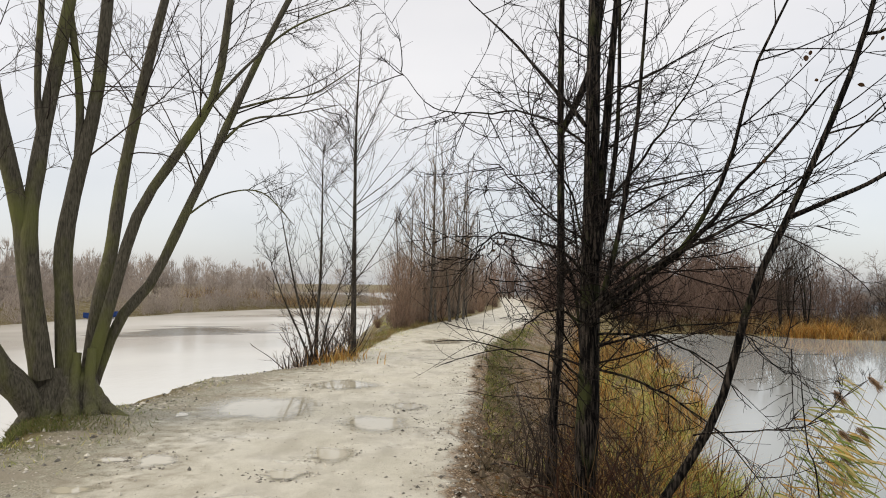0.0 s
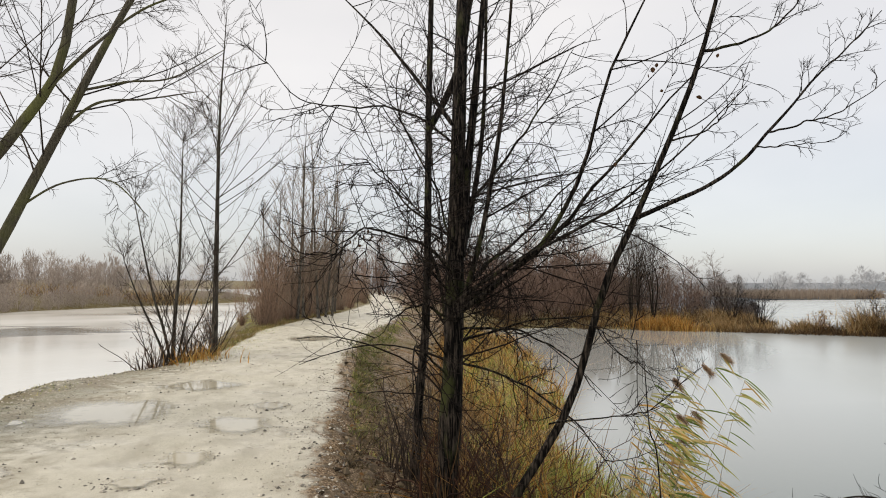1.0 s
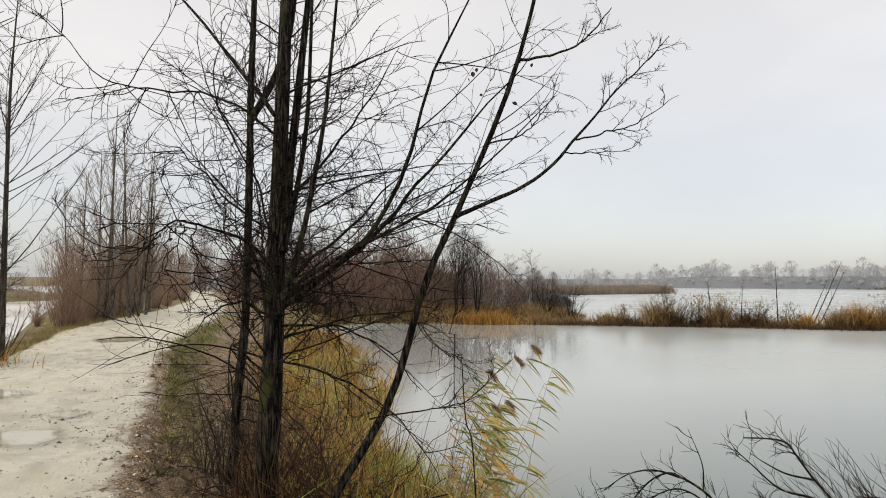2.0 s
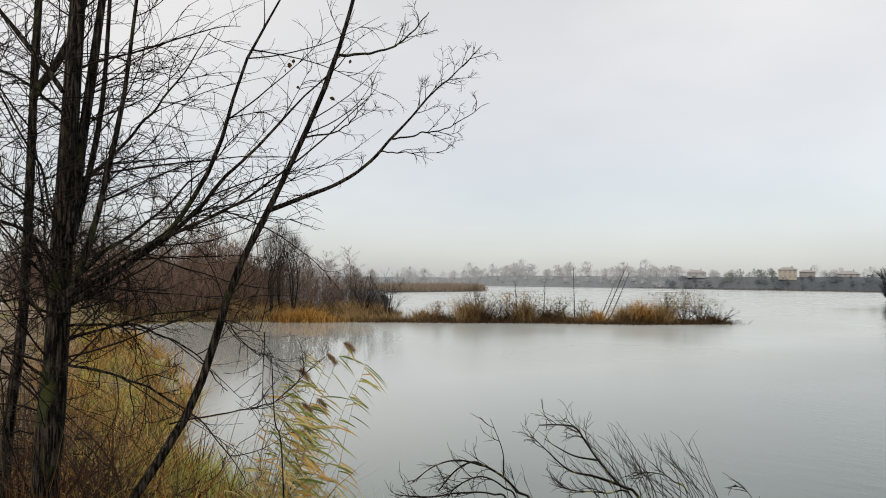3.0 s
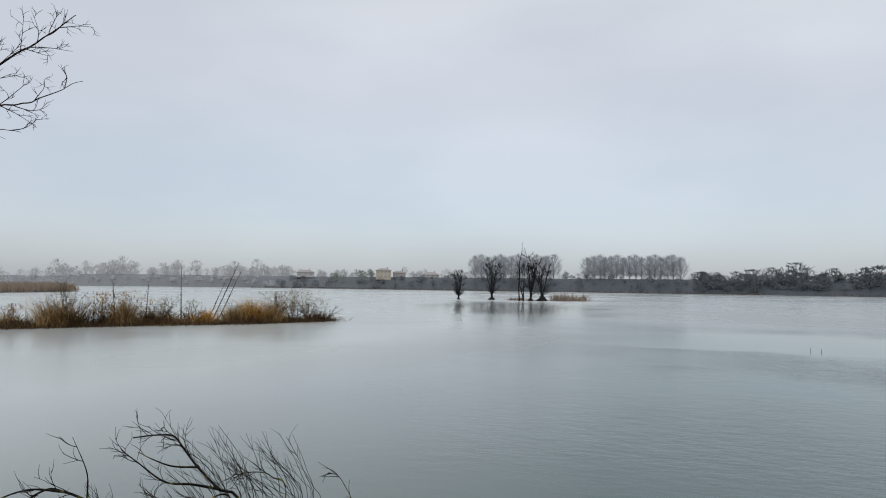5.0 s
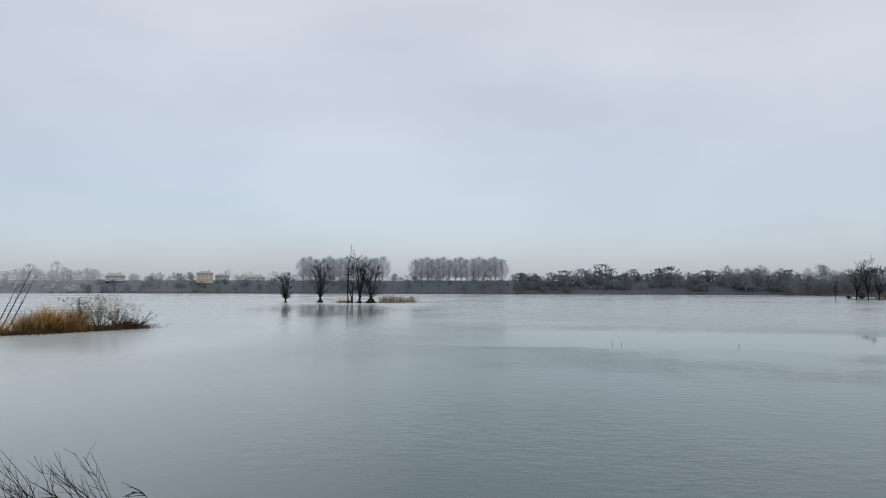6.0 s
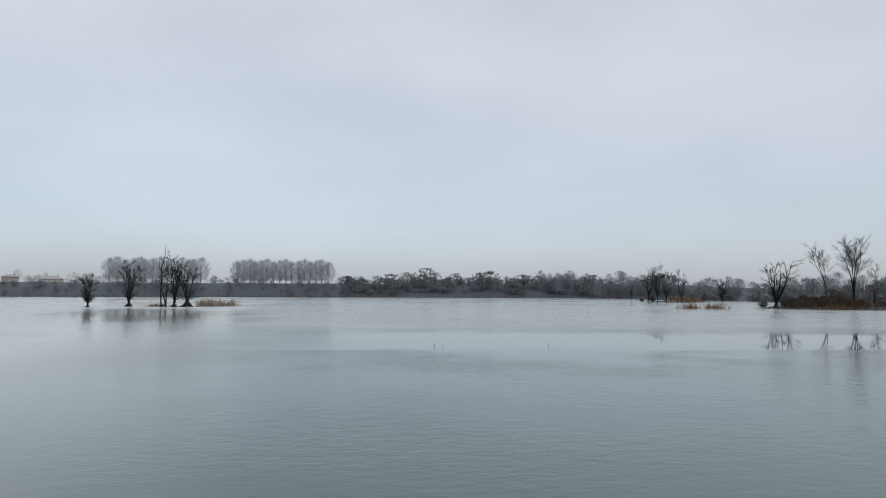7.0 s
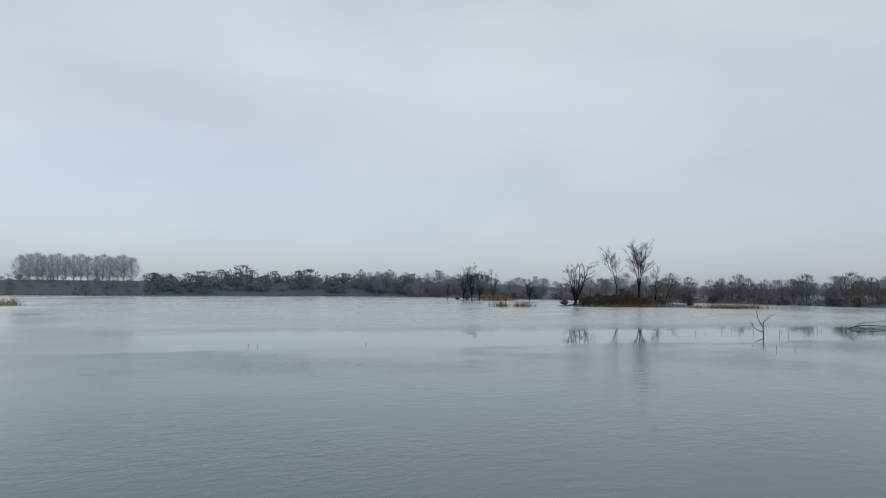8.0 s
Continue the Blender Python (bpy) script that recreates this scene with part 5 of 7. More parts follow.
# ---- the big willow beside the river ----
build_tree("willow_tree", "old many-stemmed willow with mossy green-streaked bark on the river edge", [
    stem([(-4.58, 8.35, -0.42), (-4.85, 8.07, 0.31), (-5.14, 7.77, 0.88), (-5.48, 7.30, 2.36), (-5.57, 7.13, 3.42)], 0.170, 0.109, 3.5, 1.25),
    stem([(-4.70, 8.39, -0.36), (-4.82, 8.25, 0.71), (-4.91, 8.16, 1.51), (-4.98, 8.08, 2.32), (-5.19, 7.85, 3.62), (-5.26, 7.75, 4.58)], 0.148, 0.070, 3.0, 1.2),
    stem([(-4.71, 8.18, 0.51), (-4.89, 8.07, 2.05), (-4.88, 8.15, 3.01), (-4.80, 8.28, 4.07), (-4.62, 8.53, 6.22)], 0.111, 0.062, 2.5),
    stem([(-4.83, 8.16, 3.28), (-4.91, 8.15, 4.04), (-4.94, 8.23, 5.55)], 0.041, 0.035, 2.0),
    stem([(-4.51, 8.39, -0.36), (-4.58, 8.34, 1.24), (-4.64, 8.35, 2.07), (-4.53, 8.45, 3.06), (-4.39, 8.57, 4.17), (-4.31, 8.70, 6.39)], 0.126, 0.058, 2.5, 1.25),
    stem([(-4.55, 8.45, 2.98), (-4.56, 8.47, 3.78), (-4.63, 8.46, 4.50), (-4.83, 8.41, 5.93)], 0.052, 0.035, 2.0),
    stem([(-4.43, 8.52, -0.36), (-4.35, 8.63, 1.23), (-4.26, 8.75, 1.95), (-4.20, 8.86, 2.91), (-4.05, 9.01, 4.15), (-3.66, 9.33, 6.66)], 0.104, 0.047, 2.2, 1.3),
    stem([(-4.41, 8.44, 0.18), (-4.10, 8.53, 1.51), (-3.84, 8.64, 2.59), (-3.35, 8.82, 3.50), (-3.00, 8.93, 4.28), (-2.83, 8.95, 5.75), (-2.76, 8.96, 6.61)], 0.081, 0.039, 1.8),
    stem([(-4.39, 8.55, 0.18), (-4.12, 8.74, 1.15), (-3.79, 8.96, 1.70), (-3.46, 9.17, 2.61), (-3.12, 9.35, 3.54), (-2.57, 9.67, 5.09), (-1.92, 9.95, 6.66)], 0.074, 0.035, 1.8),
    stem([(-3.12, 9.35, 3.54), (-2.73, 9.48, 3.94), (-2.18, 9.59, 4.05), (-1.53, 9.70, 4.22)], 0.022, 0.006),
    stem([(-2.89, 9.50, 4.11), (-2.40, 9.59, 4.27), (-1.85, 9.65, 4.38), (-1.20, 9.70, 4.82)], 0.018, 0.005),
    stem([(-3.16, 8.88, 3.89), (-2.62, 9.05, 4.60), (-2.07, 9.16, 5.14), (-1.31, 9.27, 5.52)], 0.026, 0.008),
    stem([(-3.49, 9.16, 2.53), (-3.05, 9.27, 2.85), (-2.51, 9.37, 2.91), (-2.07, 9.48, 2.47)], 0.015, 0.005),
    stem([(-4.40, 8.44, -0.10), (-4.40, 8.43, 0.12), (-4.43, 8.42, 0.30), (-4.48, 8.40, 0.50)], 0.20, 0.16, 0.3, 1.6),
    stem([(-4.10, 8.20, -0.02), (-4.19, 8.27, 0.12), (-4.25, 8.32, 0.35), (-4.27, 8.40, 0.85)], 0.085, 0.05, 0, 1.3),
    stem([(-4.36, 8.08, -0.02), (-4.37, 8.19, 0.12), (-4.39, 8.24, 0.35), (-4.42, 8.34, 0.80)], 0.09, 0.05, 0, 1.3),
    stem([(-4.60, 8.06, -0.02), (-4.56, 8.19, 0.12), (-4.53, 8.24, 0.30), (-4.55, 8.33, 0.70)], 0.09, 0.05, 0, 1.3),
    stem([(-3.72, 8.28, -0.02), (-4.05, 8.36, 0.12), (-4.36, 8.41, 0.42)], 0.06, 0.12),
    stem([(-4.91, 7.85, -0.10), (-4.82, 8.00, 0.08), (-4.69, 8.23, 0.38)], 0.05, 0.1),
    stem([(-4.26, 8.02, -0.02), (-4.40, 8.18, 0.16), (-4.51, 8.35, 0.48)], 0.07, 0.13),
    stem([(-4.31, 8.50, -0.07), (-4.36, 8.48, 0.19), (-4.45, 8.44, 0.44)], 0.096, 0.125),
    stem([(-4.05, 8.57, -0.05), (-4.23, 8.55, 0.16), (-4.38, 8.50, 0.51)], 0.067, 0.094),
    stem([(-4.63, 8.09, -0.05), (-4.64, 8.18, 0.22), (-4.63, 8.31, 0.60)], 0.096, 0.125),
], [dict(n=13, ratio=0.27, lo=0.42, angle=0.85, segs=9, sides=4, wiggle=0.05, up=0.015, least=0.6, min_r=0.006, girth=0.005, tip=0.35, curl=0.05),
    dict(n=8, ratio=0.5, lo=0.15, angle=0.7, segs=7, sides=3, wiggle=0.05, up=0.0, least=0.25, min_r=0.004, girth=0.004, tip=0.5, curl=0.13),
    dict(n=2, ratio=0.4, lo=0.15, angle=0.6, segs=4, sides=3, wiggle=0.08, up=0.04, least=0.12, min_r=0.003, curl=0.22)], MAT_BARK_WILLOW, MAT_TWIG_BROWN, 105, sides=18, gnarl=0.2, roots=10)

# ---- two young trees on the river edge ----
build_tree("young_poplar", "slender upright young poplar with fine rising branches", [
    stem([(-2.11, 16.26, -0.12), (-2.11, 16.26, 2.00), (-2.11, 16.26, 4.21), (-2.09, 16.27, 5.81), (-1.99, 16.28, 8.0)], 0.074, 0.006, 0, 1.3, 40),
], [dict(n=58, ratio=0.36, lo=0.16, hi=0.97, angle=0.82, segs=8, sides=4, wiggle=0.035, up=0.05, least=0.4, min_r=0.005, girth=0.0042, shrink=0.66, curl=0.03),
    dict(n=5, ratio=0.4, lo=0.2, angle=0.5, segs=5, sides=3, wiggle=0.06, up=0.05, least=0.2, min_r=0.004, curl=0.05),
    dict(n=2, ratio=0.4, lo=0.3, angle=0.5, segs=3, sides=3, wiggle=0.08, up=0.05, least=0.1, min_r=0.003, curl=0.1)], MAT_BARK_GREY, MAT_TWIG_BROWN, 106)
build_tree("young_poplar", "small bushy bare tree with several thin stems", [
    stem([(-2.83, 15.34, -0.25), (-2.79, 15.30, 0.97), (-2.72, 15.26, 2.10), (-2.69, 15.16, 4.37)], 0.048, 0.010, 0.4, 1.3),
    stem([(-2.83, 15.34, -0.25), (-2.98, 15.21, 0.60), (-3.21, 15.06, 1.47), (-3.49, 14.79, 3.06)], 0.035, 0.01, 0.4),
    stem([(-2.78, 15.35, -0.25), (-2.61, 15.58, 0.83), (-2.40, 15.82, 1.60), (-2.28, 16.04, 2.00)], 0.03, 0.01, 0.3),
    stem([(-2.85, 15.34, -0.25), (-3.15, 15.3, 0.5), (-3.5, 15.2, 1.3), (-3.75, 15.1, 2.0)], 0.03, 0.01, 0.3),
    stem([(-2.80, 15.30, -0.25), (-2.5, 15.2, 0.4), (-2.2, 15.2, 1.0), (-2.05, 15.1, 1.5)], 0.025, 0.008, 0.3),
], [dict(n=24, ratio=0.32, lo=0.1, hi=0.9, angle=0.72, segs=6, sides=4, wiggle=0.07, up=0.055, least=0.4, min_r=0.0048, girth=0.0045, curl=0.03),
    dict(n=7, ratio=0.45, lo=0.15, angle=0.6, segs=4, sides=3, wiggle=0.09, up=0.05, least=0.2, min_r=0.0040),
    dict(n=2, ratio=0.5, lo=0.3, angle=0.7, segs=2, sides=3, wiggle=0.15, up=0.05, least=0.1, min_r=0.003)], MAT_BARK_GREY, MAT_TWIG_BROWN, 107)


def build_bush(name, label, place, height, spread, shoots, bark, twig, seed, group="", lean=(0, 0), thick=0.012, min_r=0.003, up=0.02, twigs=5, singly=False, crook=0.09):
    """A shrub: many shoots from one stool, with side twigs."""
    rng = np.random.default_rng(seed)
    root = empty(name, place, label, "shrub", group)
    a = rng.uniform(0, 6.28, shoots)
    out = np.abs(rng.normal(0, spread, shoots))
    way = np.stack([np.cos(a) * out + lean[0], np.sin(a) * out + lean[1], np.ones(shoots)], -1)
    start = np.stack([np.cos(a), np.sin(a), 0 * a - 0.05 / max(height, 0.1)], -1) * (0.10 * height * rng.random((shoots, 1)))
    start[:, 2] = -0.08
    ln = height * rng.uniform(0.55, 1.1, shoots)
    pts, rad = grow(rng, start, way, ln, thick * rng.uniform(0.6, 1.4, shoots), 9, crook, up)
    if singly:
        for p, r in zip(pts, rad):
            mesh_object("stem", *tubes(p[None], r[None], 6), bark, root)
    else:
        tagged(mesh_object("brushwood", *tubes(pts, rad, 4), bark, root), kind="stuff")
    made, ll = [], ln
    for n, ratio, segs in ((twigs, 0.36, 3), (4, 0.45, 2)):
        s, w, ll, r = spawn(rng, pts, rad, ll, n, 0.2, 0.97, 0.6, ratio, 0.08)
        pts, rad = grow(rng, s, w, ll, np.maximum(r, min_r), segs, 0.14, 0.05)
        v, f = spikes(pts[:, [0, -1]], rad) if n == 4 and not singly else tubes(pts, rad, 3)
        made.append((v, three(f)))
    tagged(mesh_object("crown", *joined(made), twig, root), kind="stuff")
    return root


# scrub round the foot of the young trees, with a few orange leaves
for number, (bx, by, bh) in enumerate([(-3.0, 15.0, 1.3), (-2.5, 15.6, 1.1), (-2.2, 16.9, 1.3), (-3.2, 14.6, 0.9)]):
    build_bush("brush", "tangled brown brushwood at the foot of the young trees", (bx, by, float(height_at(bx, by)[0])), bh, 0.45, 26, MAT_TWIG_BROWN, MAT_TWIG_BRUSH, 200 + number, "brush along the river", min_r=0.0035)
SCRUB = np.random.default_rng(44)
field("leafy_shoots", "orange leafy shoots at the foot of the young trees", SCRUB, SCRUB.normal(-2.6, 0.4, 340), SCRUB.normal(15.4, 0.5, 340), SCRUB.uniform(0.12, 0.55, 340), SCRUB.uniform(0.01, 0.025, 340), MAT_REED_ORANGE, spread=0.4, nod=0.4, category="shrub")

# low willow scrub at the water's edge, below the camera
SHRUB = "low lichen-spotted willow shrub arching over the water"
SHOOT = [dict(n=9, ratio=0.17, lo=0.5, angle=0.75, segs=8, sides=4, wiggle=0.05, up=0.03, least=0.15, min_r=0.0032, girth=0.004, tip=0.4, curl=0.10, bias=(-0.35, 0.3, 0.15)),
         dict(n=3, ratio=0.45, lo=0.2, angle=0.5, segs=5, sides=3, wiggle=0.06, up=0.05, least=0.1, min_r=0.0024, tip=0.5, curl=0.10)]
WHIP = [dict(n=3, ratio=0.16, lo=0.6, angle=0.4, segs=5, sides=3, wiggle=0.04, up=0.04, least=0.12, min_r=0.0021, girth=0.004, tip=0.4, curl=0.06)]


def whips(seed, place, count, width, rise, lean):
    """Long thin shoots rising side by side from a stool below the water's edge, leaning over together and bowing at the tip."""
    rng, out = np.random.default_rng(seed), []
    side, out_of = np.array([0.76, -0.64, 0.0]), np.array([0.64, 0.76, 0.0])
    for k in range(count):
        base = np.array(place) + side * width * ((k + rng.random()) / count - 0.5) + out_of * rng.normal(0, 0.12)
        h, l = rise * rng.uniform(0.45, 1.1), lean * rng.uniform(0.5, 1.3)
        tip = base - side * l + np.array([0, 0, h]) + out_of * rng.normal(0, 0.1)
        mid = base - side * l * rng.uniform(0.2, 0.4) + np.array([0, 0, 0.55 * h])
        foot = np.array(place) + (base - np.array(place)) * 0.4 + np.array([0, 0, -1.0])
        out.append(stem([foot, base, mid, tip], rng.uniform(0.004, 0.007), 0.0014, 0, 1, 16))
    return out


FOOT = (4.95, 3.1, -1.3)
build_tree("willow_shrub", SHRUB, [
    stem([FOOT, (4.92, 3.2, -0.2), (4.82, 3.34, -0.03), (4.76, 3.5, 0.14), (4.73, 3.62, 0.29), (4.7, 3.69, 0.38), (4.64, 3.81, 0.39), (4.57, 3.97, 0.37)], 0.021, 0.005, 0, 1, 30),
    stem([(4.82, 3.34, -0.03), (4.62, 3.44, 0.05), (4.46, 3.56, 0.1), (4.3, 3.67, 0.27), (4.19, 3.72, 0.38)], 0.012, 0.003, 0, 1, 30),
    stem([FOOT, (4.89, 3.24, -0.18), (4.63, 3.34, -0.06), (4.43, 3.52, -0.04), (4.26, 3.57, 0.08)], 0.015, 0.003, 0, 1, 30),
    stem([FOOT, (5.1, 2.91, -0.16), (5.04, 3.0, 0.04), (5.06, 3.16, 0.06), (5.04, 3.37, 0.02)], 0.013, 0.003, 0, 1, 30),
    stem([(4.76, 3.5, 0.14), (4.62, 3.62, 0.17), (4.5, 3.7, 0.24), (4.42, 3.78, 0.31)], 0.009, 0.003, 0, 1, 30),
], SHOOT, MAT_BARK_LICHEN, MAT_TWIG_DARK, 221, "shrub", "willow scrub", 8, "stem")
build_tree("willow_shrub", "dense upright whips of a low willow shrub over the water", whips(2210, (5.05, 3.09, -0.3), 48, 0.95, 0.68, 0.3), WHIP, MAT_TWIG_DARK, MAT_TWIG_DARK, 225, "shrub", "willow scrub", 6, "stem")
FOOT = (4.25, 3.7, -1.3)
build_tree("willow_shrub", SHRUB, [
    stem([FOOT, (4.28, 3.76, -0.26), (4.19, 3.86, -0.09), (4.11, 3.94, 0.02), (4.01, 4.04, 0.1), (3.96, 4.15, 0.12), (3.89, 4.28, 0.03), (3.82, 4.41, -0.15)], 0.019, 0.005, 0, 1, 30),
    stem([FOOT, (4.2, 3.85, -0.24), (4.04, 3.87, -0.03), (3.88, 3.96, 0.06), (3.71, 4.04, -0.0), (3.65, 4.1, -0.1)], 0.013, 0.004, 0, 1, 30),
    stem([FOOT, (4.16, 3.9, -0.25), (4.12, 4.08, -0.15), (3.96, 4.29, -0.16), (3.8, 4.49, -0.21), (3.6, 4.71, -0.21)], 0.013, 0.004, 0, 1, 30),
    stem([(4.11, 3.94, 0.02), (4.11, 3.95, 0.22), (4.04, 4.02, 0.48)], 0.006, 0.0016, 0, 1, 30),
    stem([(4.01, 4.04, 0.1), (3.86, 4.2, 0.14), (3.74, 4.36, 0.08), (3.62, 4.5, -0.06)], 0.009, 0.003, 0, 1, 30),
], SHOOT, MAT_BARK_LICHEN, MAT_TWIG_DARK, 222, "shrub", "willow scrub", 8, "stem")
build_tree("willow_shrub", "a few thin whips of a low willow shrub over the water", whips(2220, (4.05, 3.98, -0.35), 9, 0.8, 0.55, 0.12), WHIP, MAT_BARK_LICHEN, MAT_TWIG_DARK, 226, "shrub", "willow scrub", 6, "stem")
FOOT = (5.3, 2.2, -1.3)
build_tree("willow_shrub", SHRUB, [
    stem([FOOT, (5.27, 2.3, -0.4), (5.18, 2.44, 0.02), (5.13, 2.54, 0.1)], 0.009, 0.002, 0, 1, 30),
], SHOOT[:1], MAT_BARK_LICHEN, MAT_TWIG_DARK, 223, "shrub", "willow scrub", 7, "stem")
# tangled undergrowth round the foot of the bank trees
UNDER = np.random.default_rng(46)
for number in range(10):
    bx, by = UNDER.uniform(1.2, 1.9), UNDER.uniform(6.4, 10.0)
    build_bush("bramble", "tangled dark bramble stems under the bank trees", (bx, by, float(height_at(bx, by)[0])), UNDER.uniform(0.8, 1.6), 0.5, 11, MAT_TWIG_BROWN, MAT_TWIG_BROWN, 240 + number, "brambles", thick=0.007, min_r=0.0022, up=-0.04, twigs=5, crook=0.2)


for number, (bx, by, bh) in enumerate([(1.05, 7.2, 1.1), (1.25, 7.5, 1.3), (0.95, 7.6, 0.8), (1.1, 6.8, 0.9)]):
    build_bush("bramble", "dark upright sprouts round the foot of the slim tree", (bx, by, float(height_at(bx, by)[0])), bh, 0.22, 9, MAT_TWIG_BROWN, MAT_TWIG_BROWN, 310 + number, "brambles", thick=0.008, min_r=0.0025, up=0.03, twigs=4, crook=0.1)
for number in range(17):
    bx, by = UNDER.uniform(1.1, 2.2), UNDER.uniform(5.6, 7.2)
    build_bush("bramble", "dark crooked bramble stems tangled before the straw", (bx, by, float(height_at(bx, by)[0])), UNDER.uniform(0.9, 1.7), 0.6, 9, MAT_TWIG_BRAMBLE, MAT_TWIG_BRAMBLE, 270 + number, "brambles", thick=0.012, min_r=0.0036, up=-0.06, twigs=4, crook=0.34)


# ---- misty bushes and trees ----
def fuzz_tree(seed, height, kind, thin, count, limbs=14):
    """A misty tree or bush: a slim stem and a rounded crown of very many fine rising twigs."""
    rng = np.random.default_rng(seed)
    low, wide = (0.02, 0.55) if kind == "bush" else (0.10, 0.27) if kind == "row" else (0.22, 0.30 if kind == "one" else 0.38)
    n = count
    a, t = rng.uniform(0, 6.28, n), rng.random(n)
    shape = np.sin(np.pi * np.clip(0.12 + 0.88 * t, 0, 1)) ** 0.6
    if kind == "vase":
        low, wide, t = 0.06, 0.44, t ** 1.25
        shape = 0.34 + 0.66 * t
    lobes = 1 + 0.15 * np.sin(3 * a + seed) + 0.12 * np.sin(5 * a + 7 * t + seed) + rng.normal(0, 0.12, n)
    rr = wide * height * shape * rng.random(n) ** 0.6 * lobes
    start = np.stack([0.72 * rr * np.cos(a), 0.72 * rr * np.sin(a), height * (low + (0.90 - low) * t)], -1)
    way = unit(np.stack([np.cos(a) * 0.42, np.sin(a) * 0.42, 0.8 + 1.1 * rng.random(n)], -1) + rng.normal(0, 0.26, (n, 3)))
    ln = height * rng.uniform(0.08, 0.20, n)[:, None] * (0.7 + 0.5 * shape[:, None])
    made = [spikes(np.stack([start, start + way * ln], 1), np.full((n, 2), thin) * rng.uniform(0.7, 1.4, (n, 1)))]
    # limbs from the stem out into the crown
    m = limbs
    pick = rng.choice(n, m)
    foot = np.stack([0 * a[:m], 0 * a[:m], start[pick, 2] * rng.uniform(0.1, 0.6, m)], -1)
    if kind in ("bush", "vase"):
        foot = start[pick] * [0.25, 0.25, 0.0]
    made.append(spikes(np.stack([foot, start[pick]], 1), np.full((m, 2), thin * (1.5 if kind == "vase" else 2.2))))
    if kind not in ("bush", "vase"):
        s = stem([(0, 0, -0.3), (rng.normal(0, 0.03) * height, 0, height * 0.45), (rng.normal(0, 0.05) * height, 0, height * 0.92)], 0.010 * height, 0.002 * height, 0, 1.2, 5)
        v, f = tubes(s[0][None], s[1][None], 4)
        made.append((v, three(f)))
    return joined(made)


# ---- thicket of young poplars where the track bends ----
def poplar_stems(rng, x, y, h, z):
    lean = rng.normal(0, 0.05, 2)
    return stem([(x, y, z - 0.1), (x + lean[0] * h * 0.4, y + lean[1] * h * 0.4, z + h * 0.4), (x + lean[0] * h * 0.8, y + lean[1] * h * 0.8, z + h)], 0.0085 * h, 0.01, 0, 1.3, 26)


def build_thicket():
    rng = np.random.default_rng(55)
    spots = [(-0.6, 31.6, 8.8), (-0.35, 32.3, 8.0), (0.35, 33.2, 8.4), (0.7, 34.4, 7.6), (1.05, 35.7, 8.2), (-1.5, 31.0, 6.2), (-0.9, 33.8, 7.4), (-0.1, 35.2, 7.8), (0.5, 37.2, 7.0), (-2.0, 32.8, 5.6), (1.3, 39.2, 6.8)]
    for k, (x, y, h) in enumerate(spots):
        build_tree("poplar_sapling", "tall thin bare poplar sapling in the thicket", [poplar_stems(rng, x, y, h, -0.05)],
                   [dict(n=42, ratio=0.40, lo=0.12, hi=0.96, angle=0.58, segs=7, sides=3, wiggle=0.04, up=0.055, least=0.5, min_r=0.0085, shrink=0.72, curl=0.03),
                    dict(n=9, ratio=0.36, lo=0.15, angle=0.45, segs=3, sides=3, wiggle=0.07, up=0.05, least=0.28, min_r=0.006)],
                   MAT_BARK_PALE, MAT_TWIG_TAN, 300 + k, group="poplar thicket", sides=7)
    for k in range(50):
        y = rng.uniform(27.2, 46) if k < 34 else rng.uniform(46, 74)
        x = float(np.interp(y, TURF_Y, TURF_X)) - 0.35 - abs(rng.normal(0, 1.1))
        root = empty("brush", (x, y, -0.1), "reddish-brown bare brushwood under the poplar saplings", "shrub", "brush in the thicket")
        h = rng.uniform(1.3, 2.7) if k % 4 else rng.uniform(2.8, 3.8)
        v, f = fuzz_tree(330 + k, h, "vase", 0.0062, 470, 44)
        turn = rng.uniform(0, 6.28)
        v = v @ np.array([[math.cos(turn), math.sin(turn), 0], [-math.sin(turn), math.cos(turn), 0], [0, 0, 1]])
        tagged(mesh_object("crown", v, f, (MAT_TWIG_RED, MAT_TWIG_BRUSH, MAT_TWIG_TAN)[k % 3], root), kind="stuff")


build_thicket()


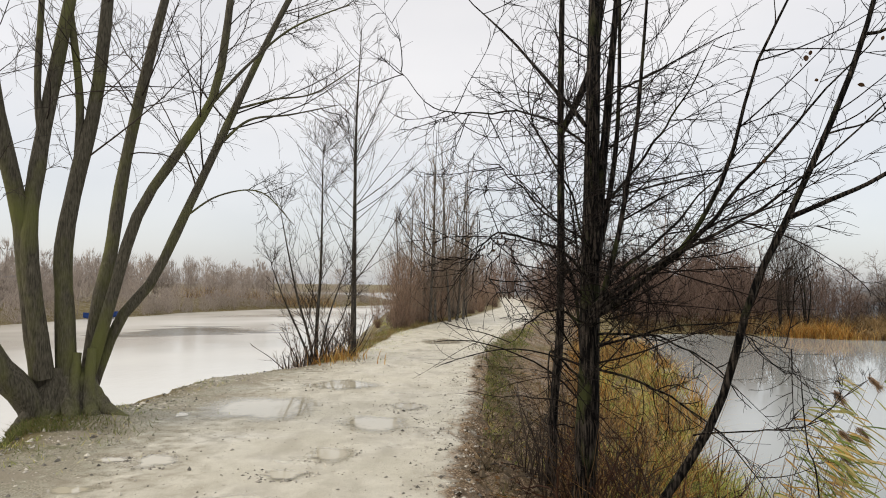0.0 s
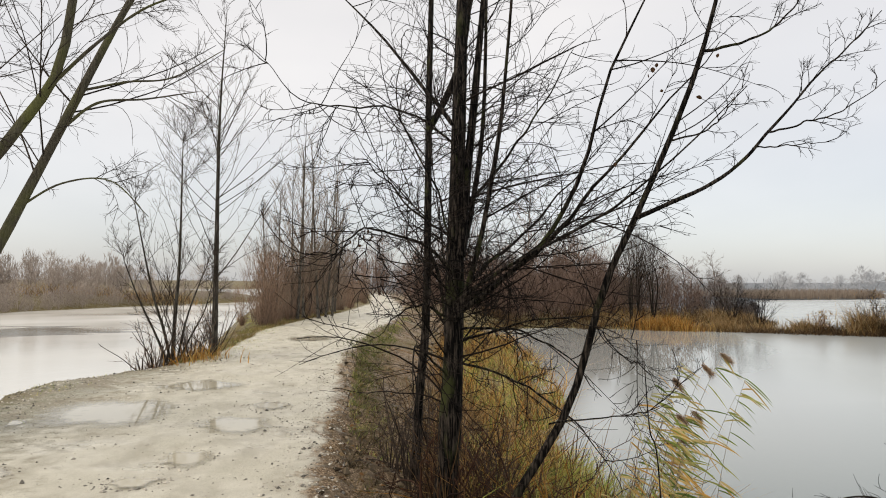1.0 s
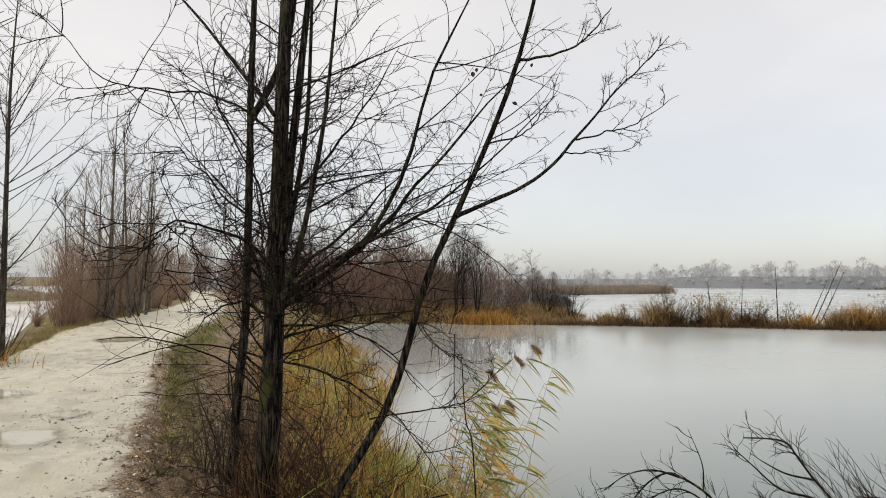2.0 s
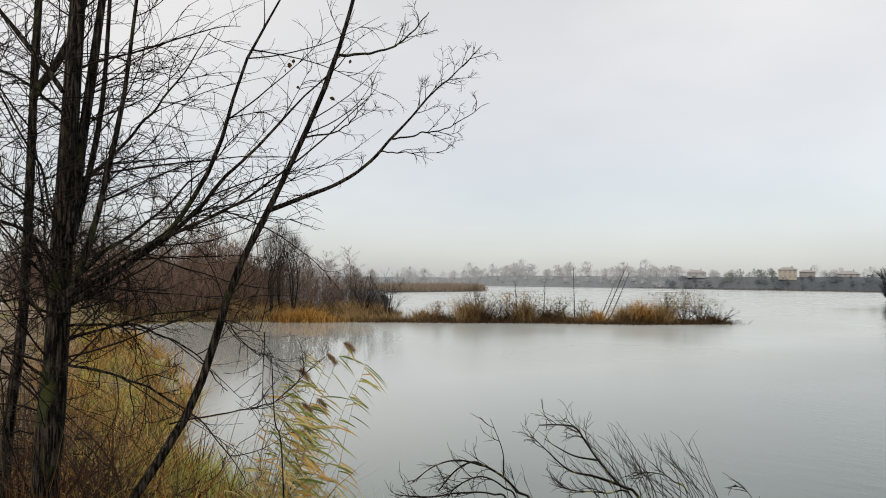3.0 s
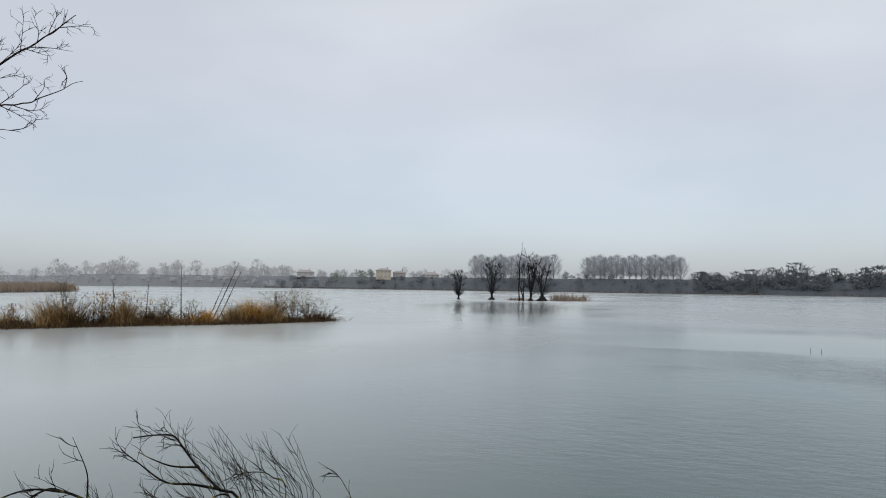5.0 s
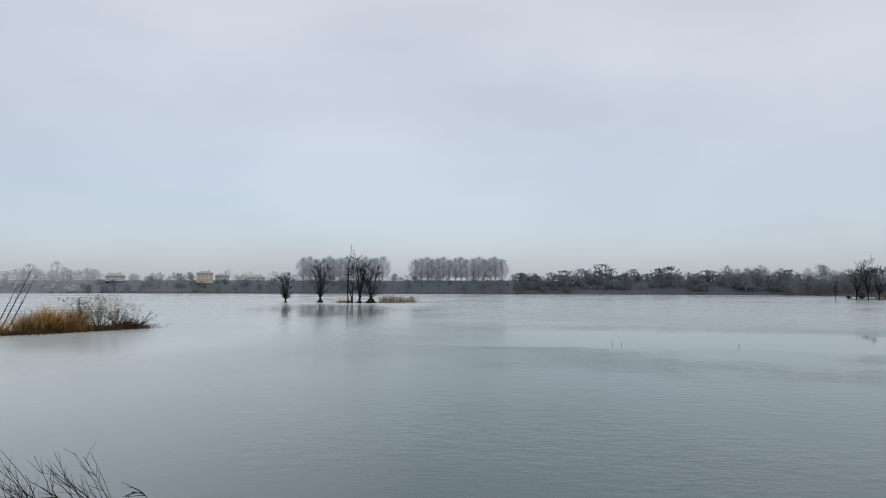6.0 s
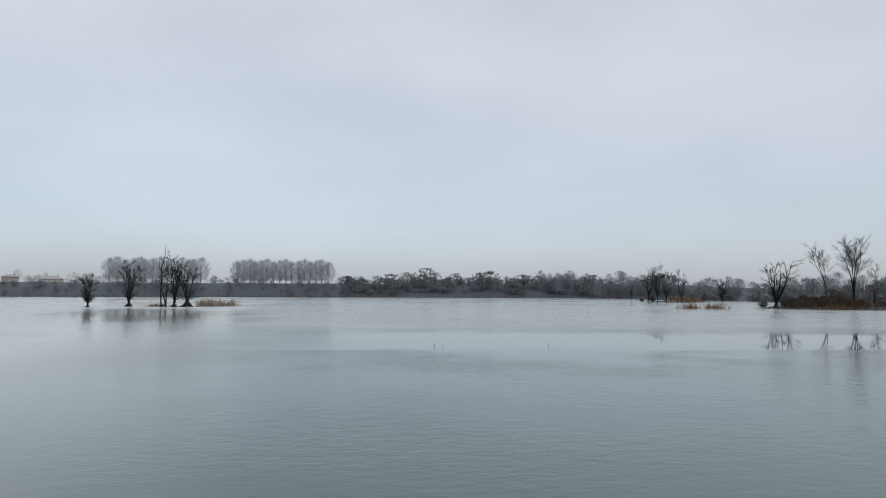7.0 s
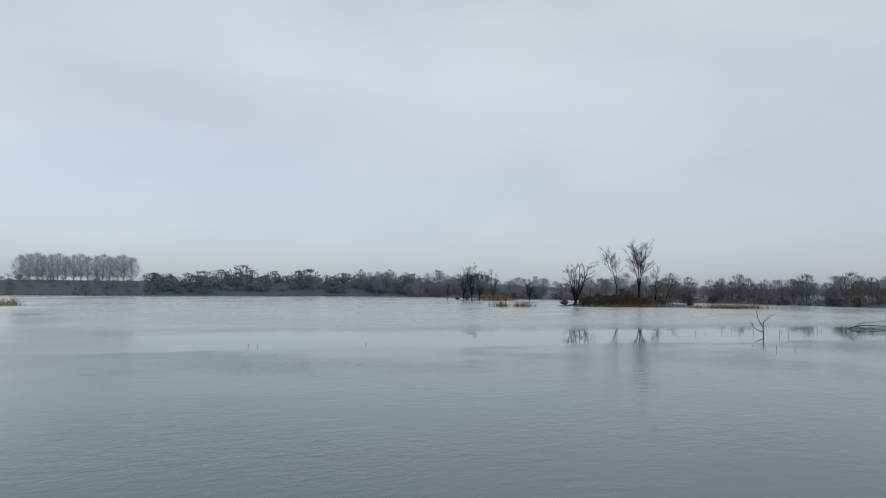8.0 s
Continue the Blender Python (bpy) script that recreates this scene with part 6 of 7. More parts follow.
# ---- woods, too many to count ----
def wood_tree(seed, height, kind, least, many, near):
    """One small bare tree or bush as arrays, for the woods."""
    rng = np.random.default_rng(seed)
    if kind == "bush":
        n = int(14 * many)
        a, out = rng.uniform(0, 6.28, n), np.abs(rng.normal(0, 0.45, n))
        pts, rad = grow(rng, rng.normal(0, 0.14 * height, (n, 3)) * [1, 1, 0], np.stack([np.cos(a) * out, np.sin(a) * out, np.ones(n)], -1), height * rng.uniform(0.5, 1, n), np.full(n, 0.005 * height + least), 3, 0.1, 0.03)
        ln = np.full(n, height * 0.8)
        spec = ((6, 0.42, 2), (5, 0.5, 1)) if near else ((6, 0.45, 1), (4, 0.6, 1))
    else:
        s = [stem([(0, 0, -0.3), (rng.normal(0, 0.04) * height, rng.normal(0, 0.04) * height, height * 0.5), (rng.normal(0, 0.08) * height, rng.normal(0, 0.08) * height, height)], 0.0065 * height, 0.002 * height, 0, 1.2, 8) for _ in range(2 if kind == "twin" else 1)]
        pts, rad, ln = np.stack([q[0] for q in s]), np.stack([q[1] for q in s]), np.array([q[2] for q in s])
        spec = ((int((34 if len(s) == 1 else 18) * many), 0.34, 3 if near else 1), (12 if near else 7, 0.5, 1))
    v, f = tubes(pts, rad, 4)
    made = [(v, three(f))]
    for count, ratio, segs in spec:
        st, w, ln, r = spawn(rng, pts, rad, ln, count, 0.12, 0.99, 0.9, ratio, 0.2, thin=0.5, shrink=0.55)
        pts, rad = grow(rng, st, w, ln, np.maximum(r, least), segs, 0.12, 0.08)
        v, f = spikes(pts, rad) if segs == 1 else tubes(pts, rad, 3)
        made.append((v, three(f)))
    return joined(made)


SHAPES = [(7, "one"), (8, "one"), (7, "twin"), (6, "twin"), (3.2, "bush"), (3.8, "bush"), (2.8, "bush")]
WOODS_NEAR = [wood_tree(700 + k, h, kind, 0.015, 0.85, True) for k, (h, kind) in enumerate(SHAPES)]
WOODS_DISTANT = [fuzz_tree(720 + k, h, kind, 0.062, 100, 3) for k, (h, kind) in enumerate(SHAPES)]
WOODS_SOFT = [fuzz_tree(780 + k, h, kind, 0.095, 105, 3) for k, (h, kind) in enumerate(SHAPES)]
WOODS_EAST = [fuzz_tree(760 + k, h, kind, 0.033, 215, 4) for k, (h, kind) in enumerate(SHAPES)]
WOODS_MISTY = [fuzz_tree(740 + k, h, kind, 0.0195, 290, 4) for k, (h, kind) in enumerate(SHAPES)]


def build_woods(name, label, rng, x, y, height, mat, bushes=0.4, z=None, kinds=WOODS_NEAR, wide=1.1):
    pieces = []
    z = height_at(x, y) if z is None else z
    for px, py, pz, h in zip(x, y, z, height):
        k = int(rng.integers(4, 7)) if rng.random() < bushes else int(rng.integers(0, 4))
        v, f = kinds[k]
        s = h / 7.0 * rng.uniform(0.8, 1.2) * (1.35 if k > 3 else 1.0)
        a = rng.uniform(0, 6.28)
        turn = np.array([[math.cos(a), -math.sin(a), 0], [math.sin(a), math.cos(a), 0], [0, 0, 1]])
        pieces.append((v @ turn.T * np.array([s * wide, s * wide, s]) + np.array([px, py, pz]), f))
    ob = mesh_object(name, *joined(pieces), mat)
    return tagged(ob, label, "woods", kind="stuff")


def scatter(rng, n, corners):
    """Random places in a four-cornered field."""
    u, v = rng.random(n)[:, None], rng.random(n)[:, None]
    a, b, c, d = (np.array(q, float) for q in corners)
    p = (a * (1 - u) + b * u) * (1 - v) + (d * (1 - u) + c * u) * v
    return p[:, 0], p[:, 1]


def polar(az, d):
    return d * np.sin(np.radians(az)), d * np.cos(np.radians(az))


def build_all_woods():
    rng = np.random.default_rng(66)
    n = 54
    x, y = scatter(rng, n, [(13, 46.0), (23.5, 44.0), (34, 78), (16, 84)])
    build_woods("lakeside_woods", "dark brown bare woods behind the bay", rng, x, y, rng.uniform(5, 8, n), MAT_WOODS, 0.75)
    n = 90
    x, y = scatter(rng, n, [(13, 46.5), (24, 44), (36, 76), (16, 80)])
    build_woods("lakeside_scrub", "fine brown scrub between the trunks behind the bay", rng, x, y, rng.uniform(4, 7, n), MAT_WOODS, 0.8, kinds=WOODS_MISTY)
    n = 16
    x, y = scatter(rng, n, [(24.5, 44.5), (29.5, 46), (42, 66), (33, 68)])
    build_woods("point_woods", "brown bare trees thinning out towards the point", rng, x, y, rng.uniform(3.4, 5.2, n), MAT_WOODS, 0.4)
    n = 30
    x, y = scatter(rng, n, [(25, 43.5), (34, 47), (44, 62), (31, 54)])
    build_woods("point_scrub", "low brown scrub at the point of the woods", rng, x, y, rng.uniform(1.5, 3.0, n), MAT_TWIG_BROWN, 0.8, kinds=WOODS_MISTY)
    n = 42
    x, y = scatter(rng, n, [(7, 50), (15, 46), (24, 70), (13, 85)])
    build_woods("lakeside_brush", "dark brown brushwood beside the far track", rng, x, y, rng.uniform(5, 8, n), MAT_WOODS, 0.6)
    n = 70
    x, y = scatter(rng, n, [(-8, 116), (20, 95), (60, 130), (-5, 150)])
    build_woods("track_end_woods", "bare woods closing the end of the track", rng, x, y, rng.uniform(6, 9, n), MAT_WOODS, 0.4, kinds=WOODS_MISTY)
    n = 55
    x, y = scatter(rng, n, [(58, 88), (84, 122), (120, 180), (60, 150)])
    build_woods("bay_woods", "grey-brown bare woods behind the reed bed", rng, x, y, rng.uniform(3, 5.5, n), MAT_WOODS_BAY, 0.5, kinds=WOODS_MISTY)
    n = 125
    t = rng.random(n)
    bx, by = np.interp(t, [0, 0.3, 0.5, 0.75, 1], [-34, -31, -29.5, -24, -10]), np.interp(t, [0, 0.3, 0.5, 0.75, 1], [28, 58, 72, 92, 118])
    deep = 0.5 + 22 * rng.random(n) ** 1.2
    low = np.linspace(0.1, 0.98, 70) + rng.normal(0, 0.004, 70)
    lx, ly = np.interp(low, [0, 0.3, 0.5, 0.75, 1], [-34, -31, -29.5, -24, -10]), np.interp(low, [0, 0.3, 0.5, 0.75, 1], [28, 58, 72, 92, 118])
    build_woods("river_brush", "low haze-paled brown brush at the river's waterline", rng, lx + rng.uniform(-0.8, 1.6, 70) - np.where(np.abs(ly - 60) < 5, 5, 0), ly + rng.uniform(-0.4, 0.8, 70), rng.uniform(2.6, 5.0, 70), MAT_WOODS_MIST, 1.0, z=np.full(70, -1.1), kinds=WOODS_MISTY)
    build_woods("river_woods", "haze-paled brown leafless thickets on the far bank of the river", rng, bx - deep * 0.9, by + deep * 0.45, rng.uniform(5, 7.5, n) * np.where(deep > 12, 0.80, 0.58), MAT_WOODS_MIST, 0.7, kinds=WOODS_MISTY, wide=1.6)
    n = 120
    t = rng.random(n)
    px, py = np.interp(t, [0, 0.5, 1], [-52, -44, -26]), np.interp(t, [0, 0.5, 1], [48, 82, 112])
    build_woods("river_saplings", "thin haze-paled saplings rising behind the river brush", rng, px + rng.normal(0, 4, n), py + rng.normal(0, 4, n), rng.uniform(3.6, 5.6, n), MAT_WOODS_MIST, 0.0, kinds=WOODS_DISTANT, wide=0.8)
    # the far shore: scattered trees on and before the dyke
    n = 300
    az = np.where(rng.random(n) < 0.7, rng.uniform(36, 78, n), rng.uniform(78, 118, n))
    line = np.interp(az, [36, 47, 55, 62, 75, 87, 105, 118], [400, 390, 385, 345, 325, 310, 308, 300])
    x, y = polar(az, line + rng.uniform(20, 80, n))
    build_woods("far_woods", "distant haze-greyed trees along the dyke of the far shore", rng, x, y, rng.uniform(4.5, 8.5, n) * np.where(az < 60, 1.3, 0.75), MAT_WOODS_FAR, 0.85, kinds=WOODS_DISTANT, wide=1.5)
    n = 330
    az = rng.uniform(92, 119, n)
    x, y = polar(az, np.interp(az, [92, 105, 119], [299, 304, 294]) + rng.uniform(0, 26, n))
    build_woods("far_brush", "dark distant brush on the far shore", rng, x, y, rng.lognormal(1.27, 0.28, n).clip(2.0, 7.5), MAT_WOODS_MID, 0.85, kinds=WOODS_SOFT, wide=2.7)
    # the same scrub twice: the northern stretch takes the haze-paled colour
    for n, first, last, mat, label in ((70, 40, 58, MAT_WOODS_FAR, "low scrub in a haze-paled colour on the northern dyke"), (140, 58, 95, MAT_WOODS_MID, "low dark scrub covering the dyke")):
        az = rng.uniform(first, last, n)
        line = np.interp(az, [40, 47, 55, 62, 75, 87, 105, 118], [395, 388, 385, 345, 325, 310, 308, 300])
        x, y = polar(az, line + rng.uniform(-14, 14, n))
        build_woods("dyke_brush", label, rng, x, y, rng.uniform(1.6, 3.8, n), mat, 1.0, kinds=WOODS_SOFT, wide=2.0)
    n = 26
    x, y = polar(rng.uniform(62.3, 66.0, n), 345 + rng.uniform(5, 18, n))
    build_woods("garden_evergreens", "haze-greyed green garden trees beside the ochre house", rng, x, y, rng.uniform(3.5, 6.0, n), MAT_EVERGREEN, 0.6, kinds=WOODS_DISTANT, wide=1.2)
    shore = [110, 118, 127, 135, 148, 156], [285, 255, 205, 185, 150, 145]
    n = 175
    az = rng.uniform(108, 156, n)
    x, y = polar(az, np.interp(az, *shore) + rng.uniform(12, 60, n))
    build_woods("hazed_east_woods", "woods closing the lake's end, tinted blue-grey for haze", rng, x, y, rng.uniform(5.2, 8.2, n) * np.where(az > 134, 0.72, 1.0), MAT_WOODS_BLUE, 0.3, kinds=WOODS_EAST, wide=1.5)
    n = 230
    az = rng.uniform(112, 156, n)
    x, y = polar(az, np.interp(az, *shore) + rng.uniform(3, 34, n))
    build_woods("east_woods", "haze-blued bare woods along the lake's eastern shore", rng, x, y, rng.uniform(4.5, 7.5, n) * np.interp(az, [128, 131, 136, 144, 150], [0.72, 0.9, 0.72, 0.75, 1.0]), MAT_WOODS_EAST, 0.5, kinds=WOODS_EAST, wide=1.5)
    n = 120
    az = rng.uniform(120, 156, n)
    x, y = polar(az, np.interp(az, *shore) + rng.uniform(-2, 5, n))
    build_woods("east_brush", "dark low brush at the water of the eastern shore", rng, x, y, rng.uniform(1.8, 3.6, n), MAT_SHORE_BRUSH, 1.0, kinds=WOODS_EAST, wide=2.1, z=np.full(n, -1.15))


build_all_woods()
for number, (bx, by, bh) in enumerate([(20.8, 42.3, 5.2), (21.5, 42.6, 5.8), (22.3, 42.2, 5.0)]):
    rngs = np.random.default_rng(1400 + number)
    root = build_tree("bay_tree", "dark dense bare tree at the water of the bay", [stem([(bx, by, -1.1), (bx + rngs.normal(0, 0.2), by, bh * 0.35), (bx + rngs.normal(0, 0.6), by, bh - 1.4)], 0.06, 0.015, 0, 1.5, 12) for _ in range(3)],
                      [dict(n=22, ratio=0.3, lo=0.1, angle=0.7, segs=4, sides=3, wiggle=0.1, up=0.05, least=0.6, min_r=0.012)], MAT_BARK_DARK, MAT_TWIG_BROWN, 1410 + number, group="bay trees", sides=6)
    v, f = fuzz_tree(1420 + number, bh + 1.0, "twin", 0.009, 900)
    tagged(mesh_object("crown_twig", v * [0.7, 0.7, 1], f, MAT_TWIG_BROWN, root), kind="stuff")


# ---- reed island and reed beds ----
def strip_points(rng, n, line, half):
    p = np.array(line, float)
    seg = np.linalg.norm(np.diff(p, axis=0), axis=1)
    t = rng.random(n) * seg.sum()
    run = np.r_[0, np.cumsum(seg)]
    cx, cy = np.interp(t, run, p[:, 0]), np.interp(t, run, p[:, 1])
    return cx + rng.normal(0, half, n), cy + rng.normal(0, half, n)


ISLAND = [(22.0, 40.2, 2.2, 1.35, 1), (25.0, 39.0, 1.3, 1.2, 0), (27.3, 38.2, 1.0, 1.1, 0), (29.2, 36.7, 0.9, 1.3, 0), (30.0, 35.8, 0.7, 1.0, 2), (31.4, 34.6, 0.8, 2.7, 0), (32.3, 33.9, 0.7, 2.3, 2), (33.6, 33.2, 0.7, 1.0, 2),
          (34.7, 32.5, 0.9, 1.5, 0), (36.0, 31.4, 0.8, 1.2, 2), (37.4, 30.6, 0.9, 1.2, 0), (38.6, 29.5, 0.8, 1.3, 1), (39.8, 27.9, 0.9, 1.7, 0), (40.8, 27.1, 0.9, 1.9, 1), (41.8, 26.3, 0.9, 1.7, 0), (40.2, 27.0, 1.4, 0.8, 2), (43.2, 25.4, 1.0, 1.0, 2), (44.9, 24.5, 0.8, 0.8, 2)]


def build_reed_beds():
    rng = np.random.default_rng(77)
    # clumps along the island: place, length along it, height, and which growth
    for cx, cy, half, tall, kind in ISLAND:
        mat, label, per, spread = ((MAT_REED_BROWN, "brown reeds on the low island", 900, 0.26), (MAT_REED_ORANGE, "orange-tan dead sedge on the low island", 950, 0.2), (MAT_SEDGE_DARK, "dark trampled sedge at the island's waterline", 800, 0.5))[kind]
        n = int(per * max(half, 0.5))
        u = rng.normal(0, half * 0.42, n)
        x, y = cx + 0.80 * u + rng.normal(0, 0.35, n), cy - 0.60 * u + rng.normal(0, 0.35, n)
        tuft = 0.35 + 0.85 * np.clip(fbm(x * 1.3, y * 1.3, 91) + 0.5, 0, 1.2)
        h = 1.12 * tall * tuft * rng.uniform(0.35, 1.1, n)
        field("island_reeds", label, rng, x, y, h.clip(0.1), rng.uniform(0.022, 0.050, n), mat, spread=spread, nod=0.45, category="reeds", z=np.maximum(height_at(x, y), WATER) - 0.05)
    n = 5000
    t = rng.random(n)
    x, y = np.interp(t, [0, 0.3, 0.5, 0.75, 1], [25.0, 30.6, 35.1, 39.6, 46.3]) + rng.normal(0, 0.55, n), np.interp(t, [0, 0.3, 0.5, 0.75, 1], [38.9, 34.6, 31.2, 26.8, 23.8]) + rng.normal(0, 0.55, n)
    field("island_litter", "low brown broken sedge along the island's rim", rng, x, y, rng.uniform(0.1, 0.62, n), rng.uniform(0.02, 0.04, n), MAT_SEDGE_DARK, spread=0.8, nod=0.6, category="reeds", z=np.maximum(height_at(x, y), WATER) - 0.03)
    for k, (mat, tussocks, tall) in enumerate([(MAT_REED_BROWN, 70, 1.05), (MAT_SEDGE_DARK, 70, 0.9)]):
        tx, ty = scatter(rng, tussocks, [(18.5 if k == 0 else 10, 42.6), (29, 39.9), (34, 46), (20 if k == 0 else 13, 50)])
        size = rng.uniform(0.1, 1.0, tussocks) ** 1.4 * 1.3 + 0.15
        own = np.repeat(np.arange(tussocks), 80)
        n = len(own)
        x, y = tx[own] + rng.normal(0, 0.38, n), ty[own] + rng.normal(0, 0.38, n)
        field("bay_reeds", "orange-brown reeds fringing the bay", rng, x, y, tall * size[own] * rng.uniform(0.4, 1.1, n), rng.uniform(0.02, 0.045, n), mat, spread=0.3, nod=0.4, category="reeds", z=np.maximum(height_at(x, y), WATER) - 0.05)
    n = 1500
    x, y = strip_points(rng, n, [(-33.0, 83.0), (-30.5, 92.0), (-24.0, 94.5), (-18.5, 101.0)], 1.1)
    field("river_reeds", "tan reeds along the far bank of the river", rng, x + 1.5, y - 0.5, rng.uniform(0.7, 1.9, n), rng.uniform(0.04, 0.09, n), MAT_REED_BROWN, spread=0.25, nod=0.4, category="reeds", z=np.maximum(height_at(x, y), WATER) - 0.1)
    x, y = scatter(rng, 5500, [(86, 124), (131, 137), (136, 146), (80, 140)])
    n = len(x)
    field("reed_bed", "even tan reed bed across the bay", rng, x, y, rng.uniform(1.3, 2.1, n), rng.uniform(0.08, 0.16, n), MAT_REED_PALE, spread=0.15, nod=0.2, category="reeds", segs=2)
    x, y = strip_points(rng, 3200, [(302, 205), (304, 150), (299, 90), (297, 40), (299, -15), (287, -85)], 1.6)
    field("shore_fringe", "low reed fringe along the far shore, its brown dulled for haze", rng, x - 1.0, y, rng.uniform(0.5, 1.3, 3200), rng.uniform(0.2, 0.4, 3200), MAT_REED_HAZE, spread=0.2, nod=0.2, category="reeds", z=np.full(3200, WATER - 0.05), segs=1)
    for k, (cx, cy, n, h, s) in enumerate([(126.5, 20.0, 110, 1.9, 0.5), (127, 18.6, 100, 2.0, 0.5), (127.5, 17.2, 110, 1.8, 0.5), (128.5, 15.2, 90, 1.7, 0.5), (128, 17.0, 160, 1.0, 1.7), (124.5, 27, 160, 0.7, 1.2), (101, -86, 1200, 1.2, 4.5), (106, -61.5, 160, 1.3, 1.0), (104.6, -65, 160, 1.2, 1.0), (86, -95, 900, 0.8, 3.4), (169.5, -97, 500, 2.0, 3.0)]):
        x, y = cx + rng.normal(0, s * 0.75, n), cy + rng.normal(0, s, n)
        field("islet_reeds", "dry reed tufts on a small islet in the lake", rng, x, y, h * rng.uniform(0.5, 1.1, n), rng.uniform(0.05, 0.11, n), MAT_REED_PALE if k < 5 else MAT_SEDGE_DARK if k == 6 else MAT_REED_RUST, spread=0.2, nod=0.3, category="reeds", z=np.maximum(height_at(x, y), WATER) - 0.05, segs=2)
    # shrubs on the island: place, height, how far they spread, how leafy
    for k, (x, y, h, wide, leafy, mat) in enumerate([(29.9, 36.0, 1.25, 0.5, 120, MAT_TWIG_RED), (33.7, 33.2, 1.9, 0.6, 220, MAT_TWIG_BROWN), (34.8, 32.4, 2.0, 0.5, 220, MAT_TWIG_BROWN), (33.0, 33.4, 1.3, 1.4, 20, MAT_TWIG_DARK), (35.9, 31.4, 1.5, 1.0, 60, MAT_TWIG_DARK), (36.8, 31.0, 1.6, 0.8, 120, MAT_TWIG_DARK),
                                                     (38.0, 30.0, 1.4, 0.9, 90, MAT_TWIG_BROWN), (42.2, 26.2, 2.0, 0.5, 260, MAT_TWIG_BRAMBLE), (43.3, 25.6, 2.1, 0.55, 260, MAT_TWIG_BRAMBLE), (44.5, 25.0, 1.9, 0.9, 170, MAT_TWIG_DARK), (45.5, 24.4, 1.4, 1.3, 60, MAT_TWIG_DARK), (29.0, 40.6, 3.1, 0.35, 0, MAT_TWIG_DARK), (27.6, 41.4, 2.8, 0.35, 0, MAT_TWIG_DARK), (32.0, 34.2, 2.5, 0.35, 80, MAT_TWIG_BROWN), (40.6, 27.6, 1.3, 0.9, 50, MAT_TWIG_DARK)]):
        bush = build_bush("island_shrub", "bare dark shrub behind the island reeds" if leafy == 0 else "sparse shrub with a few faded leaves among the island reeds", (x, y, -1.15), h * 1.12, wide, 26, mat, mat, 400 + k, "island shrubs", thick=0.016, min_r=0.008, up=0.02 if wide < 0.7 else -0.06, crook=0.13)
        if leafy:
            leafy = int(leafy * 1.7)
            a, d = rng.uniform(0, 6.28, leafy), np.abs(rng.normal(0, 0.5, leafy)) * h * 0.7
            at = np.stack([d * np.cos(a), d * np.sin(a), h * rng.uniform(0.2, 1.05, leafy) ** 0.8], -1)
            v, f = blades(rng, at, rng.uniform(0.06, 0.12, leafy), rng.uniform(0.04, 0.07, leafy), rng.normal(0, 0.6, (leafy, 3)), rng.normal(0, 0.5, (leafy, 3)), 1)
            tagged(mesh_object("foliage", v, f, MAT_SHRUB_LEAF if x > 36 else MAT_REED_BROWN, bush, "sparse faded leaves"), kind="stuff")
    for k, (x, y, a, ln) in enumerate([(26.5, 39.6, 0.2, 2.6), (30.6, 37.2, -0.7, 2.2), (34.0, 32.6, -1.0, 1.8), (24.2, 40.6, 0.1, 2.0), (37.8, 28.0, -0.5, 1.6)]):
        way = np.array([math.cos(a), math.sin(a), 0.04])
        p0 = np.array([x, y, -1.17])
        build_tree("driftwood_log", "dark wet log lying at the island's waterline", [stem([p0, p0 + way * ln * 0.5 + [0, 0, 0.05], p0 + way * ln], 0.07, 0.04, 0, 1, 8)], [dict(n=4, ratio=0.2, lo=0.3, angle=0.9, segs=3, sides=3, min_r=0.01)], MAT_BARK_DARK, MAT_TWIG_DARK, 460 + k, "log", "driftwood", 7)
    for k, (x, y, h, lx) in enumerate([(37.9, 30.7, 3.7, -0.1), (39.3, 29.4, 4.1, 1.75), (39.5, 29.1, 3.4, 1.5), (39.1, 29.6, 2.6, 1.1), (34.4, 32.8, 2.7, -0.2), (36.0, 31.9, 2.5, 0.1)]):
        build_tree("bare_pole_tree", "bare dead stem sticking up from the island reeds", [stem([(x, y, -1.2), (x + lx * 0.4, y - lx * 0.25, -1.1 + h * 0.42), (x + lx, y - lx * 0.5, -1.1 + h)], 0.046, 0.010, 0, 1, 10)], [dict(n=9, ratio=0.25, lo=0.3, angle=0.45, segs=4, sides=3, min_r=0.009, up=0.06)], MAT_BARK_DARK, MAT_TWIG_DARK, 440 + k, group="dead stems", sides=6)


build_reed_beds()


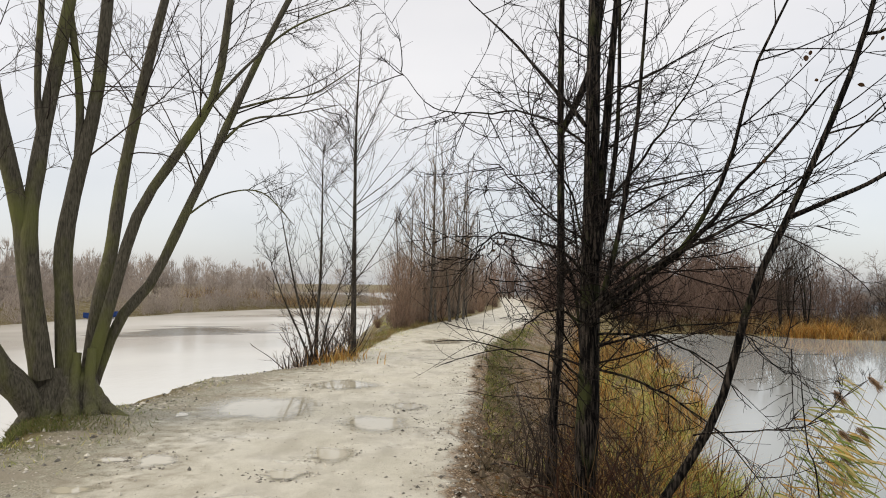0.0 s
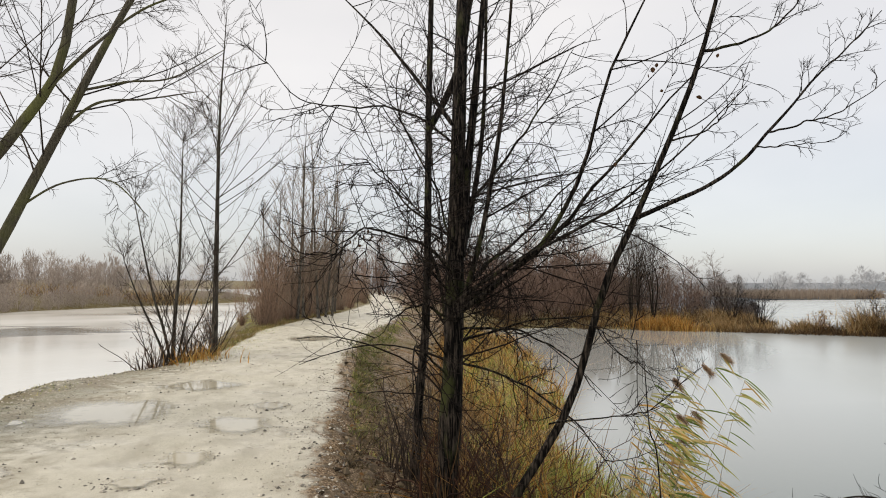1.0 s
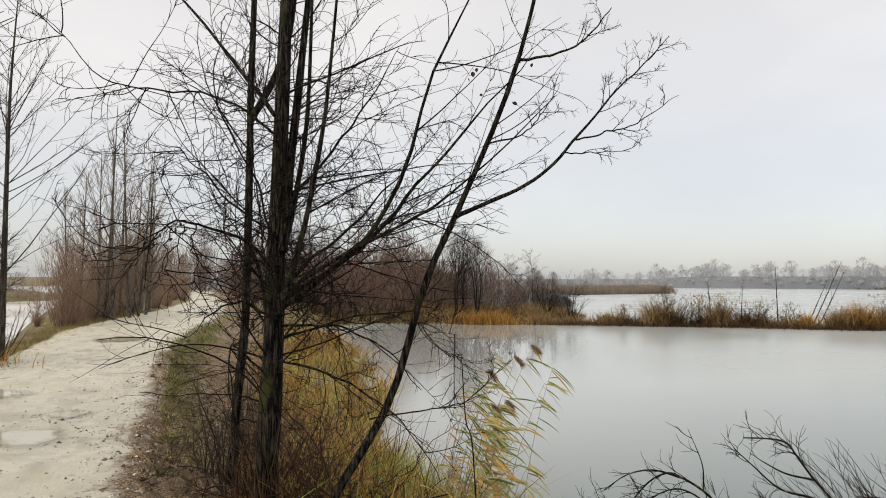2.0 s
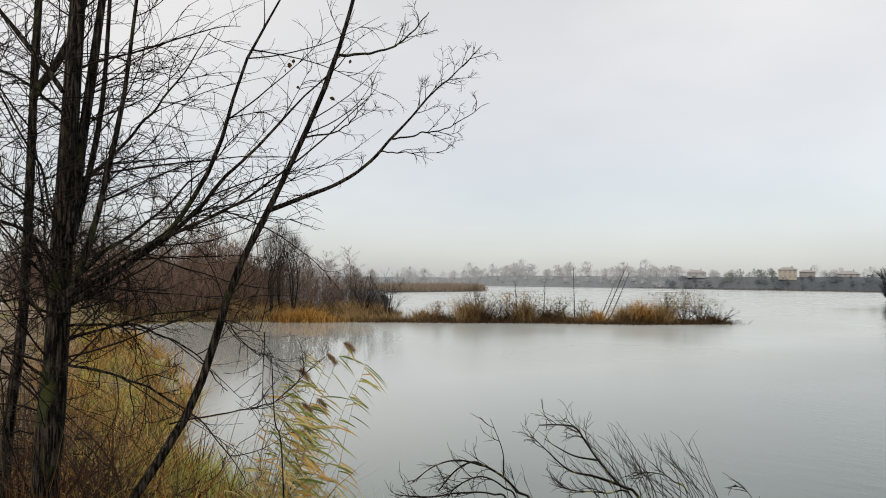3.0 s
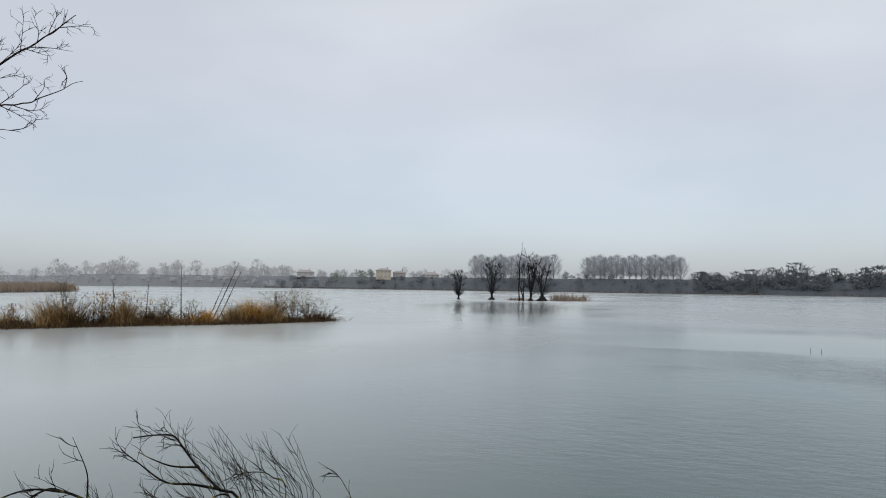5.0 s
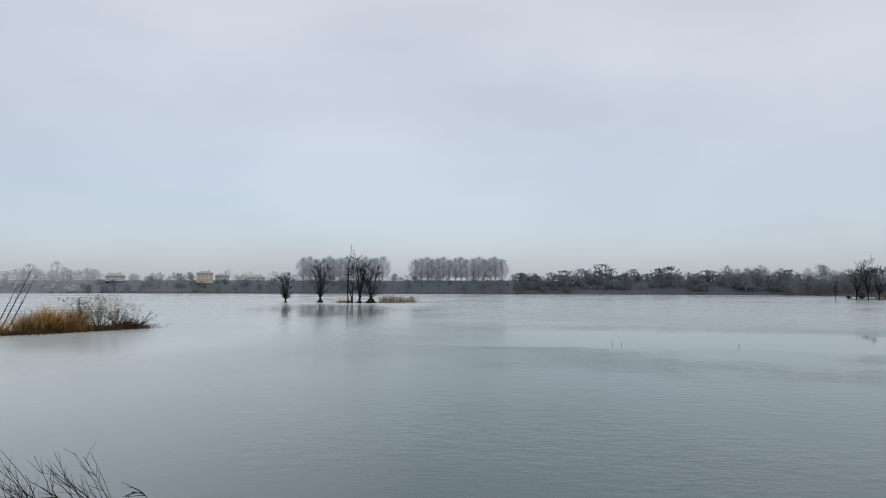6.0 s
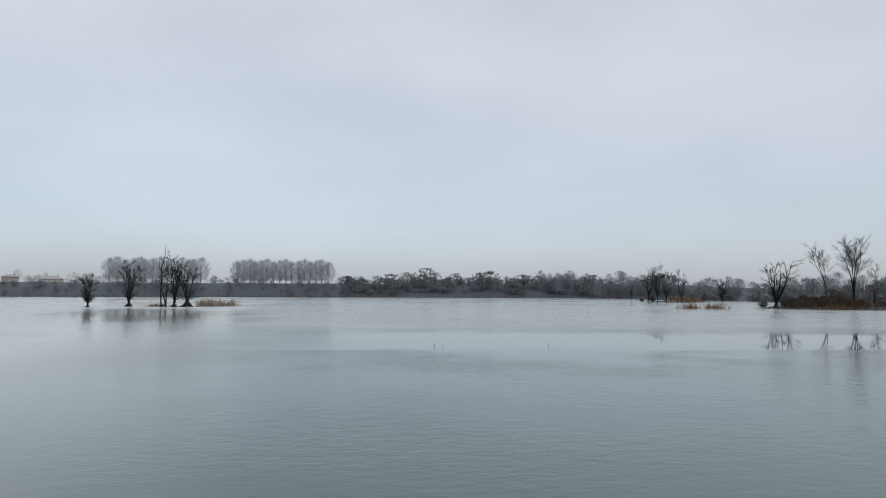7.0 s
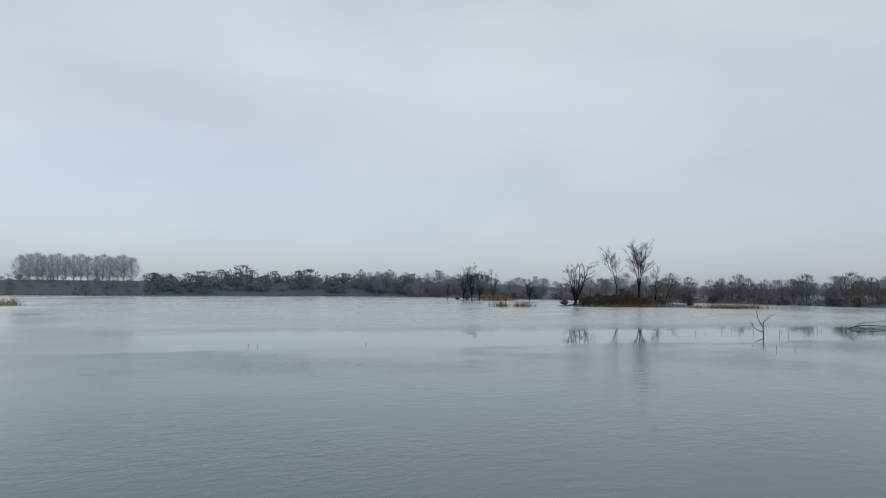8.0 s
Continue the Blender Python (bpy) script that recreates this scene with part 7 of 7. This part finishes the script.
# ---- drowned willows and islets in the lake ----
def lake_tree(seed, name, label, group, place, height, spread, stems, bark, twig, clear=0.3, base=0.0, twigs=7, girth=0.018, lean=(0.0, 0.0), thin=0.024, fork=0.16):
    """A bare tree out in the lake: a root mound, stems forking in a narrow V, rising branches and fine twigs."""
    rng = np.random.default_rng(seed)
    x, y, z = place
    out = []
    for j in range(stems):
        a = 6.28 * (j + rng.uniform(-0.3, 0.3)) / stems + seed
        s = spread * rng.uniform(0.55, 1.1) * (0.35 if stems == 1 else 1.0)
        dx, dy = s * math.cos(a) + lean[0], s * math.sin(a) + lean[1]
        top = height * rng.uniform(0.78, 0.98)
        bow = rng.normal(0, 0.03, 2) * height
        out.append(stem([(x, y, z - 0.3), (x + 0.10 * dx + bow[0] * 0.3, y + 0.10 * dy + bow[1] * 0.3, z + fork * height), (x + 0.55 * dx + bow[0], y + 0.55 * dy + bow[1], z + (0.43 + 0.57 * fork) * height), (x + dx, y + dy, z + top)], girth * height * rng.uniform(0.7, 1.1), 0.012, 0, 1.5, 14))
    root = build_tree(name, label, out, [
        dict(n=14, ratio=0.30, lo=clear, hi=0.97, angle=0.8, segs=5, sides=3, wiggle=0.08, up=0.05, least=0.5, min_r=thin, shrink=0.45, tip=0.5, girth=0.008),
        dict(n=twigs, ratio=0.5, lo=0.15, hi=1.0, angle=0.65, segs=2, sides=3, wiggle=0.12, up=0.07, least=0.4, min_r=thin * 0.75, tip=0.4)], bark, twig, seed, group=group, sides=7)
    if base:
        # a shaggy mound of roots and trapped litter round the foot
        n, rings = 14, 5
        a = np.arange(n) * 2 * np.pi / n
        verts = []
        for k in range(rings):
            u = k / (rings - 1)
            r = base * (1 - u) ** 1.3 * (1 + 0.22 * np.sin(3 * a + seed + 2 * k) + 0.12 * np.sin(7 * a + k)) + 0.06
            verts.append(np.stack([r * np.cos(a), r * np.sin(a), 0 * a - 0.15 + base * 1.35 * u], -1))
        idx = np.arange(n * rings).reshape(rings, n)
        nxt = np.roll(idx, -1, axis=1)
        mesh_object("root_mound", np.concatenate(verts), np.stack([idx[:-1], nxt[:-1], nxt[1:], idx[1:]], -1).reshape(-1, 4), MAT_BARK_LAKE, root, "dark shaggy mound of roots")
    return root


DROWNED = "dark bare willow on a root mound in the shallow lake"
for number, (wx, wy, wh, ws, wn, wc, wb) in enumerate([(123.0, 37.6, 5.9, 1.5, 6, 0.18, 0.7), (125.0, 31.7, 7.8, 1.5, 6, 0.22, 1.0), (122.0, 23.8, 8.6, 1.6, 5, 0.22, 0.9), (123.0, 21.9, 7.6, 2.3, 6, 0.25, 1.35), (121.6, 25.0, 7.2, 0.8, 2, 0.35, 0.5)]):
    lake_tree(1500 + number, "lake_willow", DROWNED, "drowned willows", (wx, wy, -1.2), wh, ws, wn, MAT_BARK_LAKE, MAT_TWIG_LAKE, wc, wb, 17, thin=0.021)
build_tree("dead_pole_tree", "tall thin crooked dead stem standing in the lake", [
    stem([(121.5, 25.7, -1.6), (121.5, 25.85, 1.2), (121.5, 25.7, 3.6), (121.5, 25.8, 5.4), (121.5, 25.4, 7.0), (121.5, 25.2, 9.4)], 0.13, 0.02, 0, 1.6, 20),
    stem([(121.5, 25.6, 4.4), (121.5, 26.1, 5.2), (121.5, 26.15, 6.1)], 0.05, 0.02, 0, 1, 20), stem([(121.5, 25.4, 6.2), (121.5, 25.9, 6.7), (121.5, 25.95, 7.3)], 0.04, 0.02, 0, 1, 20)],
           [dict(n=7, ratio=0.08, lo=0.25, angle=0.6, segs=3, sides=3, least=0.4, min_r=0.02)], MAT_BARK_LAKE, MAT_TWIG_DARK, 1502, group="drowned willows", sides=7)
lake_tree(1520, "lake_willow", "spreading dark willow with a dense crown on a small islet", "islet trees", (106.0, -77.4, -1.0), 8.2, 2.8, 6, MAT_BARK_LAKE, MAT_TWIG_LAKE, 0.32, 0.9, 20, 0.020, (-0.6, -0.3), thin=0.018)
lake_tree(1541, "islet_poplar", "tall bare tree with a fine spreading crown on a small islet", "islet trees", (100.8, -88.2, -0.8), 12.4, 2.0, 6, MAT_BARK_LAKE, MAT_TWIG_LAKE, 0.36, 0, 24, 0.0105, thin=0.014, fork=0.36)
lake_tree(1522, "islet_poplar", "tall pale leaning bare tree on a small islet", "islet trees", (104.0, -85.6, -0.8), 10.8, 1.1, 3, MAT_BARK_GREY, MAT_TWIG_GREY, 0.4, 0, 22, 0.0095, (1.0, 1.2), thin=0.015, fork=0.4)
lake_tree(1523, "islet_poplar", "thin dark tree on a small islet", "islet trees", (98.6, -90.0, -0.8), 7.4, 0.9, 2, MAT_BARK_LAKE, MAT_TWIG_BROWN, 0.4, 0, 8, 0.013)
lake_tree(1524, "islet_poplar", "leaning broken dark stem on a small islet", "islet trees", (98.2, -92.0, -0.8), 6.0, 0.5, 1, MAT_BARK_LAKE, MAT_TWIG_BROWN, 0.6, 0, 3, 0.018, (-1.0, -1.4))
for number, (wx, wy, wh, ws, wn) in enumerate([(169, -81, 4.4, 0.5, 1), (170.5, -86.5, 8.6, 1.5, 4), (170, -89, 9.4, 1.9, 5), (169, -91, 8.6, 1.4, 4), (171, -96.5, 9.4, 0.7, 2), (167, -106, 5.8, 1.5, 5)]):
    lake_tree(1526 + number, "islet_tree", "dark bare tree on a far low islet", "islet trees", (wx, wy, -0.95), wh, ws, wn, MAT_BARK_LAKE, MAT_TWIG_LAKE, 0.3, 0, 14, 0.013, thin=0.026)
for number, (bx, by, bh) in enumerate([(106, -75, 1.6), (104.5, -78, 2.0), (104.2, -79.3, 2.6), (103, -80.5, 3.4), (102.6, -82, 3.0), (102, -83, 3.2), (101.4, -84.5, 5.2), (101, -86, 3.2), (100.3, -87.2, 2.6), (99.5, -88.4, 2.2), (98, -91, 1.8), (95, -95, 1.5), (170, -87.5, 2.4), (169, -84, 1.3)]):
    root = empty("islet_brush", (bx, by, -0.95), "dark brushwood covering a small islet", "shrub", "islet brush")
    v, f = fuzz_tree(470 + number, bh * 0.62, "bush", 0.026, 420, 6)
    tagged(mesh_object("crown", v * [1.9, 1.9, 1], f, MAT_TWIG_ISLET, root), kind="stuff")

# snags and stakes in the open water
SNAGS = np.random.default_rng(88)
build_tree("snag", "dead forked snag standing in the lake", [
    stem([(31.8, -38.2, -1.5), (31.82, -38.2, -0.9), (31.78, -38.15, -0.35)], 0.035, 0.03, 0, 1.2, 10),
    stem([(31.8, -38.17, -0.7), (32.0, -37.95, -0.1), (32.05, -37.9, 0.3), (32.2, -37.85, 0.85)], 0.028, 0.009, 0, 1, 10),
    stem([(31.78, -38.15, -0.4), (31.55, -38.45, 0.0), (31.3, -38.7, 0.2)], 0.024, 0.009, 0, 1, 10),
    stem([(31.8, -38.2, -1.0), (32.05, -37.7, -0.75), (32.15, -37.5, -0.4)], 0.03, 0.01, 0, 1, 10),
], [dict(n=3, ratio=0.4, lo=0.4, angle=0.6, segs=4, sides=4, min_r=0.012, wiggle=0.12, least=0.3)], MAT_BARK_DARK, MAT_TWIG_DARK, 1599, "snag", "snags in the lake", 6)
for number, (sx, sy, sh) in enumerate([(34.2, -34.7, 0.5), (35.0, -36.4, 0.3), (35.4, -38.4, 0.6), (35.0, -38.9, 0.4), (33.6, -39.4, 0.45), (32.9, -37.2, 0.5), (31.5, -39.3, 0.7), (31.2, -39.8, 0.5), (33.5, -42.0, 0.45), (33.1, -45.2, 0.75), (33.0, -45.5, 0.4), (32.5, -46.9, 0.9), (32.9, -47.3, 0.5), (32.0, -46.6, 0.4), (33.6, -50.5, 0.6), (34.7, -6.0, 0.26), (34.5, -6.4, 0.16), (33.9, -11.8, 0.24), (23.8, -29.5, 0.35), (23.5, -30.4, 0.42)]):
    sh *= 0.55
    lean = SNAGS.normal(0, 0.2, 2) * sh
    build_tree("snag", "short dead stake with a few twigs standing in the lake", [stem([(sx, sy, -1.5), (sx + lean[0] * 0.3, sy + lean[1] * 0.3, -1.2 + sh * 0.4), (sx + lean[0], sy + lean[1], -1.2 + sh * 0.95)], 0.010 + 0.016 * sh, 0.006, 0, 1, 8)],
               [dict(n=2, ratio=0.3, lo=0.3, angle=0.7, segs=3, sides=3, min_r=0.009, wiggle=0.2)], MAT_BARK_DARK, MAT_TWIG_DARK, 1600 + number, "snag", "snags in the lake", 5)
build_tree("sunken_branch", "dark dead branch arching half sunken in the lake", [
    stem([(35.2, -51.2, -1.3), (34.9, -52.2, -1.0), (34.7, -53.5, -0.95), (34.0, -55.5, -1.1), (33.5, -57.0, -1.3)], 0.035, 0.02, 0, 1, 14),
    stem([(34.95, -52.0, -1.05), (35.1, -53.4, -0.75), (34.6, -56.0, -0.7), (34.0, -58.5, -0.9)], 0.025, 0.01, 0, 1, 14)],
    [dict(n=4, ratio=0.2, lo=0.2, angle=0.8, segs=4, sides=3, min_r=0.012, wiggle=0.15, least=0.4)], MAT_BARK_DARK, MAT_TWIG_DARK, 1640, "log", "snags in the lake", 6)


# ---- poplar rows and houses behind the dyke ----
def build_row():
    rng = np.random.default_rng(99)
    protos = []
    for k in range(3):
        h = (11.0, 11.6, 12.2)[k]
        root = empty("row_poplar", (0, 0, 0), "tall bare poplar in a row behind the dyke", "tree", "poplar rows")
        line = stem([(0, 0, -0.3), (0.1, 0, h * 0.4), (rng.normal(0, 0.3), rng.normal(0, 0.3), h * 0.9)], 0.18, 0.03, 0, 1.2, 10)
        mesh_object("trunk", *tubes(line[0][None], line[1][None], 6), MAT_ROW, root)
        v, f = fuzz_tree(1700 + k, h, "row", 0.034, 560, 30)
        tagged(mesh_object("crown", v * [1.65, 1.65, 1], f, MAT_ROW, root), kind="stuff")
        protos.append(root)
    spots = [(337, 38 - 42.5 * i / 15 + rng.normal(0, 0.4)) for i in range(16)] + [(330, 92 - 3.0 * i + rng.normal(0, 0.5)) for i in range(14)]
    for i, (x, y) in enumerate(spots):
        m = pose(x + rng.normal(0, 0.6), y, float(height_at(x, y)[0]), 0, 0, rng.uniform(0, 360))
        if i < 3:
            protos[i].matrix_basis = m
        else:
            copy_thing(protos[i % 3], m)


build_row()


def plaster(name, colour):
    m, nt, bsdf = material(name)
    n = mapped_noise(nt, 0.8)
    nt.links.new(ramp(nt, n, [(0.3, tuple(c * 0.85 for c in colour)), (0.7, colour)]), bsdf.inputs["Base Color"])
    bsdf.inputs["Roughness"].default_value = 0.9
    return m


# distance haze put into wall, roof and pane colours, which lie close together
MAT_YELLOW, MAT_WHITE, MAT_ROOF = plaster("ochre_plaster", (0.36, 0.335, 0.28)), plaster("white_plaster", (0.33, 0.345, 0.36)), plaster("clay_roof", (0.26, 0.25, 0.25))
MAT_PANE, MAT_BLUE, MAT_PLANK = plaster("haze_pale_panes", (0.27, 0.265, 0.25)), plaster("blue_hull_paint", (0.03, 0.09, 0.30)), plaster("weathered_planks", (0.12, 0.10, 0.085))


def box(bm, x0, y0, z0, x1, y1, z1):
    v = [bm.verts.new(p) for p in ((x0, y0, z0), (x1, y0, z0), (x1, y1, z0), (x0, y1, z0), (x0, y0, z1), (x1, y0, z1), (x1, y1, z1), (x0, y1, z1))]
    for q in ((3, 2, 1, 0), (4, 5, 6, 7), (0, 1, 5, 4), (1, 2, 6, 5), (2, 3, 7, 6), (3, 0, 4, 7)):
        bm.faces.new([v[i] for i in q])


def build_house(m, w, d, h, wall, label, storeys=2, bays=4):
    """A plain house: walls, a hipped roof with eaves, windows set in each storey of the long side."""
    root = empty("house", (0, 0, 0), label, "house", "houses behind the dyke")
    bm = bmesh.new()
    box(bm, -w / 2, -d / 2, 0, w / 2, d / 2, h)
    part("wall", bm, wall, root)
    bm = bmesh.new()
    e, r = 0.4, h + 0.16 * w
    low = [bm.verts.new(p) for p in ((-w / 2 - e, -d / 2 - e, h), (w / 2 + e, -d / 2 - e, h), (w / 2 + e, d / 2 + e, h), (-w / 2 - e, d / 2 + e, h))]
    a, b = bm.verts.new((-w / 4, 0, r)), bm.verts.new((w / 4, 0, r))
    for q in ((low[0], low[1], b, a), (low[1], low[2], b), (low[2], low[3], a, b), (low[3], low[0], a), (low[3], low[2], low[1], low[0])):
        bm.faces.new(q)
    roof = part("roof", bm, MAT_ROOF, root)
    bm = bmesh.new()
    box(bm, w / 5, -0.3, r - 0.9, w / 5 + 0.6, 0.3, r + 0.7)
    part("chimney", bm, wall, roof)
    for s in range(storeys):
        for k in range(bays):
            bm = bmesh.new()
            x, z = -w / 2 + w * (k + 0.5) / bays, (s + 0.35) * h / storeys
            box(bm, x - 0.5, -d / 2 - 0.04, z, x + 0.5, -d / 2 + 0.1, z + 1.3)
            part("window", bm, MAT_PANE, root)
    root.matrix_basis = m


def house_at(az, d, w, depth, h, wall, label, storeys, bays):
    x, y = polar(az, d)
    build_house(pose(x, y, float(height_at(x, y)[0]) - 0.6, 0, 0, -az), w, depth, h, wall, label, storeys, bays)


house_at(66.7, 352, 7.6, 7, 4.6, MAT_YELLOW, "ochre yellow two-storey house behind the dyke", 2, 4)
house_at(68.0, 362, 6.5, 6, 3.0, MAT_ROOF, "small dark house beside the ochre one", 1, 3)
house_at(60.3, 376, 9, 7, 2.6, MAT_WHITE, "low pale house behind the dyke", 1, 3)
house_at(70.6, 358, 9, 7, 2.0, MAT_WHITE, "low pale house behind the dyke", 1, 4)
house_at(108.9, 372, 8, 7, 4.0, MAT_WHITE, "pale house among distant trees", 1, 3)
house_at(104.4, 372, 8, 7, 4.0, MAT_WHITE, "pale house among distant trees", 1, 3)


# ---- shed and boat on the far bank of the river ----
def build_shed():
    root = empty("shed", (0, 0, 0), "low dark plank shed on the far river bank", "shed")
    bm = bmesh.new()
    box(bm, -2.2, -1.4, 0, 2.2, 1.4, 1.9)
    part("wall", bm, MAT_PLANK, root)
    bm = bmesh.new()
    box(bm, -2.6, -1.8, 1.95, 2.6, 1.8, 2.1)
    for v in bm.verts:
        v.co.z += 0.28 * (v.co.x / 2.6)
    part("roof", bm, MAT_ROOF, root)
    bm = bmesh.new()
    box(bm, -0.4, -1.46, 0.05, 0.45, -1.4, 1.75)
    part("door", bm, MAT_PANE, root)
    x, y = -41.0, 62.0
    root.matrix_basis = pose(x, y, float(height_at(x, y)[0]) - 0.1, 0, 0, 30)


def build_boat():
    root = empty("boat", (0, 0, 0), "small blue rowing boat drawn up at the far river bank", "boat")
    bm = bmesh.new()
    rings = []
    for i in range(9):
        u = -1 + i / 4
        w, keel = 0.68 * (1 - abs(u) ** 3) + 0.03, -0.12 + 0.25 * abs(u) ** 3
        rings.append([bm.verts.new((u * 1.9, s * w * k, z)) for s, k, z in ((-1, 1, 0.42 + 0.12 * u * u), (-1, 0.75, 0.1), (0, 0, keel), (1, 0.75, 0.1), (1, 1, 0.42 + 0.12 * u * u))])
    for a, b in zip(rings, rings[1:]):
        for j in range(4):
            bm.faces.new((a[j], b[j], b[j + 1], a[j + 1]))
    bmesh.ops.solidify(bm, geom=bm.faces[:], thickness=0.04)
    part("hull", bm, MAT_BLUE, root)
    for x in (-0.7, 0.5):
        bm = bmesh.new()
        box(bm, x, -0.55, 0.26, x + 0.22, 0.55, 0.3)
        part("thwart", bm, MAT_PLANK, root)
    root.matrix_basis = pose(-29.9, 60.2, -1.12, 0, 0, 70)


build_shed()
build_boat()
